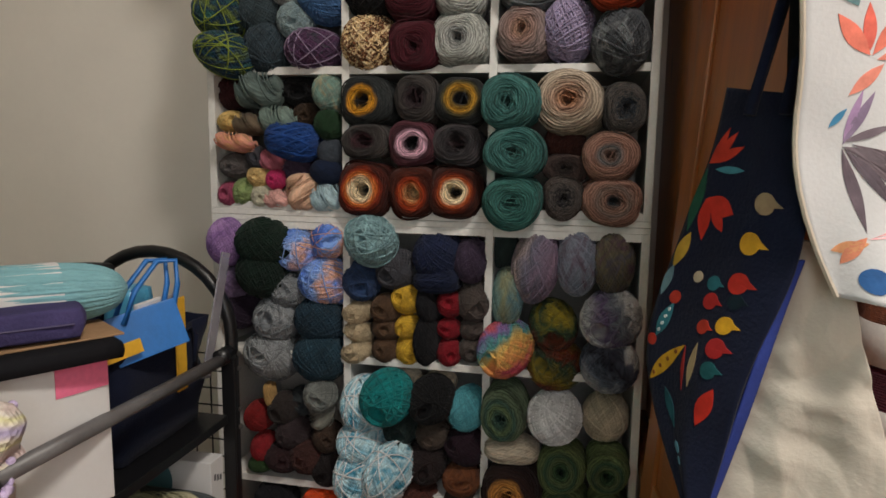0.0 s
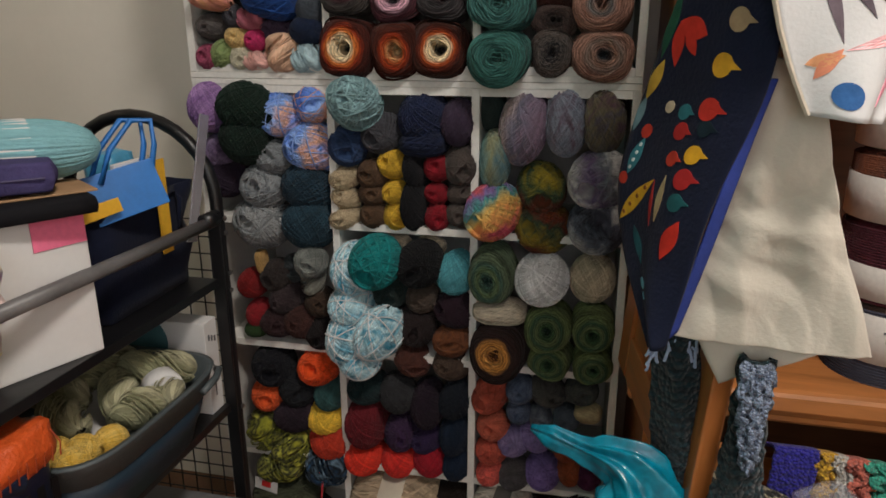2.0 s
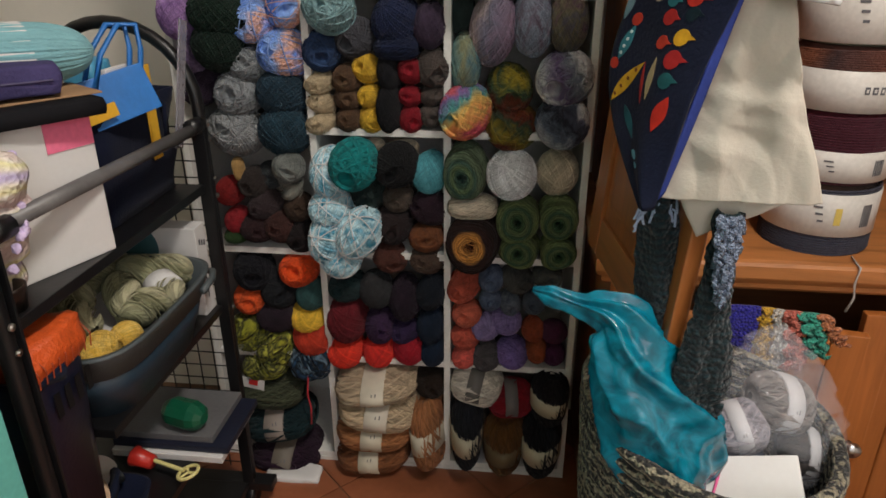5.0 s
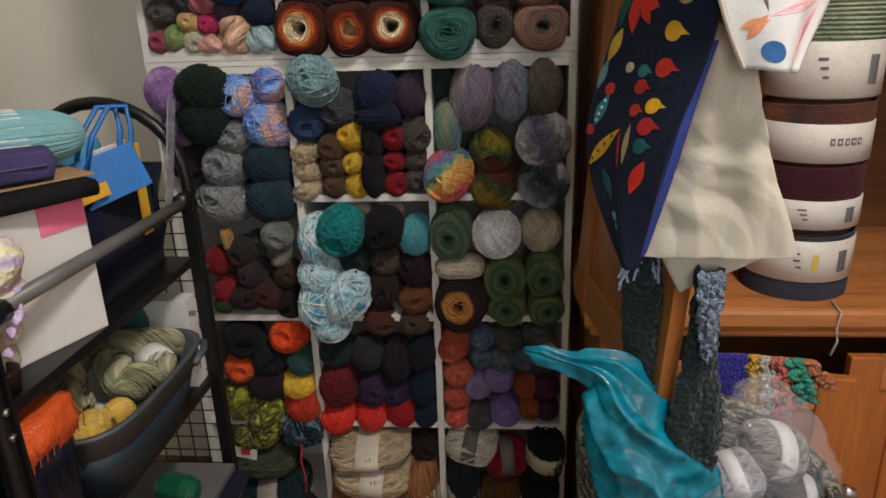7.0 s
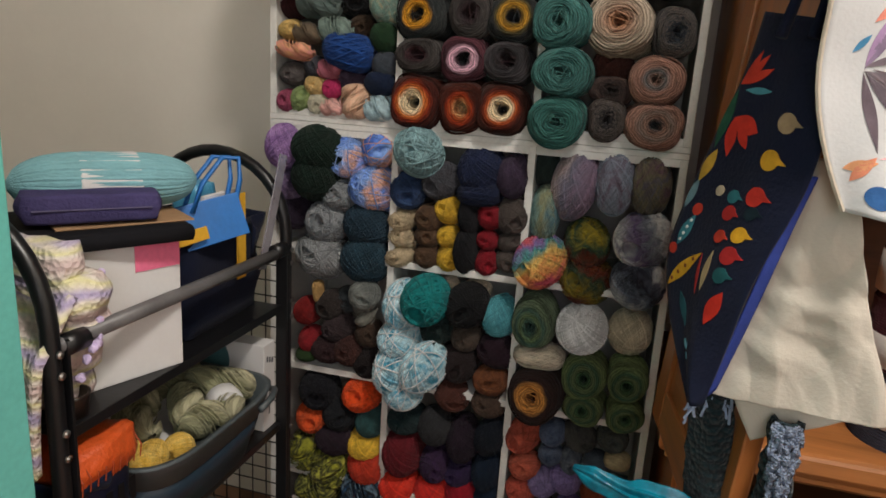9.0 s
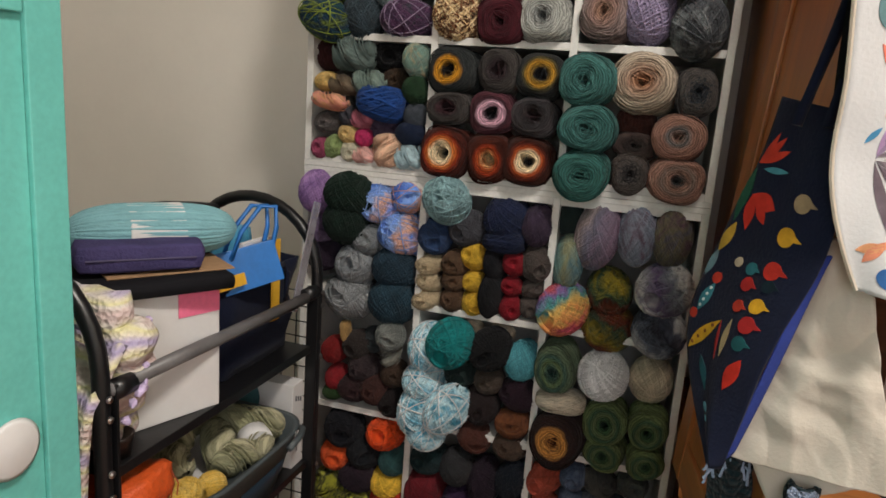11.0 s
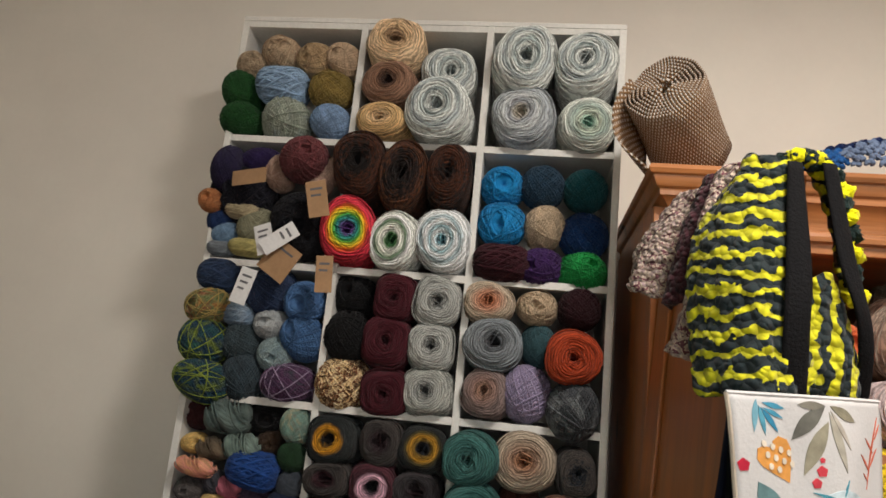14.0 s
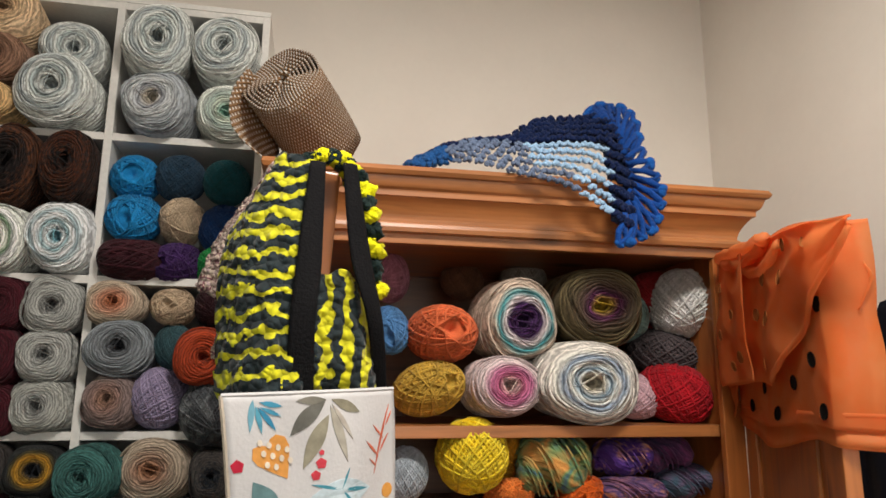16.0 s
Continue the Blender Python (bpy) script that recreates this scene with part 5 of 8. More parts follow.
part("front_rail", tube([(0.131, RY0 + 0.01, 0.992), (0.131, RY1 - 0.01, 0.982)], 0.0115, 12), GREY, rack, "grey sleeved rail", True)
for y in (RY0 + 0.035, RY1 - 0.03):
    part("rail_clamp", lathe([(0.0155, -0.02), (0.0155, 0.02)], 12, m=pose(0.131, y, 0.988, 90)), BLACK, rack, smooth=True)
part("foot_bar", box(RX0 - 0.02, RX1 + 0.06, RY1 - 0.02, RY1 + 0.02, 0.055, 0.08, 0.004), BLACK, rack)
mesh_panel = new("wire_panel")
mesh_panel.parent = rack
tagged(mesh_panel, label="black wire grid panel")
for k in range(9):
    x = RX0 + 0.02 + k * 0.036
    part("wire", tube([(x, RY1 + 0.016, 0.1), (x, RY1 + 0.016, 0.98)], 0.0016, 5), BLACK, mesh_panel)
for k in range(25):
    z = 0.11 + k * 0.036
    part("wire", tube([(RX0 + 0.01, RY1 + 0.019, z), (RX1 - 0.015, RY1 + 0.019, z)], 0.0016, 5), BLACK, mesh_panel)


def crinkle(bm, amount, scale, seed=0.0):
    for v in bm.verts:
        n = noise.noise_vector(v.co * scale + Vector((seed, seed, seed)))
        v.co += n * amount
    return bm


def soft_box(x0, x1, y0, y1, z0, z1, cuts=8, puff=0.3, amount=0.0, scale=20.0, m=None):
    """A stuffed, rounded block: a finely cut box pulled towards an ellipsoid."""
    bm = bmesh.new()
    bmesh.ops.create_cube(bm, size=2.0)
    bmesh.ops.subdivide_edges(bm, edges=bm.edges, cuts=cuts, use_grid_fill=True)
    for v in bm.verts:
        p = v.co
        q = p.normalized() * 1.05
        v.co = p.lerp(q, puff)
    for v in bm.verts:
        v.co = Vector(((x0 + x1) / 2 + v.co.x * (x1 - x0) / 2, (y0 + y1) / 2 + v.co.y * (y1 - y0) / 2, (z0 + z1) / 2 + v.co.z * (z1 - z0) / 2))
    if amount:
        crinkle(bm, amount, scale)
    if m is not None:
        bmesh.ops.transform(bm, matrix=m, verts=bm.verts)
    return bm


def cloth(name, fn, nu, nv, mat, thick, parent=None, label="", category="", group=""):
    """A sheet over fn(u, v) with a thickness of its own."""
    bm = bmesh.new()
    g = [[bm.verts.new(fn(i / nu, j / nv)) for j in range(nv + 1)] for i in range(nu + 1)]
    for i in range(nu):
        for j in range(nv):
            bm.faces.new((g[i][j], g[i + 1][j], g[i + 1][j + 1], g[i][j + 1]))
    ob = obj(name, bm, mat, True)
    if parent:
        ob.parent = parent
    sol = ob.modifiers.new("thickness", "SOLIDIFY")
    sol.thickness, sol.offset = thick, 0.0
    return tagged(ob, label, category, group)


def through_points(pts, v):
    """A smooth curve through the points, v from 0 to 1."""
    n = len(pts) - 1
    t = min(max(v, 0.0), 0.9999) * n
    i = int(t)
    f = t - i
    p = [Vector(pts[min(max(k, 0), n)]) for k in (i - 1, i, i + 1, i + 2)]
    return 0.5 * ((2 * p[1]) + (p[2] - p[0]) * f + (2 * p[0] - 5 * p[1] + 4 * p[2] - p[3]) * f * f + (3 * p[1] - p[0] - 3 * p[2] + p[3]) * f ** 3)


# things on the top board
z = 0.865
carton = thing("carton", "white cardboard box with a pink sticky note", "box")
MC = pose(0.1, -0.61, z, 0, 0, -20)
part("box_body", box(-0.2, 0.0, -0.095, 0.09, 0.0, 0.222, 0.003, m=MC), PAPER, carton)
part("sticky_note", box(0.0008, 0.0018, 0.012, 0.088, 0.175, 0.22, m=MC), plain("pink note", (0.85, 0.19, 0.32, 1), 0.7, 0.05), carton, "bright pink paper note")
tagged(obj("laptop_sleeve", soft_box(-0.11, 0.11, -0.14, 0.14, -0.012, 0.012, 6, 0.12, m=pose(0.01, -0.6, 1.1, 0, 0, -32)), plain("black felt", (0.008, 0.008, 0.01, 1), 0.85, 0.2), True), "flat black padded sleeve lying on a white box", "sleeve")
tagged(obj("cardboard_sheet", box(-0.05, 0.06, -0.08, 0.12, 0, 0.003, 0.001, m=pose(0.035, -0.58, 1.1125, 0, 0, -34)), KRAFT), "thin brown cardboard sheet on a black sleeve", "cardboard")
purple = thing("zip_pouch", "padded violet zip pouch lying on cardboard", "pouch")
part("pouch_body", soft_box(-0.045, 0.045, -0.1, 0.1, -0.022, 0.022, 8, 0.3, 0.002, 25, pose(0.035, -0.605, 1.141, 0, 0, -42)), plain("violet felt", (0.06, 0.05, 0.135, 1), 0.9, 0.2, 20, 0.4, 200), purple, smooth=True)
part("zip", tube([tuple(pose(0.035, -0.605, 1.141, 0, 0, -42) @ Vector((0.0455, y, 0.0))) for y in (-0.08, 0.0, 0.08)], 0.0018, 6), plain("zip tape", (0.04, 0.03, 0.09, 1), 0.6), purple)
aq = yarn("skein", -0.055, -0.53, 1.165, 0.055, 0.062, "88b6be", "large aqua skein of yarn with a cream paper band", ry=0.15, tilt=0, group="yarn on the rack")
def long_skein(u, v):
    t, a = 2 * v - 1, 2 * np.pi * u
    r = np.clip(1 - np.abs(t * 0.992) ** 3.2, 0, 1) ** 0.5 * (1 + 0.035 * np.abs(np.sin(17 * a + 1.6 * t)) + 0.012 * np.sin(53 * a + 5 * t) + 0.03 * np.sin(2 * a + 2 * t))
    return np.stack([r * np.cos(a), t, r * np.sin(a)], -1)


aq.data = np_mesh("long_skein", *grid_surface(long_skein, 210, 30))
aq.data.materials.append(plain("aqua wool", lin("80b0b8"), 0.9, 0.12, 3, 0.6, 14, sheen=0.05))
aq.matrix_world = pose(0.005, -0.535, 1.163, 0, 0, -38) @ Matrix.Diagonal((0.05, 0.14, 0.047, 1))
band = part("paper_band", lathe([(1.01, -0.32), (1.03, -0.3), (1.03, 0.3), (1.01, 0.32)], 28, m=pose(0, 0, 0, 90)), PAPER, aq, "cream paper band", True)
tagged(obj("folded_umbrella", crinkle(tube([(-0.15, -0.46, 1.145), (-0.15, -0.42, 1.155), (-0.14, -0.33, 1.15), (-0.13, -0.24, 1.14), (-0.12, -0.2, 1.135)], 0.024, 12), 0.004, 30), plain("black nylon", (0.008, 0.008, 0.01, 1), 0.6, 0.2), True), "folded black nylon umbrella resting on a tote bag", "umbrella")

tote = thing("tote_bag", "dark navy tote bag standing open, full of papers", "bag")
bm = bmesh.new()
rings = []
for k in range(9):
    v = k / 8
    g = 0.012 * v
    ring = []
    for a in range(40):
        th = 2 * math.pi * a / 40
        c, s = math.cos(th), math.sin(th)
        sx = math.copysign(abs(c) ** 0.35, c)
        sy = math.copysign(abs(s) ** 0.35, s)
        w = 0.004 * noise.noise(Vector((th * 2, v * 4, 1))) * 3
        ring.append(bm.verts.new((-0.01 + (0.095 + g + w) * sx, -0.33 + (0.14 + g + w) * sy, z + 0.002 + 0.196 * v)))
    rings.append(ring)
for a, b in zip(rings, rings[1:]):
    for k in range(40):
        bm.faces.new((a[k], a[(k + 1) % 40], b[(k + 1) % 40], b[k]))
bm.faces.new(rings[0][::-1])
body = part("bag_body", bm, NAVY, tote, smooth=True)
mod = body.modifiers.new("thickness", "SOLIDIFY")
mod.thickness = 0.003
part("handle", tube([(0.096, -0.25, 0.98), (0.1, -0.25, 1.04), (0.095, -0.26, 1.06), (0.09, -0.29, 1.045), (0.098, -0.3, 0.97)], 0.006, 8), NAVY, tote, smooth=True)

BLUE = plain("bright blue paper", (0.018, 0.16, 0.5, 1), 0.45, 0.15, 12, 0.1)
gift = thing("gift_bag", "bright blue paper bag with looped handles in a tote", "bag")
part("bag_body", crinkle(box(-0.02, 0.012, -0.058, 0.058, -0.042, 0.038, 0.002, m=pose(0.098, -0.392, 1.083, 12, -16, -38)), 0.002, 30), BLUE, gift)
for x in (0.075, 0.095):
    part("handle", tube([(x - 0.012, -0.425, 1.1), (x - 0.008, -0.40, 1.15), (x, -0.35, 1.192), (x + 0.012, -0.315, 1.19), (x + 0.018, -0.32, 1.15), (x + 0.02, -0.345, 1.09)], 0.0048, 8), BLUE, gift, smooth=True)
YEL = plain("yellow card", (0.75, 0.42, 0.03, 1), 0.6, 0.1)
tagged(obj("yellow_tag", crinkle(box(-0.0015, 0.0015, -0.045, 0.045, -0.012, 0.012, 0.001, m=pose(0.092, -0.462, 1.062, 10, 0, -30)), 0.004, 40), YEL), "torn yellow paper strip over the tote's rim", "paper")
tagged(obj("yellow_folder", box(0.1, 0.103, -0.315, -0.285, 0.95, 1.12, 0.001), YEL), "yellow card folder standing in the tote", "folder")
tagged(obj("paper_sheaf", box(0.075, 0.085, -0.39, -0.29, 0.92, 1.125, 0.002), PAPER), "white paper sheaf standing in the tote", "paper")
tagged(obj("pale_blue_pouch", soft_box(-0.08, -0.02, -0.27, -0.2, 0.98, 1.12, 5, 0.2, 0.006, 30), plain("sky blue plastic", (0.1, 0.4, 0.65, 1), 0.3, 0.15), True), "crumpled sky blue plastic pouch in the tote", "pouch")
ACRYL = plain("clear acrylic", (0.62, 0.6, 0.66, 1), 0.15, 0.1, 20, 0.02, trans=0.65)
tagged(obj("ruler", box(-0.0015, 0.0015, -0.015, 0.015, -0.12, 0.12, 0.0008, m=pose(0.122, -0.215, 1.07, -14, 4, 0)), ACRYL), "clear acrylic ruler standing in the tote", "ruler")
tagged(obj("small_pot", lathe([(0.0, 0.0), (0.022, 0.0), (0.026, 0.03), (0.027, 0.034), (0.023, 0.034), (0.02, 0.006), (0.0, 0.006)], 20, m=Matrix.Translation((0.1, -0.735, z))), plain("dark brown glass", (0.02, 0.012, 0.01, 1), 0.3), True), "small dark brown pot on the rack board", "pot")

# pastel blanket
PAST, pn, pl, pb = shader("pastel crochet")
ptc = pn.new("ShaderNodeTexCoord")
pw = node(pn, "ShaderNodeTexWave", Scale=4.5, Distortion=3.0, Detail=2.0, Detail_Scale=2.0)
pw.bands_direction = "Z"
pl.new(ptc.outputs["Object"], pw.inputs["Vector"])
pr = ramp(pn, [(0.0, lin("b0a4c4")), (0.18, lin("d8cfc0")), (0.5, lin("dcd6a4")), (0.7, lin("dcd4c8")), (1.0, lin("d2bcb8"))])
pl.new(pw.outputs["Fac"], pr.inputs[0])
pl.new(pr.outputs[0], pb.inputs["Base Color"])
pv = node(pn, "ShaderNodeTexVoronoi", Scale=130.0)
pl.new(ptc.outputs["Object"], pv.inputs["Vector"])
pbp = node(pn, "ShaderNodeBump", Strength=0.9, Distance=0.004)
pl.new(pv.outputs["Distance"], pbp.inputs["Height"])
pl.new(pbp.outputs[0], pb.inputs["Normal"])
pb.inputs["Roughness"].default_value = 0.95
blanket = thing("crochet_blanket", "pastel lilac, yellow and cream crocheted blanket, folded", "blanket")
for k, (zz, yy, dx) in enumerate(((0.0, 0.0, -0.04), (0.055, 0.0, -0.02), (0.1, -0.005, 0.0), (0.145, -0.02, 0.01), (0.19, -0.06, -0.01))):
    part("fold", soft_box(-0.12, 0.135 + dx, -0.755, -0.672 + yy * 0.6, z + zz + 0.001, z + zz + 0.06, 9, 0.3, 0.009, 28), PAST, blanket, smooth=True)


def hang(u, v):
    return Vector((-0.06 + 0.2 * u - 0.02 * v, -0.76 - 0.05 * min(1, v * 3) + 0.008 * math.sin(9 * u + 3 * v), 1.06 - 0.24 * v + 0.02 * math.sin(6 * u)))


cloth("hanging_edge", hang, 18, 18, PAST, 0.012, blanket)
for k in range(9):
    u = k / 8
    part("bobble", crinkle(soft_box(-0.006, 0.006, -0.006, 0.006, -0.006, 0.006, 3, 0.7, 0, 1, Matrix.Translation((0.13 + 0.012 * math.sin(5 * u), -0.745 + 0.06 * u, 0.93 + 0.13 * u + 0.012 * math.sin(9 * u)))), 0.003, 120), yarn_mat(["b8a8c8"]), blanket, "lilac bobble", True)

# second board: tub of hanks, navy basket, carton
z = 0.585
TUBC = plain("slate plastic", (0.02, 0.038, 0.058, 1), 0.42, 0.12, 8, 0.06)
TUBR = plain("grey rubber rim", (0.07, 0.085, 0.09, 1), 0.5, 0.12)


def super_ring(bm, cx, cy, zz, rx, ry, n=40, p=0.45):
    out = []
    for a in range(n):
        th = 2 * math.pi * a / n
        c, s = math.cos(th), math.sin(th)
        out.append(bm.verts.new((cx + rx * math.copysign(abs(c) ** p, c), cy + ry * math.copysign(abs(s) ** p, s), zz)))
    return out


def shell(rows, n=40, p=0.45):
    """A vessel from rows of (centre x, centre y, z, half x, half y), inside and out."""
    bm = bmesh.new()
    rings = [super_ring(bm, *r, n, p) for r in rows]
    for a, b in zip(rings, rings[1:]):
        for k in range(n):
            bm.faces.new((a[k], a[(k + 1) % n], b[(k + 1) % n], b[k]))
    bm.faces.new(rings[0][::-1])
    bm.faces.new(rings[-1])
    return bm


tub = thing("folding_tub", "slate blue folding plastic tub with a grey rim", "tub")
tx, ty = 0.01, -0.45
part("tub_body", shell([(tx, ty, z, 0.125, 0.155), (tx, ty, z + 0.04, 0.135, 0.168), (tx, ty, z + 0.05, 0.14, 0.173), (tx, ty, z + 0.09, 0.148, 0.185), (tx, ty, z + 0.09, 0.143, 0.18), (tx, ty, z + 0.01, 0.12, 0.15)]), TUBC, tub, smooth=True)
part("rim", shell([(tx, ty, z + 0.09, 0.15, 0.187), (tx, ty, z + 0.135, 0.163, 0.203), (tx, ty, z + 0.14, 0.165, 0.206), (tx, ty, z + 0.14, 0.155, 0.195), (tx, ty, z + 0.092, 0.142, 0.178)]), TUBR, tub, "grey rubber rim", True)
part("grip", tube([(tx + 0.13, ty + 0.2, z + 0.11), (tx + 0.145, ty + 0.185, z + 0.118), (tx + 0.16, ty + 0.15, z + 0.12), (tx + 0.162, ty + 0.1, z + 0.115)], 0.007, 8), TUBR, tub, smooth=True)
tagged(obj("tub_paper", box(-0.1, 0.1, -0.55, -0.3, z + 0.093, z + 0.095), PAPER), "white paper sheet lying in the tub", "paper")
SAGE = "6a6c50 8e8e70 7a7a5c a09c80"
G = "yarn on the rack"
for x, y, zz, a, rz in ((0.075, -0.34, 0.735, 0.07, 25), (0.06, -0.43, 0.725, 0.06, -50), (0.1, -0.44, 0.71, 0.05, 70), (-0.02, -0.36, 0.735, 0.07, 80), (-0.05, -0.45, 0.725, 0.06, 10), (0.01, -0.505, 0.715, 0.05, -20), (0.105, -0.37, 0.712, 0.055, -40)):
    h = yarn("hank", x, y, zz, a, 0.036, SAGE, "soft sage green hank of yarn in a tub", ry=0.036, tilt=0, group=G)
    h.matrix_world = pose(x, y, zz, rz * 0.3, 8, rz) @ Matrix.Diagonal((a, 0.034, 0.034, 1))
part("paper_band", lathe([(1.0, -0.3), (1.04, -0.29), (1.04, 0.29), (1.0, 0.3)], 24, m=pose(0, 0, 0, 0, 90, 0)), PAPER, h, "white paper band", True)
for x, y in ((0.09, -0.56), (0.05, -0.575), (0.1, -0.595), (0.0, -0.56), (0.115, -0.525)):
    yarn("ball", x, y, 0.7, 0.027, 0.025, "c09a3a cdb060", "small mustard yellow ball of yarn in a tub", ry=0.027, group=G)
clock = thing("carton", "white carton with faint grey print, standing on a rack board", "box")
part("box_body", box(-0.11, 0.118, -0.245, -0.2, z, 0.785, 0.002), PAPER, clock)
part("printed_disc", lathe([(0.0, 0.0), (0.055, 0.0), (0.055, 0.0008), (0.0, 0.0008)], 32, m=pose(-0.02, -0.2457, 0.74, 90)), plain("teal print", (0.06, 0.16, 0.18, 1), 0.6), clock, "round teal print")
for k in range(3):
    part("printed_mark", box(0.1185, 0.119, -0.235 + 0.01 * k, -0.229 + 0.01 * k, 0.745 - 0.004 * k, 0.757 - 0.004 * k), INK, clock)
part("printed_line", box(0.1185, 0.119, -0.226, -0.222, 0.62, 0.69), INK, clock)

nb = thing("plastic_basket", "dark navy plastic basket with slotted sides", "basket")
NAVYP = plain("navy plastic", (0.006, 0.010, 0.032, 1), 0.4, 0.15)
part("basket_body", shell([(0.03, -0.71, 0.336, 0.085, 0.052), (0.03, -0.71, z + 0.17, 0.105, 0.066), (0.03, -0.71, z + 0.185, 0.11, 0.07), (0.03, -0.71, z + 0.185, 0.104, 0.064), (0.03, -0.71, 0.346, 0.08, 0.048)]), NAVYP, nb, smooth=True)
for k in range(4):
    part("slot", box(0.1365, 0.138, -0.745 + 0.024 * k, -0.733 + 0.024 * k, z + 0.11, z + 0.15, 0.0004), BLACK, nb, "dark handle slot")
ORM = plain("orange mesh", (0.62, 0.09, 0.015, 1), 0.5, 0.25, 30, 0.6, 170)
ob = thing("mesh_bag", "orange netting bag lying on a navy basket", "bag")
part("bag_body", soft_box(-0.02, 0.145, -0.775, -0.645, z + 0.17, z + 0.235, 8, 0.35, 0.007, 26), ORM, ob, smooth=True)
for k in range(9):
    y = -0.77 + 0.0145 * k
    part("net_cord", tube([(0.1, y, z + 0.228), (0.13, y, z + 0.222), (0.146, y, z + 0.2), (0.143, y, z + 0.178)], 0.0011, 5), plain("dark orange cord", (0.35, 0.05, 0.01, 1), 0.6), ob)
tagged(obj("black_scrap", soft_box(0.0, 0.14, -0.77, -0.69, z + 0.16, z + 0.19, 5, 0.4, 0.008, 40), NAVY, True), "crumpled black fabric under an orange net", "fabric")

# third board: books, green spool, red cup with a yellow wheel
z = 0.335
for k, (dz, x1, mat, lab) in enumerate(((0.0, 0.19, PAPER, "white ring binder lying on a rack board"), (0.018, 0.2, plain("dark blue cover", (0.01, 0.013, 0.03, 1), 0.5), "dark blue book lying on a binder"), (0.034, 0.165, plain("pale grey cover", (0.13, 0.13, 0.135, 1), 0.5), "pale grey magazine lying on a dark book"))):
    bk = thing("book", lab, "book")
    part("cover", box(-0.05, x1, -0.415 + 0.01 * k, -0.235, z + dz, z + dz + 0.0155, 0.002), mat, bk)
    part("page_block", box(-0.045, x1 - 0.004, -0.411 + 0.01 * k, -0.2345, z + dz + 0.003, z + dz + 0.0125), PAPER, bk)
sp = thing("thread_spool", "dark green spool of thread lying on a magazine", "spool")
part("spool_body", lathe([(0.0, -0.05), (0.018, -0.05), (0.024, -0.044), (0.031, -0.03), (0.032, 0.02), (0.026, 0.036), (0.012, 0.046), (0.0, 0.046)], 10, m=pose(0.1, -0.365, z + 0.081, 0, 90, -14)), plain("dark green plastic", (0.006, 0.09, 0.045, 1), 0.3, 0.15), sp)
cup = thing("whisk_toy", "red plastic cup with a yellow spoked wheel", "toy")
RED = plain("red plastic", (0.55, 0.03, 0.02, 1), 0.35, 0.12)
YP = plain("pale yellow plastic", (0.75, 0.68, 0.28, 1), 0.4, 0.1)
part("cup_body", lathe([(0.0, -0.03), (0.02, -0.03), (0.026, 0.02), (0.03, 0.03), (0.03, 0.034), (0.0, 0.034)], 20, m=pose(0.045, -0.452, z + 0.0305, 0, -84, -12) @ Matrix.Scale(0.7, 4)), RED, cup, smooth=True)
part("axle", tube([(0.07, -0.457, z + 0.034), (0.14, -0.474, z + 0.03)], 0.004, 8), YP, cup)
wheel = part("wheel", tube([(0.15 + 0.02 * math.cos(a), -0.478 + 0.02 * math.sin(a), z + 0.03 + 0.006 * math.cos(a)) for a in [2 * math.pi * k / 24 for k in range(25)]], 0.0035, 8), YP, cup, "pale yellow ring", True)
for k in range(3):
    a = 2 * math.pi * k / 3
    part("spoke", tube([(0.15, -0.478, z + 0.03), (0.15 + 0.018 * math.cos(a), -0.478 + 0.018 * math.sin(a), z + 0.03)], 0.0028, 6), YP, wheel)

# bag of paper rolls on the same board
lb = thing("open_bag", "navy fabric bag holding paper rolls", "bag")
part("bag_body", shell([(0.0, -0.565, z, 0.09, 0.06), (0.0, -0.565, z + 0.035, 0.1, 0.068), (0.0, -0.565, z + 0.035, 0.096, 0.064), (0.0, -0.565, z + 0.006, 0.085, 0.055)]), NAVY, lb, smooth=True)
part("strap", tube([(0.06, -0.61, z + 0.03), (0.065, -0.58, z + 0.075), (0.05, -0.55, z + 0.085), (0.035, -0.52, z + 0.04)], 0.009, 8), NAVY, lb, smooth=True)
tagged(obj("paper_roll", lathe([(0.012, -0.045), (0.036, -0.045), (0.038, -0.042), (0.038, 0.042), (0.036, 0.045), (0.012, 0.045)], 28, m=pose(0.01, -0.585, z + 0.05, 62, 0, 40)), plain("buff paper", (0.6, 0.42, 0.28, 1), 0.75, 0.1)), "buff paper roll leaning in a fabric bag", "paper")
tagged(obj("paper_roll", lathe([(0.01, -0.03), (0.026, -0.03), (0.026, 0.03), (0.01, 0.03)], 24, m=pose(-0.01, -0.525, z + 0.045, 20, 30, 60)), PAPER), "white paper roll leaning in a fabric bag", "paper")
tagged(obj("paper_scrap", crinkle(soft_box(0.125, 0.275, -0.1, -0.035, 0.0, 0.012, 8, 0.15, 0.005, 30), 0.002, 60), PAPER, True), "crumpled white paper scrap on the tiled floor", "paper")

# ---- teal cupboard with a white top ----
cb = thing("cupboard", "teal painted wooden cupboard with a white top", "cupboard")
part("carcass", box(-0.95, 0.144, -1.72, -0.864, 0.0, 1.549, 0.003), TEAL, cb)
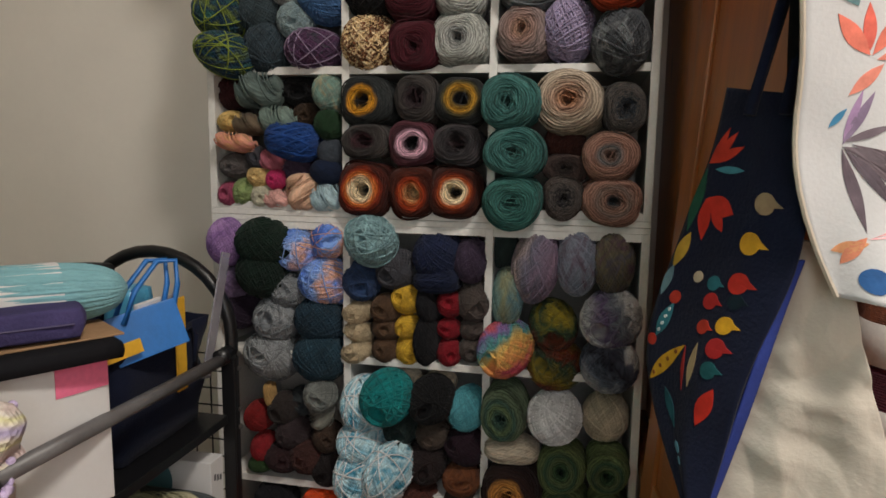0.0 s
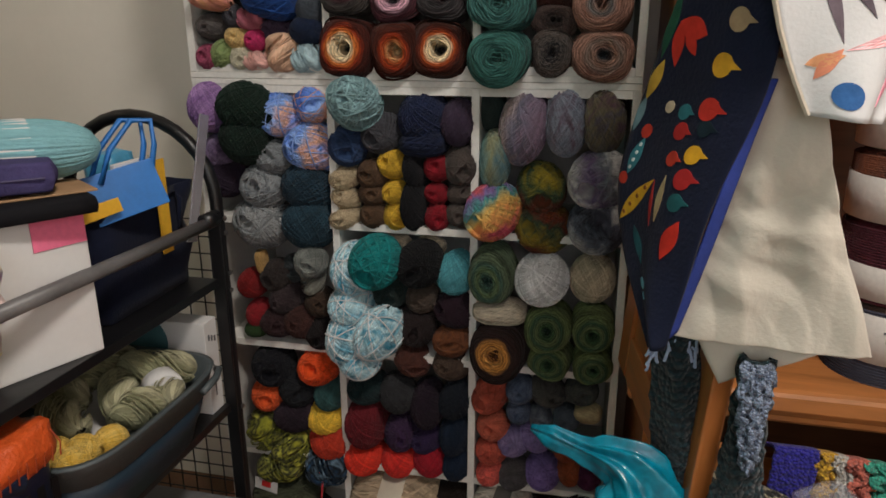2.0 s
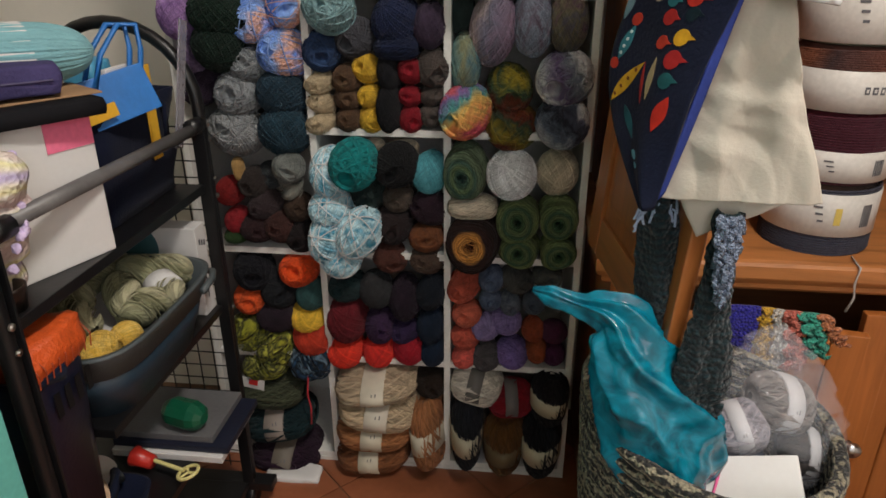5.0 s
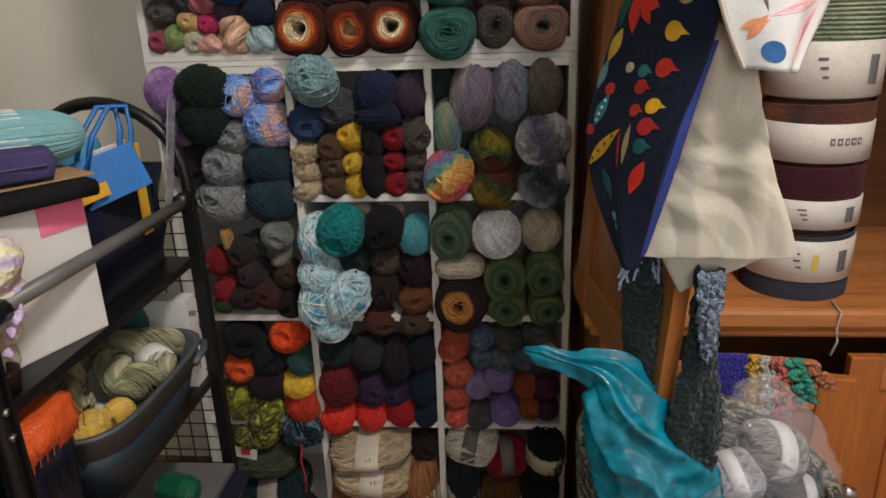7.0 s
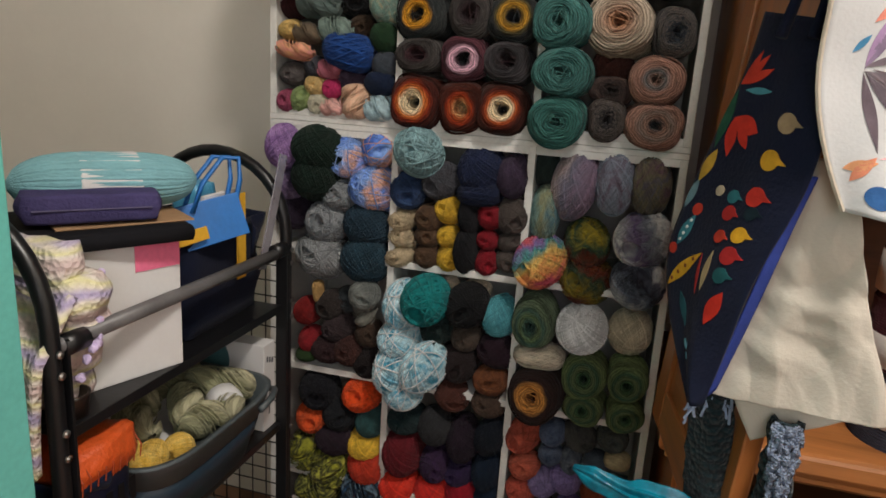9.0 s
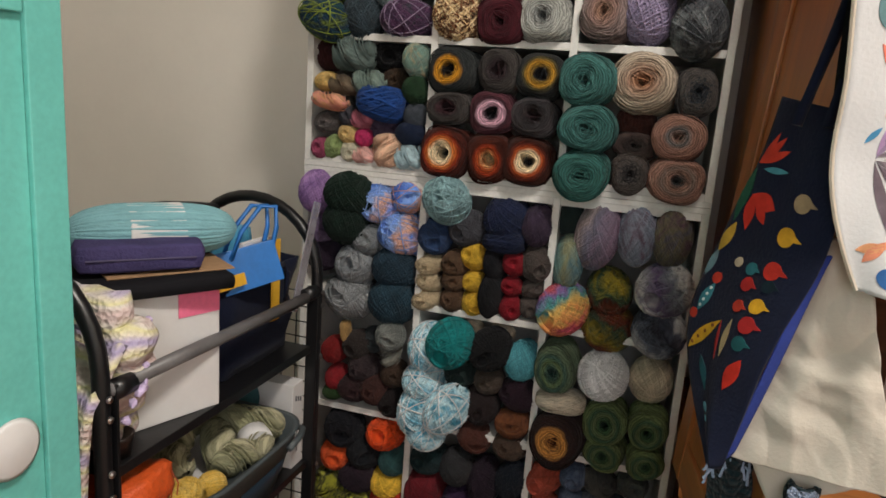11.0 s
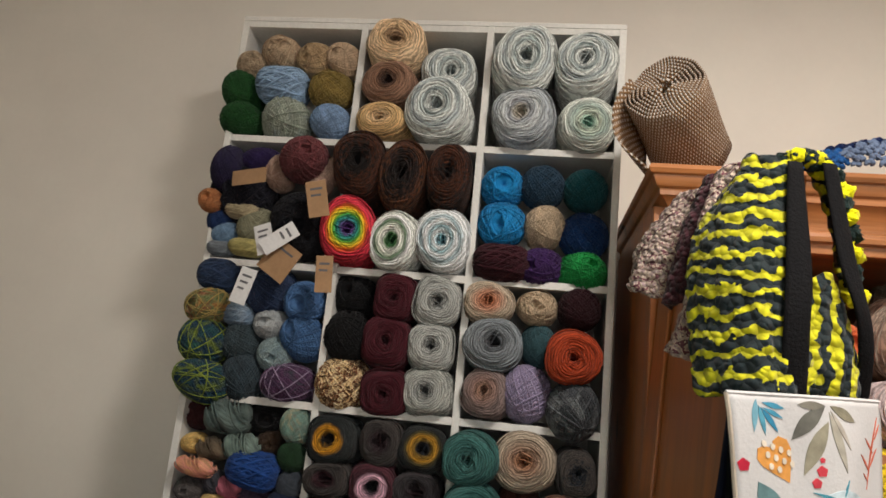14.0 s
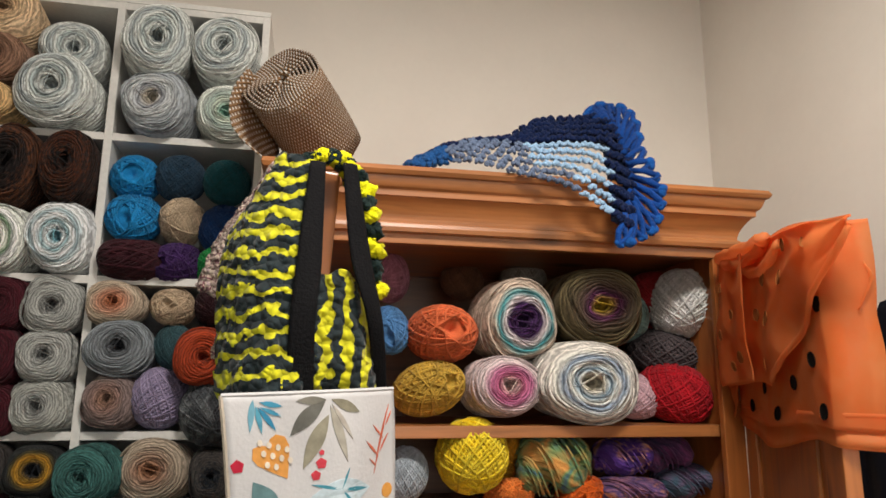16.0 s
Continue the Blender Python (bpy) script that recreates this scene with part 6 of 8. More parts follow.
for y0, y1 in ((-1.72, -1.29), (-1.286, -0.862)):
    dr = part("door", box(0.145, 0.161, y0 + 0.002, y1 - 0.002, 0.06, 1.54, 0.003), TEAL, cb)
    for a, b, c, d in ((y0 + 0.004, y0 + 0.05, 0.065, 1.535), (y1 - 0.05, y1 - 0.004, 0.065, 1.535), (y0 + 0.052, y1 - 0.052, 0.065, 0.12), (y0 + 0.052, y1 - 0.052, 1.475, 1.535)):
        part("raised_frame", box(0.1615, 0.169, a, b, c, d, 0.002), TEAL, dr)
part("white_rosette", lathe([(0.0, 0.004), (0.03, 0.003), (0.036, 0.0)], 24, m=pose(0.1695, -0.958, 1.0, 0, 90, 0)), PAPER, cb, "white painted rosette", True)
part("top_board", box(-1.0, 0.182, -1.76, -0.84, 1.55, 1.572, 0.009), WHITE, cb, "white painted board")
mug = thing("mug", "white mug with a pink handle on the cupboard", "mug")
part("mug_body", lathe([(0.0, 0.0), (0.032, 0.0), (0.038, 0.006), (0.039, 0.085), (0.037, 0.088), (0.035, 0.085), (0.034, 0.01), (0.0, 0.008)], 28, m=Matrix.Translation((0.062, -0.9, 1.573))), PAPER, mug, smooth=True)
part("handle", tube([(0.097 + 0.03 * math.sin(math.pi * k / 10), -0.9, 1.573 + 0.045 - 0.03 * math.cos(math.pi * k / 10)) for k in range(11)], 0.007, 10), plain("pink glaze", (0.5, 0.12, 0.14, 1), 0.25, 0.1), mug, "pink glazed handle", True)


# ---- what hangs on the hutch's open left door ----
def between(left, right, bulge=0.0, folds=0.0, waves=3.0, seed=0.0):
    """A sheet hung between two edges, with folds running down it."""
    def fn(u, v):
        a, b = through_points(left, v), through_points(right, v)
        p = a.lerp(b, u)
        out = Vector((-(b - a).y, (b - a).x, 0))
        out = -out.normalized() if out.length > 1e-6 else Vector((0, -1, 0))
        if out.y > 0:
            out = -out
        w = bulge * math.sin(math.pi * u) + folds * math.sin(2 * math.pi * waves * u + 2.2 * v + seed) * (0.3 + 0.7 * v) + folds * 0.6 * noise.noise(Vector((4 * u + seed, 5 * v, seed)))
        return p + out * w
    return fn


def decal(parent, fn, u, v, outline, size, colour, name="printed_motif", turn=0.0, lift=0.0022):
    """A printed shape that follows a hung sheet."""
    e = 0.01
    lu = max(0.02, (fn(min(u + e, 1), v) - fn(max(u - e, 0), v)).length / (2 * e))
    lv = max(0.02, (fn(u, min(v + e, 1)) - fn(u, max(v - e, 0))).length / (2 * e))
    ct, st = math.cos(radians(turn)), math.sin(radians(turn))

    def lay(x, y, up):
        a = min(max(u + size * (x * ct - y * st) / lu, 0.004), 0.996)
        b = min(max(v - size * (x * st + y * ct) / lv, 0.004), 0.996)
        p = fn(a, b)
        n = (fn(min(a + e, 1), b) - fn(max(a - e, 0), b)).cross(fn(a, max(b - e, 0)) - fn(a, min(b + e, 1))).normalized()
        return p + (-n if n.y > 0 else n) * up
    bm = bmesh.new()
    mid = bm.verts.new(lay(0, 0, lift))
    rings = [[bm.verts.new(lay(x * k, y * k, h)) for x, y in outline] for k, h in ((0.5, lift), (1.0, lift), (1.0, lift - 0.0012))]
    k = len(outline)
    for i in range(k):
        j = (i + 1) % k
        bm.faces.new((mid, rings[0][i], rings[0][j]))
        for a, b in zip(rings, rings[1:]):
            bm.faces.new((a[i], b[i], b[j], a[j]))
    return part(name, bm, plain("print " + colour, lin(colour, 0.95), 0.85, 0.3, 45, 0.1), parent)


def stroke(parent, fn, u0, v0, u1, v1, w, colour, name="printed_leaf"):
    """A printed leaf from one place on a sheet to another, w its half width to half length."""
    e = 0.01
    u, v = (u0 + u1) / 2, (v0 + v1) / 2
    lu = max(0.02, (fn(min(u + e, 1), v) - fn(max(u - e, 0), v)).length / (2 * e))
    lv = max(0.02, (fn(u, min(v + e, 1)) - fn(u, max(v - e, 0))).length / (2 * e))
    dx, dy = (u1 - u0) * lu, -(v1 - v0) * lv
    return decal(parent, fn, u, v, leaf(w), math.hypot(dx, dy) / 2, colour, name, math.degrees(math.atan2(dy, dx)) - 90)


def disc(n=18, sx=1.0, sy=1.0):
    return [(sx * math.cos(2 * math.pi * k / n), sy * math.sin(2 * math.pi * k / n)) for k in range(n)]


def leaf(w=0.35, n=10):
    return [(w * math.sin(math.pi * k / n), 1 - 2 * k / n) for k in range(n + 1)] + [(-w * math.sin(math.pi * k / n), 1 - 2 * k / n) for k in range(n - 1, 0, -1)]


def fruit(n=20):
    return [((0.62 + (0.5 if k == 0 else 0.0)) * math.cos(2 * math.pi * k / n), (0.62 if k else 0.0) * math.sin(2 * math.pi * k / n) + (0.08 if k in (1, n - 1) else 0)) for k in range(n)]


apron = thing("apron", "dark navy cotton apron printed with fruit, leaves and flowers", "apron")
A_LEFT = [(0.937, -0.62, 1.45), (0.925, -0.615, 1.376), (0.906, -0.60, 1.305), (0.88, -0.575, 1.19), (0.886, -0.59, 1.11), (0.916, -0.67, 1.018)]
A_RIGHT = [(0.992, -0.70, 1.436), (0.996, -0.71, 1.36), (0.989, -0.705, 1.28), (0.962, -0.695, 1.19), (0.945, -0.69, 1.11), (0.93, -0.68, 1.02)]
afn = between(A_LEFT, A_RIGHT, 0.006, 0.003, 1.2, 1.0)
NAVYC = plain("navy cotton", (0.006, 0.009, 0.026, 1), 0.85, 0.25, 10, 0.3, 240, sheen=0.05)
cloth("apron_cloth", afn, 24, 40, NAVYC, 0.003, apron)
lining = plain("royal blue lining", (0.03, 0.05, 0.24, 1), 0.85, 0.2, 12, 0.2, 200)
cloth("lining", between([(0.987, -0.70, 1.29), (0.972, -0.694, 1.225), (0.95, -0.686, 1.12), (0.932, -0.676, 1.03)], [(0.998, -0.698, 1.29), (0.986, -0.69, 1.235), (0.964, -0.68, 1.13), (0.943, -0.67, 1.04)], 0.001), 6, 24, lining, 0.003, apron, "royal blue lining")
for a, b in (((0.945, -0.684, 1.42), (0.985, -0.66, 1.62)), ((0.972, -0.697, 1.42), (0.993, -0.675, 1.6))):
    part("strap", tube([a, tuple(Vector(a).lerp(Vector(b), 0.5) + Vector((0.004, 0, 0))), b, (1.0, -0.655, 1.86)], 0.006, 8), NAVY, apron, smooth=True)
for u, v, size, colour in ((0.68, 0.271, 0.017, "9a8468"), (0.65, 0.373, 0.018, "c8962c"), (0.48, 0.475, 0.013, "2f6a72"), (0.68, 0.458, 0.018, "b83228"), (0.52, 0.508, 0.015, "a82c2a"), (0.72, 0.492, 0.013, "16262e"),
                           (0.72, 0.542, 0.0155, "d09c28"), (0.55, 0.559, 0.013, "b43a2a"), (0.72, 0.593, 0.0175, "a82a2a"), (0.72, 0.648, 0.015, "23585c")):
    decal(apron, afn, u, v, fruit(), size, colour, "printed_fruit")
for u, v, size, colour in ((0.32, 0.475, 0.0065, "b8a890"), (0.18, 0.525, 0.008, "b83a2c"), (0.06, 0.627, 0.007, "b83a2c"), (0.38, 0.864, 0.006, "6aa0b4"), (0.40, 0.885, 0.004, "6aa0b4")):
    decal(apron, afn, u, v, disc(12), size, colour, "printed_spot")
for u0, v0, u1, v1, w, colour in ((0.03, 0.203, 0.28, 0.119, 0.22, "c23c2c"), (0.03, 0.203, 0.18, 0.112, 0.2, "c23c2c"), (0.03, 0.203, 0.37, 0.148, 0.22, "c23c2c"), (0.12, 0.215, 0.42, 0.203, 0.2, "4a8a98"),
                                  (0.13, 0.305, 0.43, 0.322, 0.55, "bf3428"), (0.14, 0.305, 0.22, 0.407, 0.36, "bf3428"), (0.22, 0.322, 0.38, 0.373, 0.4, "bf3428")):
    stroke(apron, afn, u0, v0, u1, v1, w, colour)
for u0, v0, u1, v1, w, colour in ((0.10, 0.615, 0.19, 0.535, 0.36, "3a7884"), (0.03, 0.746, 0.44, 0.61, 0.2, "cf9c2c"), (0.45, 0.61, 0.48, 0.729, 0.1, "8a2a28"), (0.56, 0.593, 0.55, 0.712, 0.2, "a89470"),
                                  (0.70, 0.797, 0.80, 0.69, 0.42, "bf3024"), (0.35, 0.831, 0.25, 0.746, 0.36, "28565e"), (0.03, 0.22, 0.06, 0.4, 0.24, "24503e"), (0.10, 0.40, 0.05, 0.475, 0.34, "b8923a"), (0.05, 0.47, 0.03, 0.53, 0.3, "66808a")):
    stroke(apron, afn, u0, v0, u1, v1, w, colour)
for k in range(4):
    decal(apron, afn, 0.12 + 0.017 * k, 0.598 - 0.016 * k, disc(8), 0.0022, "c8d0d0", "printed_spot", lift=0.003)
    decal(apron, afn, 0.11 + 0.085 * k, 0.718 - 0.028 * k, disc(8), 0.0024, "7a4a24", "printed_spot", lift=0.003)

canvas = plain("white canvas", (0.5, 0.5, 0.505, 1), 0.85, 0.06, 8, 0.12, 260, grain=0.07)
bag = thing("printed_bag", "white canvas bag printed with leaves, hung on the door", "bag")
B_LEFT = [(0.953, -0.745, 1.63), (0.972, -0.73, 1.48), (0.981, -0.72, 1.36), (1.022, -0.725, 1.262)]
B_RIGHT = [(1.135, -0.66, 1.638), (1.142, -0.65, 1.5), (1.13, -0.66, 1.36), (1.078, -0.71, 1.255)]
bfn = between(B_LEFT, B_RIGHT, 0.018, 0.006, 1.4, 2.0)
cloth("bag_cloth", bfn, 26, 36, canvas, 0.003, bag)
part("hem", tube([tuple(bfn(k / 12, 0.0)) for k in range(13)], 0.0026, 6), canvas, bag)
part("side_seam", tube([tuple(bfn(0.0, k / 16)) for k in range(17)], 0.0024, 6), plain("beige seam", (0.5, 0.44, 0.36, 1), 0.9), bag)
for u0, v0, u1, v1, w, colour in ((0.15, 0.02, 0.12, 0.105, 0.2, "7ab0c4"), (0.18, 0.03, 0.29, 0.045, 0.24, "4a96b4"), (0.18, 0.045, 0.28, 0.072, 0.2, "4a96b4"), (0.17, 0.045, 0.25, 0.105, 0.2, "3a86a8"), (0.16, 0.04, 0.18, 0.11, 0.2, "5aa0b8"),
                                  (0.52, 0.03, 0.32, 0.119, 0.3, "6a6a64"), (0.53, 0.075, 0.38, 0.19, 0.26, "94907e"), (0.54, 0.05, 0.62, 0.186, 0.16, "a8a498"), (0.55, 0.03, 0.72, 0.075, 0.3, "84806e"), (0.52, 0.03, 0.36, 0.03, 0.26, "7c7a70"), (0.55, 0.045, 0.66, 0.14, 0.12, "b4aea4")):
    stroke(bag, bfn, u0, v0, u1, v1, w, colour)
decal(bag, bfn, 0.23, 0.155, [(0.0, -1.15), (0.45, -0.55), (0.78, 0.0), (0.82, 0.42), (0.55, 0.72), (0.22, 0.66), (0.0, 0.42), (-0.24, 0.66), (-0.58, 0.7), (-0.82, 0.36), (-0.76, 0.0), (-0.42, -0.55)], 0.024, "dc9c52", turn=28)
for k in range(10):
    decal(bag, bfn, 0.165 + 0.045 * (k % 4) + 0.015 * (k // 4), 0.128 + 0.022 * (k // 4) + 0.006 * (k % 4), disc(8, 1.0, 1.3), 0.0026, "e6dccb", "printed_spot", lift=0.003)
for u, v, size, colour in ((0.05, 0.169, 0.007, "c02c44"), (0.48, 0.16, 0.003, "c84450"), (0.475, 0.182, 0.006, "c84450"), (0.445, 0.205, 0.0055, "c84450"), (0.93, 0.271, 0.008, "e0a050"), (0.35, 0.915, 0.0115, "355e94")):
    decal(bag, bfn, u, v, disc(5 if size < 0.0075 else 18), size, colour, "printed_spot", turn=20)
for u0, v0, u1, v1, w, colour in ((0.95, 0.06, 0.82, 0.225, 0.035, "cc6a50"), (0.92, 0.12, 0.97, 0.08, 0.1, "cc6a50"), (0.90, 0.15, 0.82, 0.115, 0.1, "cc6a50"), (0.87, 0.18, 0.94, 0.14, 0.1, "cc6a50"), (0.86, 0.19, 0.76, 0.15, 0.1, "cc6a50"), (0.84, 0.21, 0.78, 0.19, 0.1, "cc6a50"),
                                  (0.40, 0.25, 0.78, 0.25, 0.42, "c6d8e0"), (0.58, 0.24, 0.63, 0.2, 0.1, "4a92a4"), (0.58, 0.24, 0.76, 0.25, 0.12, "4a92a4"), (0.58, 0.24, 0.42, 0.222, 0.1, "4a92a4"), (0.58, 0.24, 0.66, 0.28, 0.12, "4a92a4")):
    stroke(bag, bfn, u0, v0, u1, v1, w, colour)
for u0, v0, u1, v1, w, colour in ((0.12, 0.20, 0.24, 0.285, 0.5, "6a8c90"), (0.30, 0.38, 0.15, 0.295, 0.32, "dc7a68"), (0.22, 0.46, 0.36, 0.40, 0.3, "de8a78"), (0.30, 0.37, 0.29, 0.28, 0.3, "d86a5c"), (0.31, 0.38, 0.44, 0.30, 0.28, "dc7a68"), (0.33, 0.39, 0.52, 0.37, 0.26, "de8a78"),
                                  (0.15, 0.53, 0.22, 0.488, 0.3, "4a86ac"), (0.22, 0.57, 0.33, 0.455, 0.18, "8c7a94"), (0.22, 0.56, 0.28, 0.45, 0.16, "a88ab0"), (0.22, 0.565, 0.42, 0.53, 0.18, "746870"), (0.22, 0.575, 0.45, 0.62, 0.18, "6c6268")):
    stroke(bag, bfn, u0, v0, u1, v1, w, colour)
for u0, v0, u1, v1, w, colour in ((0.22, 0.58, 0.32, 0.785, 0.14, "685c64"), (0.23, 0.58, 0.48, 0.73, 0.15, "625860"), (0.24, 0.575, 0.62, 0.72, 0.13, "70646a"), (0.26, 0.57, 0.75, 0.675, 0.12, "70646a"),
                                  (0.10, 0.835, 0.33, 0.81, 0.32, "e0a074"), (0.14, 0.87, 0.32, 0.795, 0.3, "dc8e70"), (0.33, 0.80, 0.92, 0.735, 0.12, "e4b0b4"), (0.62, 0.935, 0.88, 0.765, 0.2, "dc94a4"), (0.70, 0.45, 0.86, 0.36, 0.3, "7aa4b8"), (0.62, 0.50, 0.80, 0.52, 0.3, "dc9a88")):
    stroke(bag, bfn, u0, v0, u1, v1, w, colour)

cream = plain("unbleached cotton", (0.46, 0.42, 0.36, 1), 0.9, 0.06, 9, 0.15, 240, grain=0.08)
sack = thing("cotton_sack", "wrinkled unbleached cotton bag hung on the door", "bag")


def crumple(fn, k):
    """Creased cloth: flat facets between sharp folds in several directions."""
    def tri(t):
        return abs(2 * (t - math.floor(t)) - 1)

    def out(u, v):
        p = fn(u, v)
        x, z = 11 * p.x, 11 * p.z
        w = noise.noise(Vector((0.7 * x, 1.3, 0.7 * z)))
        w2 = noise.noise(Vector((0.9 * x, 4.7, 0.8 * z)))
        d = 0.55 * tri(0.75 * x + 0.42 * z + 0.9 * w) + 0.5 * tri(0.5 * z - 0.8 * x + 1.1 * w2) + 0.22 * tri(1.5 * x + 0.35 * z + 1.6 * w2) + 0.16 * tri(1.3 * z + 0.7 * x + 1.8 * w)
        return p + Vector((0.15, -1, 0)) * k * (d - 0.9)
    return out


cloth("front_cloth", crumple(between([(0.99, -0.675, 1.31), (0.968, -0.668, 1.17), (0.938, -0.664, 1.031)], [(1.035, -0.69, 1.3), (1.066, -0.703, 1.17), (1.106, -0.715, 1.047)], 0.008, 0.004, 1.6, 4.0), 0.013), 70, 90, cream, 0.003, sack)
cloth("inner_cloth", crumple(between([(0.955, -0.662, 1.1), (0.962, -0.662, 1.04), (0.99, -0.662, 0.982)], [(1.09, -0.675, 1.1), (1.095, -0.675, 1.05), (1.085, -0.675, 1.036)], 0.004, 0.003, 1.2, 6.0), 0.006), 24, 24, cream, 0.003, sack, "paler inner layer")


# crocheted scarves
def crochet_mat(name, bands, direction="Z", scale=5.0, cell=110.0, distort=2.0):
    if name in MATS:
        return MATS[name]
    m, n, l, b = shader(name)
    tc = n.new("ShaderNodeTexCoord")
    w = node(n, "ShaderNodeTexWave", Scale=scale, Distortion=distort, Detail=2.5, Detail_Scale=2.5, Detail_Roughness=0.6)
    w.bands_direction = direction
    l.new(tc.outputs["Object"], w.inputs["Vector"])
    r = ramp(n, bands, "CONSTANT")
    l.new(w.outputs["Fac"], r.inputs[0])
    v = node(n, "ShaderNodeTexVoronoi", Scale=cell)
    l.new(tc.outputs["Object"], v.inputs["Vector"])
    # colour darkened in the recesses between stitches, standing in for their shade
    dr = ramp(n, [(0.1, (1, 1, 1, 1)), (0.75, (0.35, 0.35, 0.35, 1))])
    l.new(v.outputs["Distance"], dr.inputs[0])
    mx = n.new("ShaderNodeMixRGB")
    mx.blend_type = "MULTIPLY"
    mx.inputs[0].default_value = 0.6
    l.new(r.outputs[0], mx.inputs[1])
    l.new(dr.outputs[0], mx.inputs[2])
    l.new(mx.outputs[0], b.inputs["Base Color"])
    bp = node(n, "ShaderNodeBump", Strength=1.0, Distance=0.006)
    bp.invert = True
    l.new(v.outputs["Distance"], bp.inputs["Height"])
    l.new(bp.outputs[0], b.inputs["Normal"])
    b.inputs["Roughness"].default_value = 0.95
    b.inputs["Sheen Weight"].default_value = 0.1
    MATS[name] = m
    return m


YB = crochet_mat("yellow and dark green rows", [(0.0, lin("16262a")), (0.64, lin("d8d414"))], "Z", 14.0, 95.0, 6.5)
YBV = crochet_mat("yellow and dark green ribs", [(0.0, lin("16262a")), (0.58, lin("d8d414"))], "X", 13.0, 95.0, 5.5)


def nubbly(fn, k=0.004, s=90):
    def out(u, v):
        p = fn(u, v)
        return p + noise.noise_vector(p * s) * k
    return out


striped = thing("striped_scarf", "yellow and dark green striped crochet scarf over the door", "scarf")
SF = between([(1.019, -0.64, 1.912), (0.978, -0.64, 1.863), (0.944, -0.645, 1.804), (0.94, -0.655, 1.717), (0.945, -0.67, 1.626)], [(1.036, -0.69, 1.9), (1.03, -0.70, 1.829), (1.028, -0.705, 1.783), (1.03, -0.71, 1.714), (1.032, -0.705, 1.626)], 0.03, 0.006, 1.0, 0.5)
cloth("hanging_half", nubbly(SF), 44, 76, YB, 0.01, striped)
SG = between([(1.046, -0.69, 1.762), (1.041, -0.695, 1.716), (1.041, -0.7, 1.666), (1.041, -0.69, 1.628)], [(1.075, -0.675, 1.768), (1.1, -0.665, 1.72), (1.116, -0.65, 1.669), (1.122, -0.64, 1.63)], 0.014, 0.005, 1.2, 1.5)
cloth("hanging_half", nubbly(SG), 30, 50, YBV, 0.01, striped)
SE = between([(1.062, -0.672, 1.9), (1.08, -0.668, 1.86), (1.092, -0.664, 1.81), (1.1, -0.66, 1.745)], [(1.07, -0.66, 1.904), (1.094, -0.655, 1.868), (1.108, -0.65, 1.81), (1.114, -0.648, 1.745)], 0.004, 0.002, 1.0, 1.5)
cloth("hanging_half", nubbly(SE), 10, 40, YB, 0.01, striped)
edge = [(1.023, -0.675, 1.898), (1.046, -0.685, 1.904), (1.066, -0.68, 1.901), (1.086, -0.675, 1.881), (1.099, -0.67, 1.847), (1.106, -0.665, 1.806), (1.113, -0.66, 1.746)]
for k in range(30):
    q = through_points(edge, k / 29) + Vector((0.004 * math.sin(k * 2.3), -0.003, 0.003 * math.sin(k * 3.1)))
    part("edge_bobble", soft_box(-0.0085, 0.0085, -0.01, 0.01, -0.0075, 0.0075, 3, 0.6, 0.006, 150, Matrix.Translation(q) @ pose(0, 0, 0, 0, 0, 17 * k)), yarn_mat(["d8d010"]) if k % 4 in (0, 1) else yarn_mat(["10201e"]), striped, smooth=True)
strap = thing("shoulder_strap", "wide black webbing bag strap hung over the door", "strap")
webbing = plain("black webbing", (0.004, 0.004, 0.005, 1), 0.85, 0.2, 30, 0.4, 300)
cloth("webbing", between([(1.029, -0.70, 1.893), (1.019, -0.722, 1.762), (1.015, -0.724, 1.688), (1.017, -0.704, 1.61)], [(1.046, -0.695, 1.893), (1.046, -0.718, 1.764), (1.042, -0.722, 1.705), (1.044, -0.70, 1.61)], 0.002), 6, 24, webbing, 0.003, strap)
cloth("webbing", between([(1.066, -0.70, 1.893), (1.078, -0.706, 1.786), (1.098, -0.70, 1.717), (1.118, -0.645, 1.615)], [(1.082, -0.695, 1.893), (1.1, -0.692, 1.79), (1.119, -0.686, 1.7), (1.13, -0.635, 1.615)], 0.002), 6, 24, webbing, 0.003, strap)
cloth("webbing", between([(1.0, -0.718, 1.62), (1.0, -0.70, 1.47), (1.0, -0.695, 1.32)], [(0.966, -0.71, 1.62), (0.972, -0.69, 1.47), (0.988, -0.69, 1.32)], 0.002), 6, 20, webbing, 0.003, strap)

FLECK = crochet_mat("cream flecked with plum", [(0.0, lin("7a4a54")), (0.22, lin("d8c4b0")), (0.85, lin("b09898"))], "DIAGONAL", 34.0, 130.0, 9.0)
PLUM = crochet_mat("plum crochet", [(0.0, lin("3a1420")), (0.5, lin("4a1c28"))], "DIAGONAL", 20.0, 130.0, 3.0)
wrap = thing("flecked_shawl", "cream and plum flecked crochet shawl over the door", "shawl")
cloth("cream_panel", nubbly(between([(0.965, -0.42, 1.910), (0.915, -0.43, 1.855), (0.897, -0.445, 1.785)], [(0.985, -0.55, 1.910), (0.955, -0.55, 1.835), (0.93, -0.54, 1.750)], 0.02, 0.006, 1.0, 2.0), 0.005), 24, 36, FLECK, 0.01, wrap)
cloth("plum_band", nubbly(between([(0.984, -0.545, 1.915), (0.953, -0.555, 1.835), (0.93, -0.545, 1.740)], [(0.99, -0.585, 1.913), (0.964, -0.595, 1.835), (0.948, -0.59, 1.740)], 0.012, 0.003, 1.0, 2.0), 0.004), 12, 36, PLUM, 0.012, wrap, "plum crochet band")
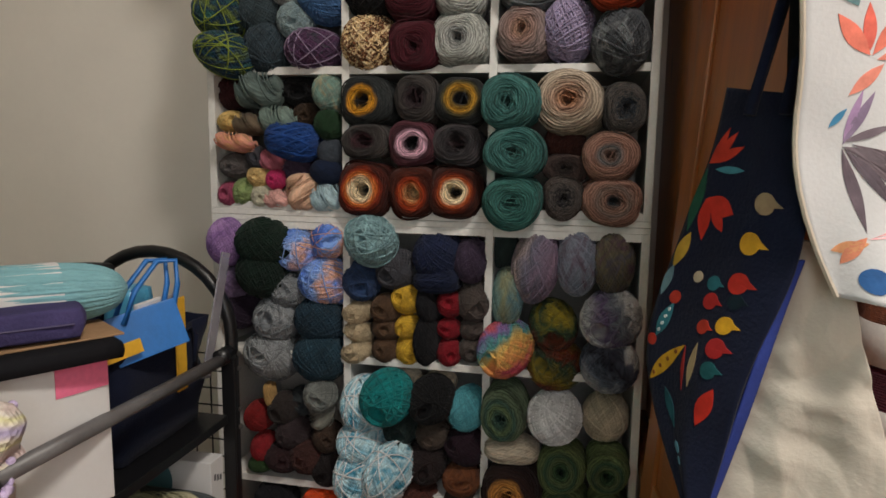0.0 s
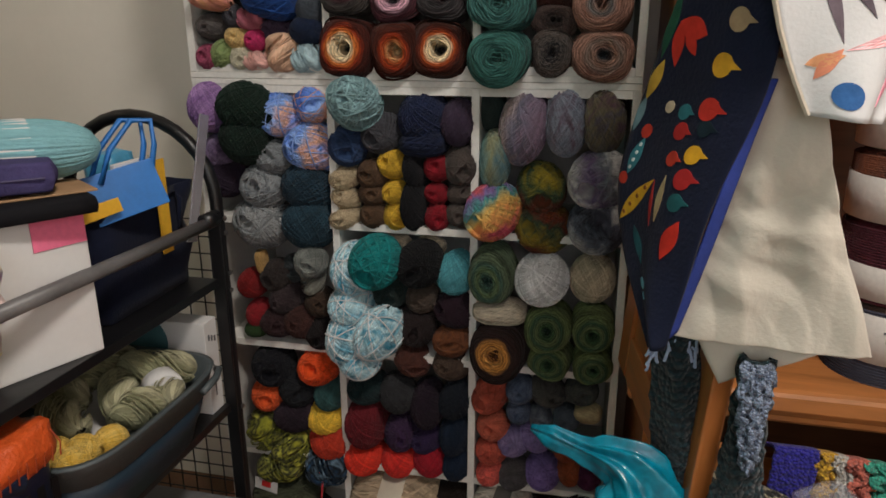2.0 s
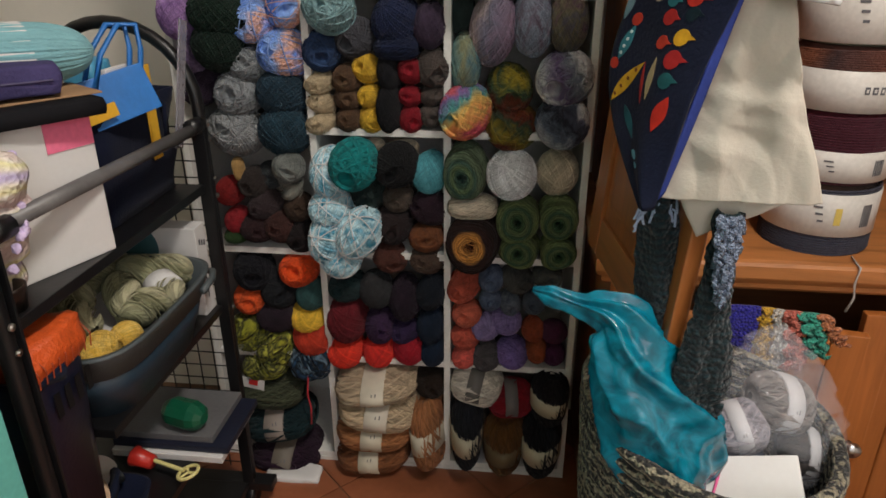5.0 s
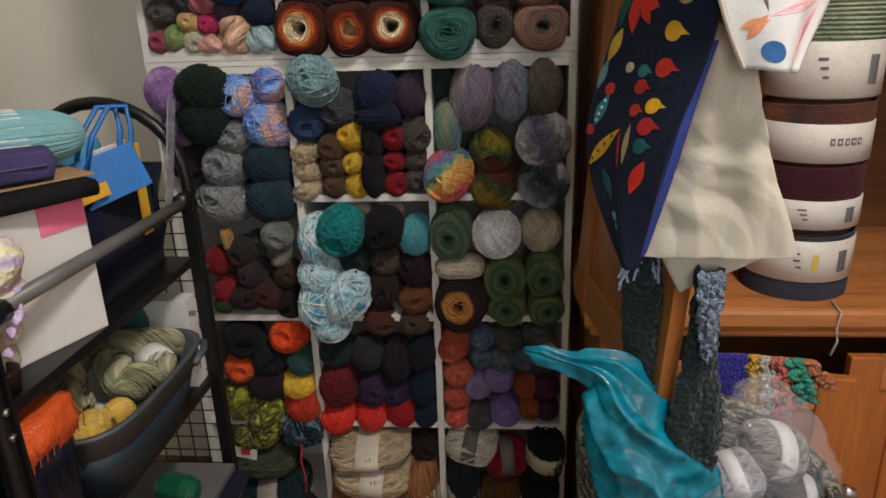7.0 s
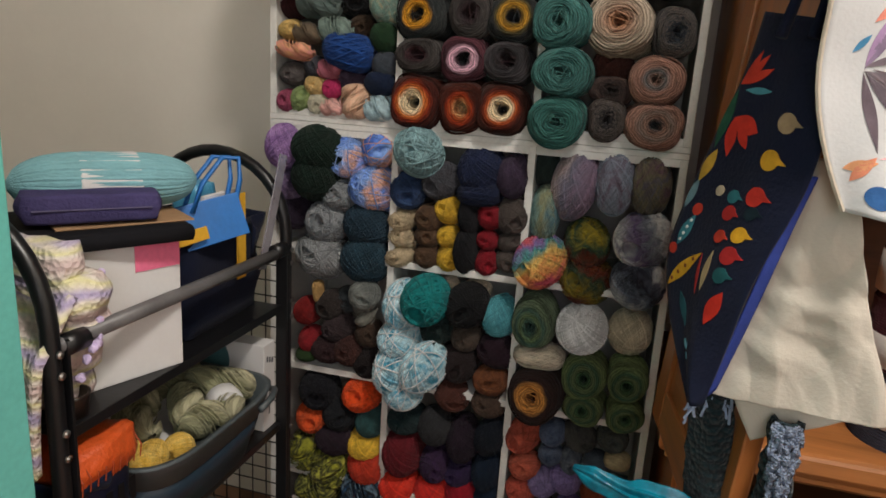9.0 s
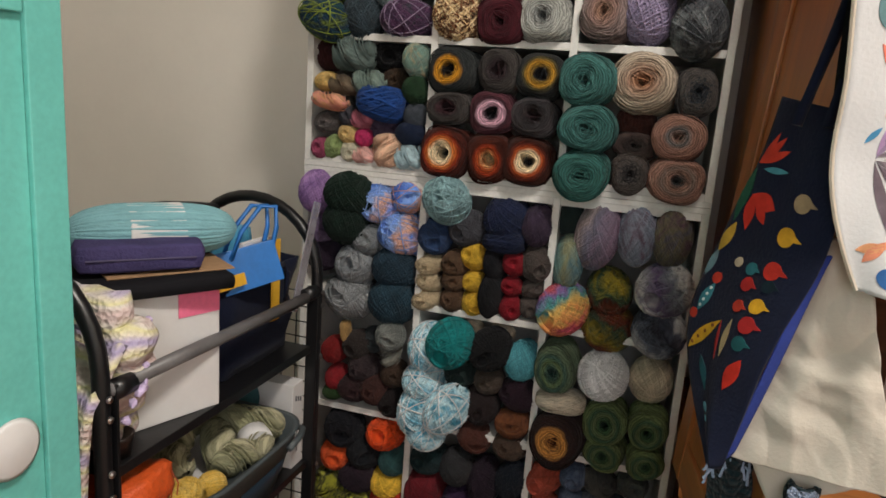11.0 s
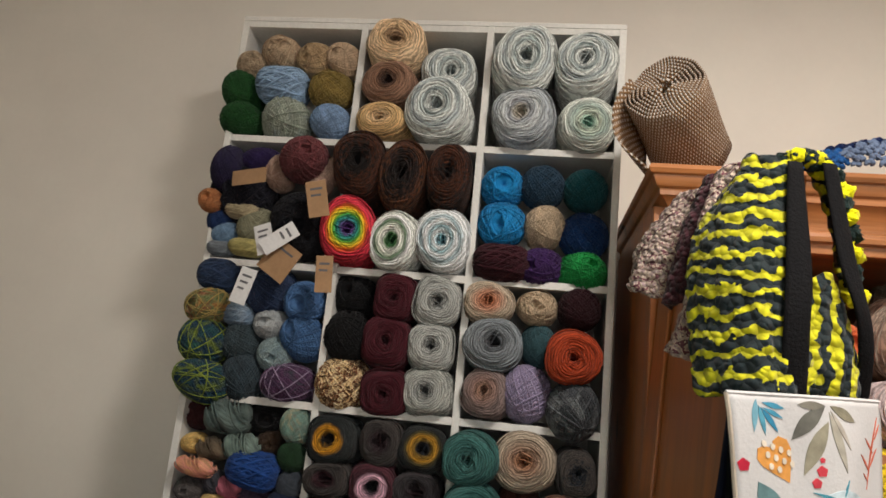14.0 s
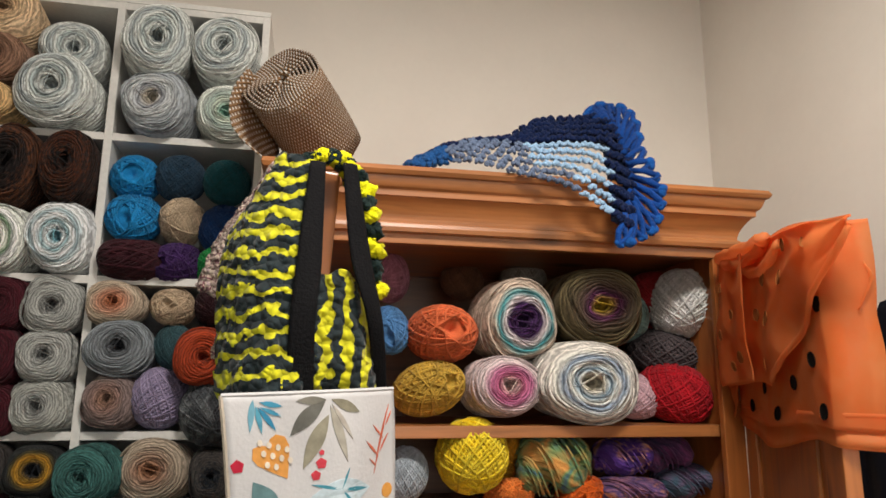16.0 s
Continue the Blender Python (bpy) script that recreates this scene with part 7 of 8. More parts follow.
cloth("cream_panel", nubbly(between([(0.99, -0.58, 1.913), (0.964, -0.6, 1.835), (0.95, -0.6, 1.745), (0.925, -0.585, 1.680)], [(1.0, -0.63, 1.913), (0.972, -0.63, 1.835), (0.962, -0.63, 1.745), (0.955, -0.62, 1.665)], 0.012, 0.003, 1.0, 2.0), 0.004), 14, 44, FLECK, 0.01, wrap)

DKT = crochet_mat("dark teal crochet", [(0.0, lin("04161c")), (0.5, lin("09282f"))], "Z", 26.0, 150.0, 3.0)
FRI = yarn_mat(["8a98b0"])
teal_scarf = thing("lace_scarf", "dark teal crochet scarf with a pale blue lace edge", "scarf")
cloth("hanging_half", nubbly(between([(0.924, -0.61, 1.06), (0.93, -0.61, 0.93), (0.945, -0.61, 0.80)], [(0.966, -0.625, 1.06), (0.982, -0.625, 0.91), (0.995, -0.62, 0.80)], 0.012, 0.005, 1.0, 3.0), 0.004), 18, 44, DKT, 0.008, teal_scarf)
cloth("hanging_half", nubbly(between([(1.008, -0.675, 1.02), (1.0, -0.68, 0.9), (0.985, -0.685, 0.80), (1.002, -0.68, 0.735)], [(1.036, -0.67, 1.02), (1.036, -0.675, 0.9), (1.052, -0.68, 0.80), (1.044, -0.67, 0.735)], 0.016, 0.006, 1.4, 5.0), 0.005), 26, 56, DKT, 0.008, teal_scarf)
for k in range(9):
    u = k / 8
    p = Vector((1.0 + 0.045 * u, -0.69, 0.745 + 0.006 * math.sin(5 * k)))
    part("scallop", crinkle(soft_box(-0.007, 0.007, -0.005, 0.005, -0.012, 0.008, 3, 0.7, 0, 1, Matrix.Translation(p)), 0.003, 120), DKT, teal_scarf, smooth=True)
cloth("lace_edge", nubbly(between([(1.006, -0.695, 1.02), (1.004, -0.7, 0.97), (1.012, -0.7, 0.912)], [(1.034, -0.69, 1.02), (1.03, -0.697, 0.97), (1.024, -0.697, 0.906)], 0.006, 0.006, 2.6, 5.0), 0.008, 170), 22, 44, crochet_mat("pale blue lace", [(0.0, lin("8090ac")), (0.3, lin("92a2bc"))], "DIAGONAL", 60.0, 330.0, 6.0), 0.003, teal_scarf, "pale blue lace edge")
for k in range(16):
    a = 2 * math.pi * k * 0.38
    p = Vector((0.944 + 0.02 * math.sin(k * 2.4), -0.63, 1.03 - 0.0022 * k))
    part("lace_tip", tube([p, p + Vector((0.012 * math.cos(a), -0.004, -0.012 + 0.01 * math.sin(a))), p + Vector((0.016 * math.cos(a), -0.003, -0.024))], 0.0018, 5), FRI, teal_scarf)

# orange scarf on the right door
SHEER, sn, sl, sb = shader("sheer orange")
stc = sn.new("ShaderNodeTexCoord")
sno = node(sn, "ShaderNodeTexNoise", Scale=14.0, Detail=4.0)
sl.new(stc.outputs["Object"], sno.inputs["Vector"])
srp = ramp(sn, [(0.3, lin("ff8c44")), (0.7, lin("ffa868"))])
sl.new(sno.outputs["Fac"], srp.inputs[0])
sl.new(srp.outputs[0], sb.inputs["Base Color"])
sb.inputs["Roughness"].default_value = 0.6
sb.inputs["Alpha"].default_value = 0.6
str_ = sn.new("ShaderNodeBsdfTranslucent")
sl.new(srp.outputs[0], str_.inputs["Color"])
smx = sn.new("ShaderNodeMixShader")
smx.inputs[0].default_value = 0.45
sl.new(sb.outputs[0], smx.inputs[1])
sl.new(str_.outputs[0], smx.inputs[2])
sl.new(smx.outputs[0], sn["Material Output"].inputs["Surface"])
sb.inputs["Subsurface Weight"].default_value = 0.0
osc = thing("orange_scarf", "sheer orange scarf with dark dots over the door", "scarf")
D0, DD = Vector((HX1 - 0.003, HF - 0.02, 0)), Vector((-math.cos(radians(71)), -math.sin(radians(71)), 0))
DN = Vector((-DD.y, DD.x, 0))
DN = DN if DN.x < 0 else -DN


def drape(s0, s1, top, foot, off, seed, waves=17.0, deep=0.014):
    """A fall over the door; top and foot give heights along it, off its distance from the door."""
    def fn(u, v):
        s = s0 + (s1 - s0) * u
        a, b = top(u), foot(u)
        f = deep * (math.sin(waves * u + 3.0 * v + seed) + 0.6 * math.sin(waves * 1.9 * u - 2.2 * v + 2 * seed)) * (0.25 + 0.75 * v)
        f += 0.9 * deep * (1 - 2 * abs(noise.noise(Vector((5 * u + v, 3 * v - 2 * u, seed)))))
        return D0 + DD * (s + 0.006 * math.sin(8 * v + seed)) + DN * (off(u, v) + f) + Vector((0, 0, a + (b - a) * v + 0.006 * math.sin(9 * u + seed) * v))
    return fn


def wrapped(u, near):
    """Off the door's face, bending round its free end."""
    return near - 0.06 * max(0.0, (u - 0.94) / 0.06)


under = drape(0.01, 0.472, lambda u: 1.9 - 0.03 * u, lambda u: 1.583 + 0.006 * u, lambda u, v: wrapped(u, 0.008), 1.0, 9.0, 0.003)
cloth("inner_fall", under, 50, 50, SHEER, 0.0012, osc)
cloth("hem", drape(0.01, 0.474, lambda u: 1.61, lambda u: 1.567 - 0.016 * math.sin(math.pi * min(1.0, 1.25 * u)), lambda u, v: wrapped(u, 0.005), 1.4, 9.0, 0.003), 40, 8, SHEER, 0.0012, osc, "single sheer hem")


def swag_foot(u):
    return 1.648 + 0.006 * math.sin(9 * u) if u < 0.5 else 1.651 + 0.195 * ((u - 0.5) / 0.5) ** 1.1


over = drape(0.02, 0.53, lambda u: 1.905 - 0.04 * u, swag_foot, lambda u, v: 0.02 + 0.01 * math.sin(math.pi * v) - 0.03 * max(0.0, u - 0.85) / 0.15, 4.2, 13.0, 0.006)
cloth("swag", over, 80, 60, SHEER, 0.0012, osc)
cloth("front_panel", lambda u, v: over(0.02 + 0.36 * u, 0.04 + 0.95 * v) + DN * (0.009 + 0.004 * math.sin(7 * u + 2 * v) + 0.006 * u), 30, 50, SHEER, 0.0012, osc)
cloth("tail", drape(0.01, 0.06, lambda u: 1.7, lambda u: 1.582 + 0.1 * u, lambda u, v: 0.03 - 0.012 * v, 2.2, 3.0, 0.005), 12, 24, SHEER, 0.0012, osc)
part("rolled_edge", crinkle(tube([tuple(over(k / 24, 0.999)) for k in range(12, 25)], 0.0045, 8), 0.002, 60), SHEER, osc, smooth=True)
for k, (a, b, c) in enumerate(((0.08, 0.6, 0.011), (0.12, 0.55, 0.01), (0.28, 0.7, 0.008))):
    part("gathered_fold", crinkle(tube([tuple(over(a + (b - a) * q / 14, 0.02 + 0.05 * k + 0.22 * k * (q / 14) * (1 - q / 14)) + DN * (0.014 - 0.004 * k)) for q in range(15)], c, 12), 0.006, 38, k), SHEER, osc, smooth=True)
cloth("outer_fall", drape(0.05, 0.47, lambda u: 1.9 - 0.04 * u, lambda u: 1.80 - 0.05 * u, lambda u, v: -0.04, 3.0, 13.0, 0.01), 30, 20, SHEER, 0.0012, osc)
cloth("crown", lambda u, v: D0 + DD * 0.47 * u + DN * (0.034 - 0.078 * v) + Vector((0, 0, 1.903 - 0.038 * u + 0.01 * math.sin(math.pi * v) + 0.006 * math.sin(9 * u + 3 * v))), 40, 10, SHEER, 0.0012, osc)
for u, v in ((0.36, 0.79), (0.66, 0.79), (0.84, 0.68), (0.5, 0.93), (0.88, 0.93), (0.16, 0.92), (0.92, 0.4), (0.74, 0.5)):
    decal(osc, under, u, v, disc(16), 0.0115, "140e0c", name="printed_dot", lift=-0.0022)
for u, v in ((0.14, 0.28), (0.26, 0.5), (0.12, 0.62), (0.3, 0.8), (0.4, 0.52), (0.52, 0.3), (0.56, 0.62), (0.68, 0.42), (0.72, 0.14), (0.86, 0.3), (0.48, 0.86), (0.2, 0.86)):
    decal(osc, over, u, v, disc(16), 0.0105, "9a5a2c", name="printed_dot", lift=-0.0022 if u > 0.38 else -0.019)

# ---- on top of the hutch ----
HONEY, hn, hl, hb = shader("honeycomb kraft paper")
htc = hn.new("ShaderNodeTexCoord")
hw = [node(hn, "ShaderNodeTexWave", Scale=34.0, Distortion=0.6) for _ in range(2)]
hm = [hn.new("ShaderNodeMapping") for _ in range(2)]
for k in range(2):
    hm[k].inputs["Rotation"].default_value = (0, 0, radians(32 if k else -32))
    hl.new(htc.outputs["UV"], hm[k].inputs["Vector"])
    hl.new(hm[k].outputs[0], hw[k].inputs["Vector"])
hmin = hn.new("ShaderNodeMath")
hmin.operation = "MAXIMUM"
hl.new(hw[0].outputs["Fac"], hmin.inputs[0])
hl.new(hw[1].outputs["Fac"], hmin.inputs[1])
# kraft brown, with highlights on the cells painted in as pale grey diamonds
hr = ramp(hn, [(0.3, lin("cfc8c0")), (0.62, lin("80603e"))])
hl.new(hmin.outputs[0], hr.inputs[0])
hl.new(hr.outputs[0], hb.inputs["Base Color"])
hbp = node(hn, "ShaderNodeBump", Strength=0.8, Distance=0.004)
hl.new(hmin.outputs[0], hbp.inputs["Height"])
hl.new(hbp.outputs[0], hb.inputs["Normal"])
hb.inputs["Roughness"].default_value = 0.7
roll = thing("honeycomb_paper_roll", "roll of brown honeycomb packing paper on the pine hutch", "paper roll")
axis = Vector((0.42, 0.80, -0.33)).normalized()
end = Vector((0.968, -0.25, 2.2))
M = Matrix.Translation(end) @ axis.to_track_quat("Z", "Y").to_matrix().to_4x4()


def sleeve(name, turns, r0, r1, length, flare, parent):
    """A spiral sheet wound round z, with its own UVs in metres."""
    n = int(48 * turns)
    bm = bmesh.new()
    uvl = bm.loops.layers.uv.new("uv")
    rows = []
    for i in range(n + 1):
        t = i / n
        a = 2 * math.pi * turns * t
        r = r0 + (r1 - r0) * t
        col = []
        for j in range(7):
            h = j / 6
            rr = r + flare * h + 0.0012 * math.sin(9 * a + j)
            col.append((bm.verts.new(M @ Vector((rr * math.cos(a), rr * math.sin(a), length * h + 0.004 * math.sin(3 * a)))), (r * a, length * h)))
        rows.append(col)
    for a, b in zip(rows, rows[1:]):
        for j in range(6):
            f = bm.faces.new((a[j][0], b[j][0], b[j + 1][0], a[j + 1][0]))
            for lp, src in zip(f.loops, (a[j], b[j], b[j + 1], a[j + 1])):
                lp[uvl].uv = src[1]
    ob = part(name, bm, HONEY, parent, smooth=True)
    sol = ob.modifiers.new("thickness", "SOLIDIFY")
    sol.thickness = 0.0035
    return ob


sleeve("wound_paper", 8, 0.014, 0.077, 0.2, 0.004, roll)
bm = bmesh.new()
uvl = bm.loops.layers.uv.new("uv")
ring0 = [(0.905, -0.245, 2.215), (0.878, -0.24, 2.165), (0.885, -0.23, 2.1), (0.94, -0.22, 2.052)]
g = [[(bm.verts.new(through_points(ring0, u) + axis * 0.17 * v + Vector((0.01 * v, 0, 0.03 * v))), (0.18 * u, 0.17 * v)) for v in [k / 8 for k in range(9)]] for u in [k / 8 for k in range(9)]]
for i in range(8):
    for j in range(8):
        f = bm.faces.new((g[i][j][0], g[i + 1][j][0], g[i + 1][j + 1][0], g[i][j + 1][0]))
        for lp, src in zip(f.loops, (g[i][j], g[i + 1][j], g[i + 1][j + 1], g[i][j + 1])):
            lp[uvl].uv = src[1]
fl = part("loose_flap", bm, HONEY, roll, smooth=True)
fl.modifiers.new("thickness", "SOLIDIFY").thickness = 0.003

BLUES = crochet_mat("dark blue crochet", [(0.0, lin("0a1838")), (0.45, lin("10284e"))], "X", 7.0, 60.0, 4.0)
shawl = thing("crochet_shawl", "blue and pale blue crochet shawl lying on the pine hutch", "shawl")
S_TOP = [(1.215, -0.14, 2.06), (1.3, -0.15, 2.128), (1.426, -0.15, 2.155), (1.516, -0.14, 2.21), (1.625, -0.13, 2.232), (1.675, -0.17, 2.215)]
S_LOW = [(1.225, -0.2, 2.054), (1.33, -0.25, 2.06), (1.43, -0.29, 2.03), (1.52, -0.305, 1.995), (1.585, -0.31, 1.955), (1.62, -0.31, 1.925)]


def spread(u, w):
    a, b = through_points(S_TOP, u), through_points(S_LOW, u)
    p = a.lerp(b, w)
    return p + Vector((0.0, -0.025 * math.sin(math.pi * w), 0.012 * math.sin(math.pi * w) + 0.004 * math.sin(15 * u + 6 * w)))


def puffs(name, places, colour, label):
    """Clusters of treble stitches: plump lobes side by side with gaps between them."""
    bm = bmesh.new()
    for k, (p, r) in enumerate(places):
        m = Matrix.Translation(p) @ pose(0, 0, 0, 31 * k, 47 * k, 23 * k) @ Matrix.Diagonal((r, r * 0.8, r * 1.05, 1))
        bmesh.ops.create_icosphere(bm, subdivisions=2, radius=1.0, matrix=m)
    return part(name, crinkle(bm, 0.0022, 130), yarn_mat([colour]), shawl, label, True)


cells = {}
for i in range(27):
    for j in range(11):
        u, w = (i + 0.5 * (j % 2)) / 27, (j + 0.3) / 10.6
        c = "tip" if u < 0.16 and w > 0.2 else "dark"
        if w > 0.5 - 0.1 * u and 0.14 < u < 0.8:
            c = "slate" if u < 0.42 or (w > 0.86 and u < 0.6) else "pale"
        p = spread(min(u, 0.999), min(w, 0.999)) + noise.noise_vector(Vector((9 * i, 7 * j, 3))) * 0.004
        for a in (-1, 0, 1):
            cells.setdefault(c, []).append((p + Vector((0.0048 * a, -0.003, 0.003 - 0.003 * abs(a))), 0.0056 if c in ("pale", "slate") else 0.0064))
for c, colour, label in (("dark", "081a40", "dark blue crochet clusters"), ("slate", "5a6880", "slate grey crochet clusters"), ("pale", "8fb0d0", "pale blue crochet clusters"), ("tip", "1c4a80", "mid blue crochet clusters")):
    puffs("cluster_band", cells[c], colour, label)
cloth("ground_mesh", lambda u, v: spread(0.02 + 0.96 * u, 0.46 * v) + Vector((0, 0.008, -0.004)), 40, 14, BLUES, 0.005, shawl)
cloth("ground_mesh", lambda u, v: spread(0.8 + 0.2 * u, 0.4 + 0.6 * v) + Vector((0, 0.008, -0.002)), 16, 20, BLUES, 0.005, shawl)
RIM = [(1.625, -0.13, 2.235), (1.655, -0.13, 2.255), (1.692, -0.19, 2.215), (1.68, -0.25, 2.11), (1.692, -0.29, 2.02), (1.665, -0.3, 1.94), (1.6, -0.305, 1.91)]
for k in range(19):
    q = through_points(RIM, k / 18)
    c = spread(0.965, min(0.95, 0.05 + 0.9 * k / 18))
    d = (q - c).normalized()
    side = d.cross(Vector((0, 1, 0))).normalized() * 0.008
    part("edge_loop", crinkle(tube([c + side, c.lerp(q, 0.6) + side * 1.3, q + side * 0.7, q + d * 0.008, q - side * 0.7, c.lerp(q, 0.6) - side * 1.3, c - side], 0.0062, 8), 0.003, 90), yarn_mat(["0c3a7e"]), shawl, "royal blue looped edge", True)
    puffs("bobble", [(q + d * 0.006 + side * 0.5 * a, 0.0085 + 0.002 * math.sin(2.7 * k)) for a in (-1, 0, 1)], "104a90", "royal blue edge bobble")

# ---- big cakes inside the hutch ----
LABEL = plain("printed label", (0.56, 0.54, 0.5, 1), 0.5, 0.05)


def drum(x, y, z0, z1, r, cols, lab, lo=0.3, hi=0.84):
    """A drum of yarn standing on end, with a paper label round it."""
    t = thing("yarn_drum", lab, "yarn", (x, y, z0), group="yarn in the pine hutch")
    h = z1 - z0
    bm = lathe([(0.02, 0.0), (r * 0.86, 0.0), (r * 0.97, 0.012), (r, h * 0.3), (r, h * 0.7), (r * 0.97, h - 0.012), (r * 0.86, h), (0.02, h)], 40)
    part("wound_core", bm, yarn_mat(cols.split()), t, smooth=True)
    s = np.arange(26 * 40) / 40
    th = 2 * np.pi * s
    p = np.stack([r * 1.0 * np.cos(th), r * 1.0 * np.sin(th), 0.006 + (h - 0.012) * s / 26 + 0.0025 * np.sin(th * 0.97 + 1)], -1)
    ob = new("outer_strand", np_mesh("outer_strand", *np_tube(p, 0.0028)))
    ob.data.materials.append(yarn_mat(cols.split()))
    ob.parent = t
    lbl = part("paper_label", lathe([(r + 0.001, h * lo), (r + 0.0045, h * (lo + 0.01)), (r + 0.0045, h * (hi - 0.01)), (r + 0.001, h * hi)], 40), LABEL, t, "white printed paper label", True)
    return t, lbl, r + 0.0055, h


def printed(lbl, r, h, a, w, z, t, mat, depth=0.0006):
    bm = bmesh.new()
    n = 6
    rows = [[bm.verts.new((rr * math.cos(radians(a) + w / r * (k / n - 0.5)), rr * math.sin(radians(a) + w / r * (k / n - 0.5)), zz)) for k in range(n + 1)] for rr, zz in ((r, z - t), (r, z + t), (r - depth, z + t), (r - depth, z - t))]
    for i in range(4):
        A, B = rows[i], rows[(i + 1) % 4]
        for k in range(n):
            bm.faces.new((A[k], A[k + 1], B[k + 1], B[k]))
    return part("printed_bar", bm, mat, lbl)


CX, CY = 1.372, -0.09
for z0, z1, lo, hi, cols, lab in ((0.757, 0.898, 0.32, 0.92, "3a3c48 2c2c36 7a5a34", "slate and ochre drum of yarn with a white label"), (0.9, 1.034, 0.07, 0.5, "4a1a24 6a2830 3c1a24", "wine red drum of yarn with a torn white label"),
                                  (1.036, 1.15, 0.02, 0.66, "6a3a28 3a2c2c 8a5030", "brown and orange drum of yarn with a white label"), (1.152, 1.36, 0.02, 0.5, "5c7460 8a8f78 4c6254", "sage green drum of yarn with a white label")):
    t, lbl, r, h = drum(CX, CY, z0, z1, 0.1, cols, lab, lo, hi)
    c, d = h * (lo + hi) / 2, h * (hi - lo)
    if z0 == 1.036:
        for k, w in enumerate((0.008, 0.009, 0.008, 0.011, 0.009)):
            printed(lbl, r, h, -93 + 7.2 * k, w, c + d * 0.06, d * 0.09, INK)
            printed(lbl, r + 0.0006, h, -93 + 7.2 * k, w * 0.45, c + d * 0.06, d * 0.04, LABEL)
    else:
        for k in range(5):
            printed(lbl, r, h, -66 + 2.6 * k, 0.0022 + 0.0012 * (k % 2), c, d * 0.26, INK)
        for k in range(3):
            printed(lbl, r, h, -112 + 2 * k, 0.016 - 0.003 * k, c + d * (0.2 - 0.16 * k), d * 0.025, INK)
    if z0 == 0.757:
        printed(lbl, r, h, -92, 0.012, c, d * 0.2, plain("yellow print", (0.6, 0.45, 0.1, 1), 0.6))
tagged(obj("yarn_tail", tube([(1.405, -0.205, 0.77), (1.408, -0.242, 0.762), (1.404, -0.244, 0.73), (1.41, -0.242, 0.70), (1.402, -0.24, 0.67)], 0.0022, 6), yarn_mat(["a8a4a0"]), True), "grey yarn tail hanging over the waist moulding", "yarn")

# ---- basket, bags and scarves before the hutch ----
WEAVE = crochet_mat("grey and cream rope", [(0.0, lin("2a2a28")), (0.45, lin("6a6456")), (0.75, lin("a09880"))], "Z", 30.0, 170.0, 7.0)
bk = thing("rope_basket", "round grey and cream rope basket holding bags", "basket")
bcx, bcy = 1.075, -0.56
for k in range(34):
    h = k / 33
    r = 0.135 + 0.048 * h ** 0.7
    zz = 0.012 + 0.645 * h
    ring = [(bcx + (r + 0.0015 * math.sin(9 * a + k)) * math.cos(a), bcy + (1.17 * r + 0.0015 * math.sin(7 * a + k)) * math.sin(a), zz - 0.02 * h * math.cos(a)) for a in [2 * math.pi * i / 40 for i in range(41)]]
    part("rope_coil", tube(ring, 0.0115, 8), WEAVE, bk, smooth=True)
part("basket_base", lathe([(0.0, 0.003), (0.13, 0.003), (0.13, 0.02), (0.0, 0.02)], 40, m=Matrix.Translation((bcx, bcy, 0))), WEAVE, bk)
tagged(obj("stuffed_bag", soft_box(bcx - 0.125, bcx + 0.125, bcy - 0.145, bcy + 0.145, 0.021, 0.6, 8, 0.5, 0.01, 14), plain("slate cloth", (0.16, 0.2, 0.28, 1), 0.9, 0.2), True), "stuffed slate blue cloth bag deep in a rope basket", "bag")

TEALP, tn, tl, tb = shader("teal plastic film")
ttc = tn.new("ShaderNodeTexCoord")
tno = node(tn, "ShaderNodeTexNoise", Scale=20.0, Detail=4.0, Distortion=2.5)
tl.new(ttc.outputs["Object"], tno.inputs["Vector"])
trp = ramp(tn, [(0.3, (0.0, 0.075, 0.12, 1)), (0.65, (0.001, 0.19, 0.29, 1))])
tl.new(tno.outputs["Fac"], trp.inputs[0])
tl.new(trp.outputs[0], tb.inputs["Base Color"])
tb.inputs["Roughness"].default_value = 0.24
tb.inputs["Specular IOR Level"].default_value = 0.4
tb.inputs["Coat Weight"].default_value = 0.15
tb.inputs["Coat Roughness"].default_value = 0.12
tbp = node(tn, "ShaderNodeBump", Strength=0.1, Distance=0.012)
tl.new(tno.outputs["Fac"], tbp.inputs["Height"])
tl.new(tbp.outputs[0], tb.inputs["Normal"])


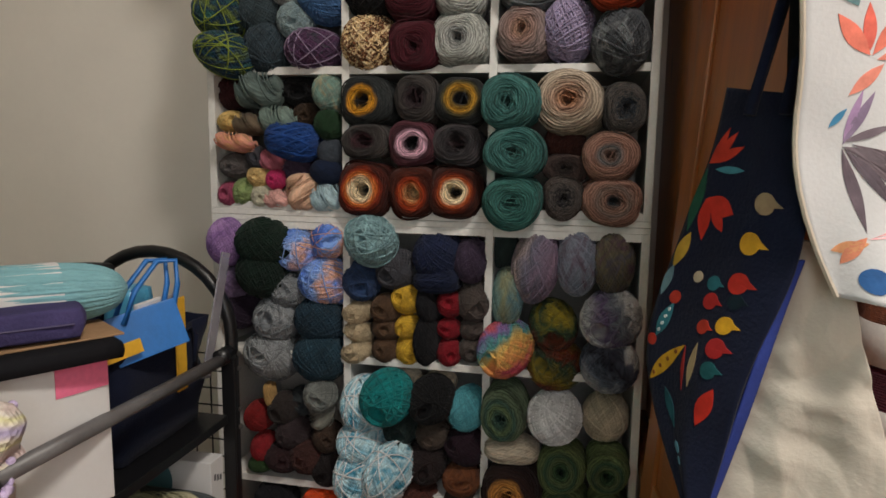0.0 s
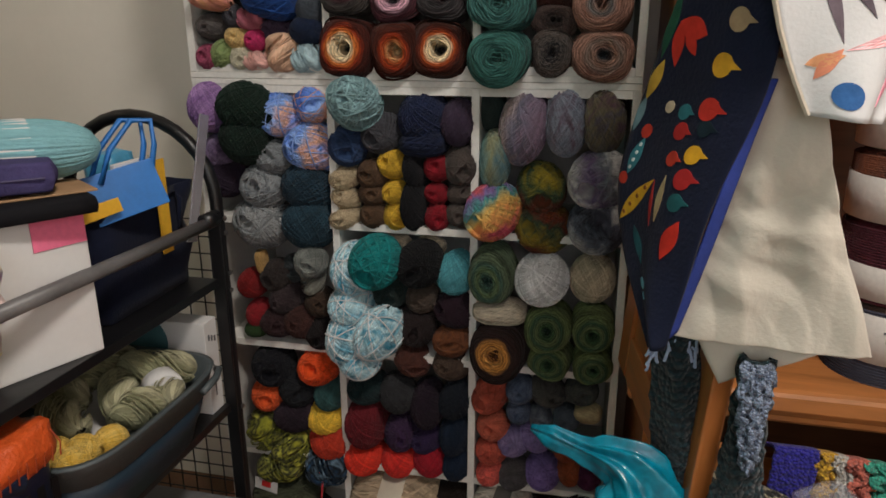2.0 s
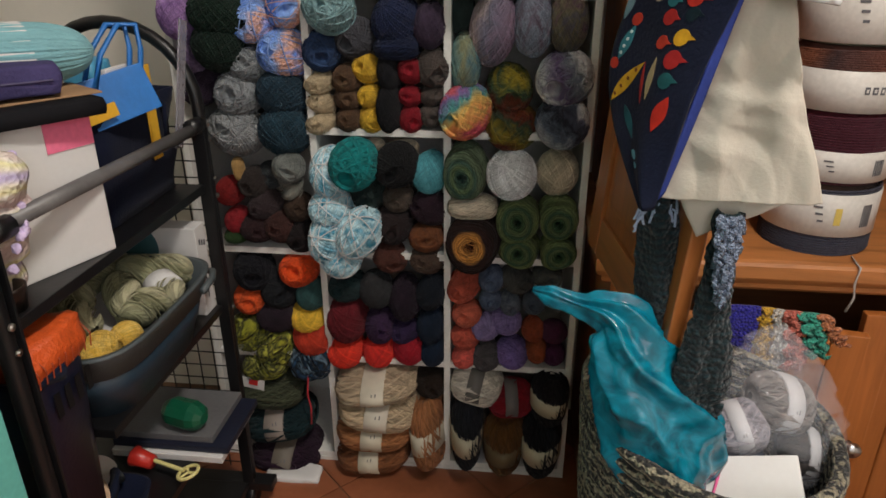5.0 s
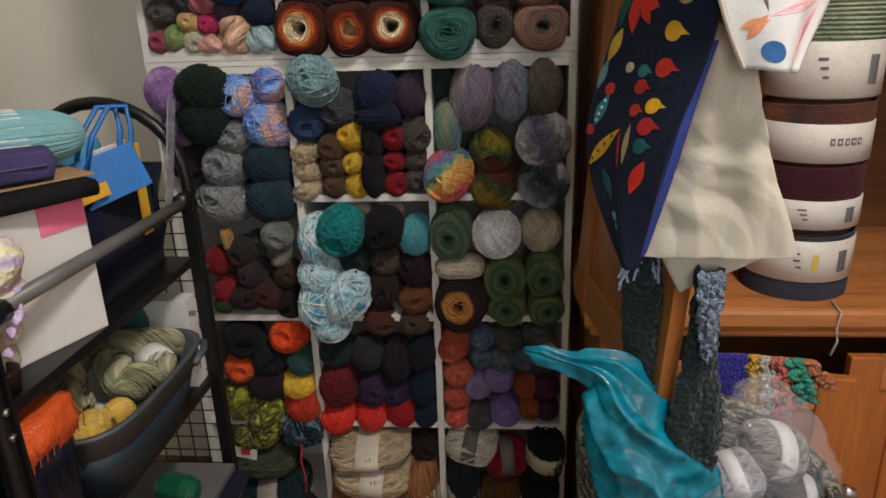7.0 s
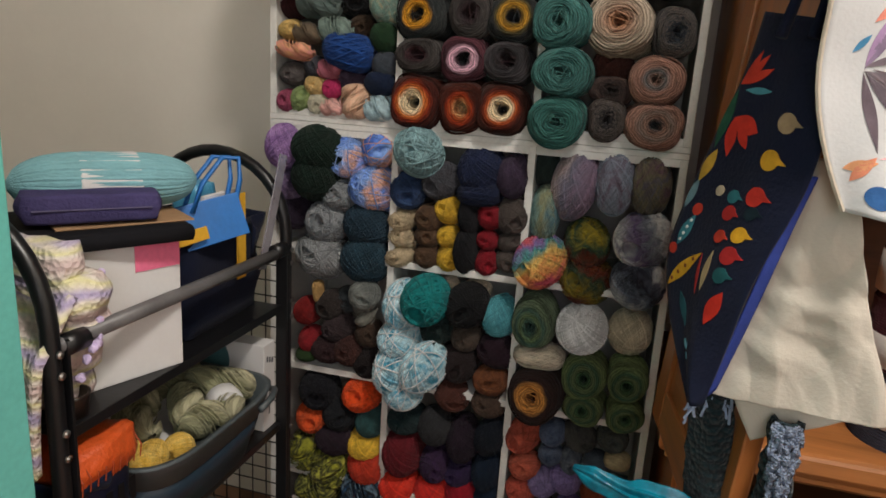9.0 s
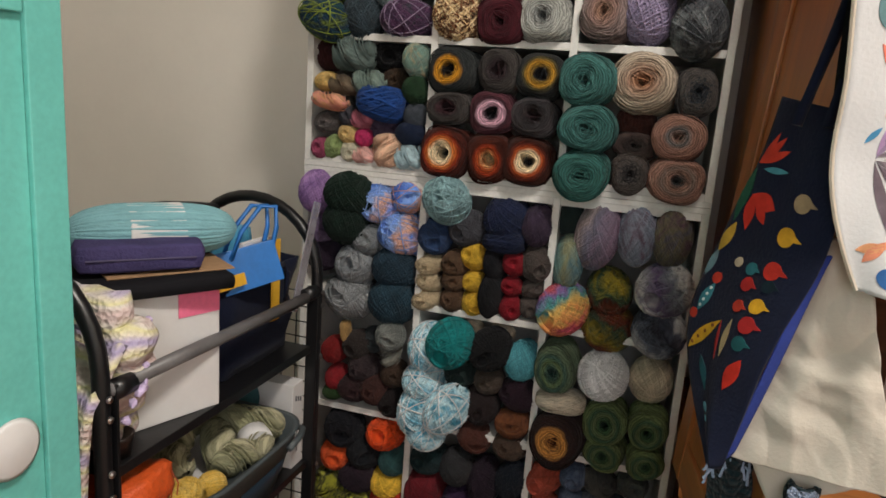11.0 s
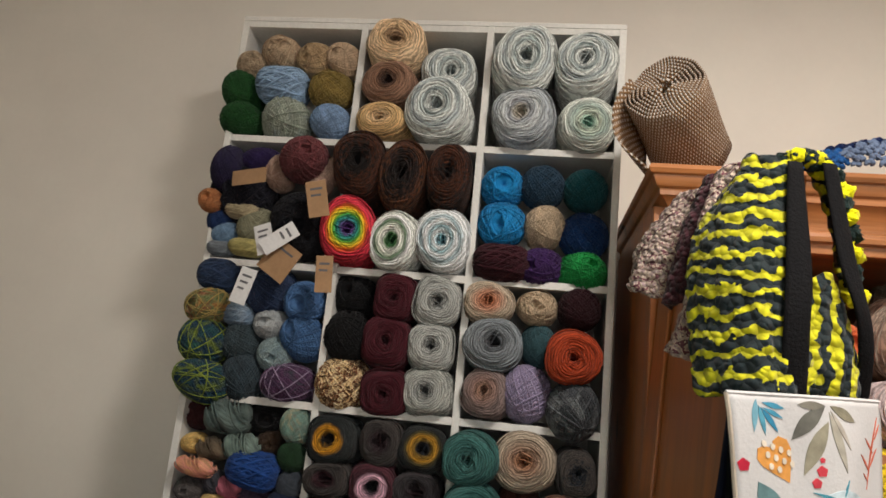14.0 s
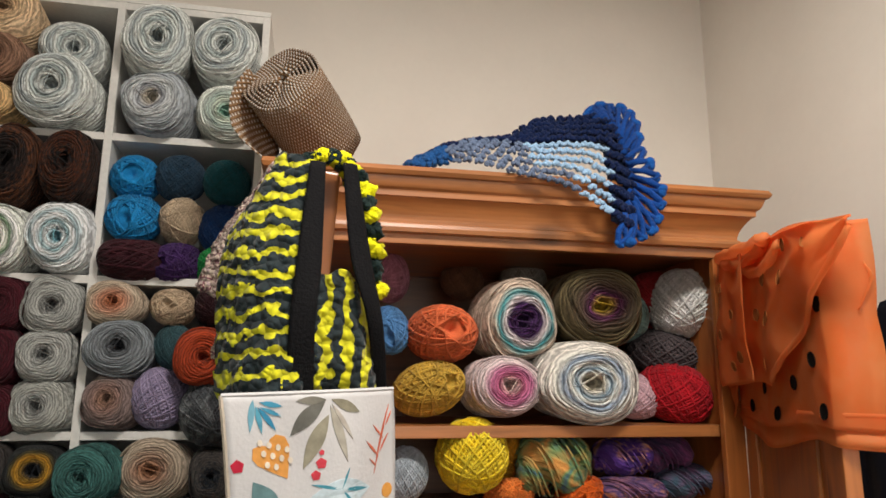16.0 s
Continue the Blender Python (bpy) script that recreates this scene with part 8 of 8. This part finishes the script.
def blob(path, radii, flat, n=40, m=34, amount=0.012, scale=18.0, seed=0.0, pleats=0.0):
    """A crumpled bag round a path, flattened by flat."""
    bm = bmesh.new()
    rings = []
    for i in range(m + 1):
        v = i / m
        c = through_points(path, v)
        d = (through_points(path, min(v + 0.02, 1)) - through_points(path, max(v - 0.02, 0))).normalized()
        a = d.cross(Vector((0, 1, 0))).normalized()
        b = a.cross(d)
        t = v * (len(radii) - 1)
        k = min(int(t), len(radii) - 2)
        r = radii[k] + (radii[k + 1] - radii[k]) * (t - k)
        f = flat[k] + (flat[k + 1] - flat[k]) * (t - k)
        ring = []
        for j in range(n):
            th = 2 * math.pi * j / n
            p = c + a * r * math.cos(th) + b * r * f * math.sin(th)
            q = p * scale + Vector((seed, 0, 0))
            w = 0.42 - 0.9 * abs(noise.noise(q)) - 0.55 * abs(noise.noise(q * 2.1 + Vector((2, 0, 1)))) - 0.3 * abs(noise.noise(Vector((q.x + q.z, q.y, 0.4 * (q.z - q.x))) * 3.3))
            turn_ = 3.5 * th + 2.4 * math.sin(4.5 * v) + 2.5 * noise.noise(Vector((2.5 * v, math.cos(th), math.sin(th))))
            fold = pleats * r * (1 - 1.6 * abs(math.sin(turn_))) * (1 - 0.6 * v)
            p = p + (p - c).normalized() * (amount * 1.4 * w + fold)
            ring.append(bm.verts.new(p))
        rings.append(ring)
    for a, b in zip(rings, rings[1:]):
        for j in range(n):
            bm.faces.new((a[j], a[(j + 1) % n], b[(j + 1) % n], b[j]))
    bm.faces.new(rings[0][::-1])
    bm.faces.new(rings[-1])
    return bm


tagged(obj("plastic_bag", blob([(0.795, -0.62, 0.875), (0.854, -0.63, 0.862), (0.905, -0.64, 0.852), (0.928, -0.65, 0.806), (0.956, -0.65, 0.745), (0.982, -0.655, 0.685), (1.0, -0.66, 0.64), (1.01, -0.66, 0.6)], [0.006, 0.016, 0.034, 0.052, 0.072, 0.08, 0.074, 0.05], [0.3, 0.4, 0.5, 0.7, 0.8, 0.85, 0.9, 0.9], 110, 90, 0.009, 11.0, 0.0, 0.24), TEALP, True), "shiny teal plastic bag twisted shut, in a rope basket", "bag")

CLEAR, cn, cl, cbs = shader("clear plastic film")
cno = node(cn, "ShaderNodeTexNoise", Scale=5.0, Detail=2.0, Distortion=1.0)
cbp = node(cn, "ShaderNodeBump", Strength=0.3, Distance=0.012)
cl.new(cno.outputs["Fac"], cbp.inputs["Height"])
cl.new(cbp.outputs[0], cbs.inputs["Normal"])
cbs.inputs["Base Color"].default_value = (0.75, 0.78, 0.85, 1)
cbs.inputs["Roughness"].default_value = 0.09
cbs.inputs["Alpha"].default_value = 0.12
cbs.inputs["Specular IOR Level"].default_value = 0.9
film = tagged(obj("clear_bag", blob([(1.185, -0.5, 0.775), (1.18, -0.51, 0.735), (1.18, -0.53, 0.68), (1.18, -0.55, 0.61), (1.18, -0.55, 0.54)], [0.012, 0.05, 0.09, 0.1, 0.08], [0.5, 0.7, 0.75, 0.75, 0.7], 70, 60, 0.026, 13.0, 5.0), CLEAR, True), "clear plastic bag of yarn cakes in a rope basket", "bag")
for x, y, zz, rx, cols, tl2 in ((1.19, -0.53, 0.655, 0.05, "6a6462 8a8480", 15), (1.125, -0.56, 0.625, 0.044, "8a8890 a09aa0", -20), (1.235, -0.56, 0.585, 0.044, "2c2a2a 4a4440", 10)):
    yb = yarn("skein", x, y, zz, rx, rx * 0.85, cols, "banded grey cake of yarn inside clear plastic", ry=rx, tilt=tl2, group="yarn in the basket", band="c8c8cc")
wb = thing("carton", "white box with a pink elastic band in a basket", "box")
Mb = pose(1.105, -0.69, 0.6, 34, -16, -12)
part("box_body", box(-0.075, 0.075, -0.055, 0.055, -0.02, 0.02, 0.003, m=Mb), PAPER, wb)
part("elastic", tube([tuple(Mb @ Vector(p)) for p in ((-0.045, -0.058, 0.021), (-0.04, 0.0, 0.023), (-0.02, 0.056, 0.021))], 0.002, 6), plain("pink elastic", (0.7, 0.05, 0.25, 1), 0.5), wb, "pink elastic band")
part("printed_spot", lathe([(0.0, 0.0), (0.014, 0.0), (0.014, 0.0008), (0.0, 0.0008)], 20, m=Mb @ pose(-0.02, -0.02, 0.0205)), plain("orange print", (0.8, 0.35, 0.08, 1), 0.6), wb, "orange printed spot")
kr = thing("carton", "small brown cardboard box beside the basket", "box")
part("box_body", box(1.42, 1.6, -0.52, -0.4, 0.0, 0.3, 0.003), KRAFT, kr)
part("flap", box(1.39, 1.42, -0.52, -0.4, 0.296, 0.3, m=pose(0, 0, 0)), KRAFT, kr)

for k, (x0, x1, z1, c, words, ruff) in enumerate(((1.15, 1.214, 0.605, "28249a", "royal purple", 0.0), (1.212, 1.238, 0.57, "d8a830", "golden yellow", 0.006), (1.232, 1.252, 0.6, "d0ccc4", "white", 0.005), (1.25, 1.28, 0.6, "d0705e", "coral", 0.007), (1.276, 1.308, 0.63, "3aa890", "turquoise", 0.007), (1.304, 1.324, 0.66, "c87c50", "apricot", 0.005))):
    sc = thing("folded_scarf", words + " scarf hanging over the lower hutch door", "scarf", group="scarves on the hutch door")

    def fn(u, v, x0=x0, x1=x1, z1=z1, ruff=ruff, k=k):
        y = -0.33 - 0.012 * k * 0.3 - 0.008 * math.sin(3 * v)
        return Vector((x0 + (x1 - x0) * u + 0.02 * v * (k - 1) * 0.5 + ruff * math.sin(22 * v + k), y - ruff * math.sin(9 * u + 20 * v), 0.715 - (0.715 - z1) * v))
    cloth("hanging_fall", nubbly(fn, 0.002, 120), 14, 30, crochet_mat("scarf " + c, [(0.0, shade(lin(c), 0.8)), (0.5, lin(c))], "Z", 20.0, 190.0, 4.0), 0.007, sc)
    cloth("door_fold", lambda u, v, x0=x0, x1=x1, k=k: Vector((x0 + (x1 - x0) * u, -0.33 + 0.09 * v - 0.004 * k, 0.715 - 0.05 * v + 0.004 * math.sin(math.pi * v))), 8, 6, crochet_mat("scarf " + c, []), 0.006, sc)

# ---- tags among the yarn ----
WTAG = plain("white tag", (0.66, 0.66, 0.66, 1), 0.6, 0.06)


def tag_card(x, y, z, w, h, roll_, yaw, mat, lab, marks=0):
    t = thing("yarn_tag", lab, "tag", group="yarn tags")
    m = pose(x, y, z, 0, roll_, yaw)
    body = part("card", box(-w / 2, w / 2, -0.0008, 0.0008, -h / 2, h / 2, 0.0005, m=m), mat, t)
    for k in range(marks):
        part("printed_line", box(-w * 0.3, w * (0.3 - 0.1 * k), -0.0016, -0.001, h * (0.25 - 0.18 * k), h * (0.31 - 0.18 * k), m=m), INK, body)
    return t
tag_card(0.106, -0.075, 2.031, 0.088, 0.035, -6, -12, KRAFT, "kraft paper tag with an orange sticker hanging on yarn", 0)
tag_card(0.272, -0.079, 1.988, 0.045, 0.082, -14, 8, KRAFT, "plain kraft paper tag hanging on yarn", 2)
tag_card(0.208, -0.083, 1.846, 0.074, 0.079, 32, -6, KRAFT, "large kraft paper tag hanging over the shelf", 1)
tag_card(0.312, -0.087, 1.822, 0.036, 0.079, -4, 10, KRAFT, "kraft paper tag hanging over the shelf edge", 2)
tag_card(0.140, -0.091, 1.783, 0.036, 0.079, 14, 4, WTAG, "narrow white printed tag hanging over yarn", 3)
tag_card(0.172, -0.095, 1.887, 0.041, 0.067, -18, -8, WTAG, "white printed tag lying on yarn", 3)
tag_card(0.207, -0.099, 1.890, 0.036, 0.084, 52, 6, WTAG, "white printed tag lying on yarn", 2)
tag_card(0.101, -0.030, 0.262, 0.062, 0.032, 8, -4, WTAG, "white label with a red mark on olive yarn", 0)
tagged(obj("red_mark", box(-0.01, 0.014, -0.0014, 0.0, -0.008, 0.008, m=pose(0.101, -0.0316, 0.267, 0, 8, -4)), plain("red print", (0.6, 0.03, 0.03, 1), 0.6)), "small red printed mark on a white label", "print")
tagged(obj("loose_strand", tube([(0.243, -0.028, 0.32), (0.252, -0.03, 0.29), (0.247, -0.034, 0.24), (0.254, -0.034, 0.2), (0.25, -0.032, 0.146)], 0.0025, 6), yarn_mat(["a83038"]), True), "red loose strand of yarn dangling from a shelf", "yarn")

# ---- dark coat on the east wall ----
coat = thing("coat", "dark navy coat hanging on the wall behind the pine door", "coat")
COAT = plain("dark wool", (0.008, 0.009, 0.016, 1), 0.9, 0.25, 12, 0.3, 220)
cloth("coat_body", lambda u, v: Vector((2.13 + 0.03 * math.sin(19 * u + 2 * v) * (0.3 + v) - 0.03 * math.sin(math.pi * u), -0.2 - 0.62 * u - (0.16 - 0.16 * u) * max(0.0, 0.2 - v) * 4, 1.86 - 1.05 * v - 0.1 * abs(u - 0.5) * (1 - v))), 40, 40, COAT, 0.012, coat)
part("collar", crinkle(tube([(2.12, -0.42, 1.84), (2.09, -0.46, 1.88), (2.1, -0.52, 1.9), (2.09, -0.58, 1.88), (2.12, -0.62, 1.84)], 0.022, 10), 0.004, 40), COAT, coat, smooth=True)
part("hook", tube([(2.205, -0.52, 1.93), (2.17, -0.52, 1.93), (2.16, -0.52, 1.945)], 0.006, 8), STEEL, coat, "small metal hook")


# ---- floor tiles, laid on the diagonal ----
me = bpy.data.meshes.new("tile")
bm = box(-0.149, 0.149, -0.149, 0.149, -0.01, 0.0, 0.002)
bm.to_mesh(me)
bm.free()
me.materials.append(TILE)
for i in range(-14, 15):
    for j in range(-14, 15):
        m = pose(0.55, -0.1, 0, 0, 0, 45) @ pose(0.302 * i, 0.302 * j, 0)
        p = m.translation
        if LX + 0.095 < p.x < RX - 0.095 and FY + 0.095 < p.y < BY - 0.095:
            t = new("tile", me)
            t.parent = floor
            t.matrix_world = m
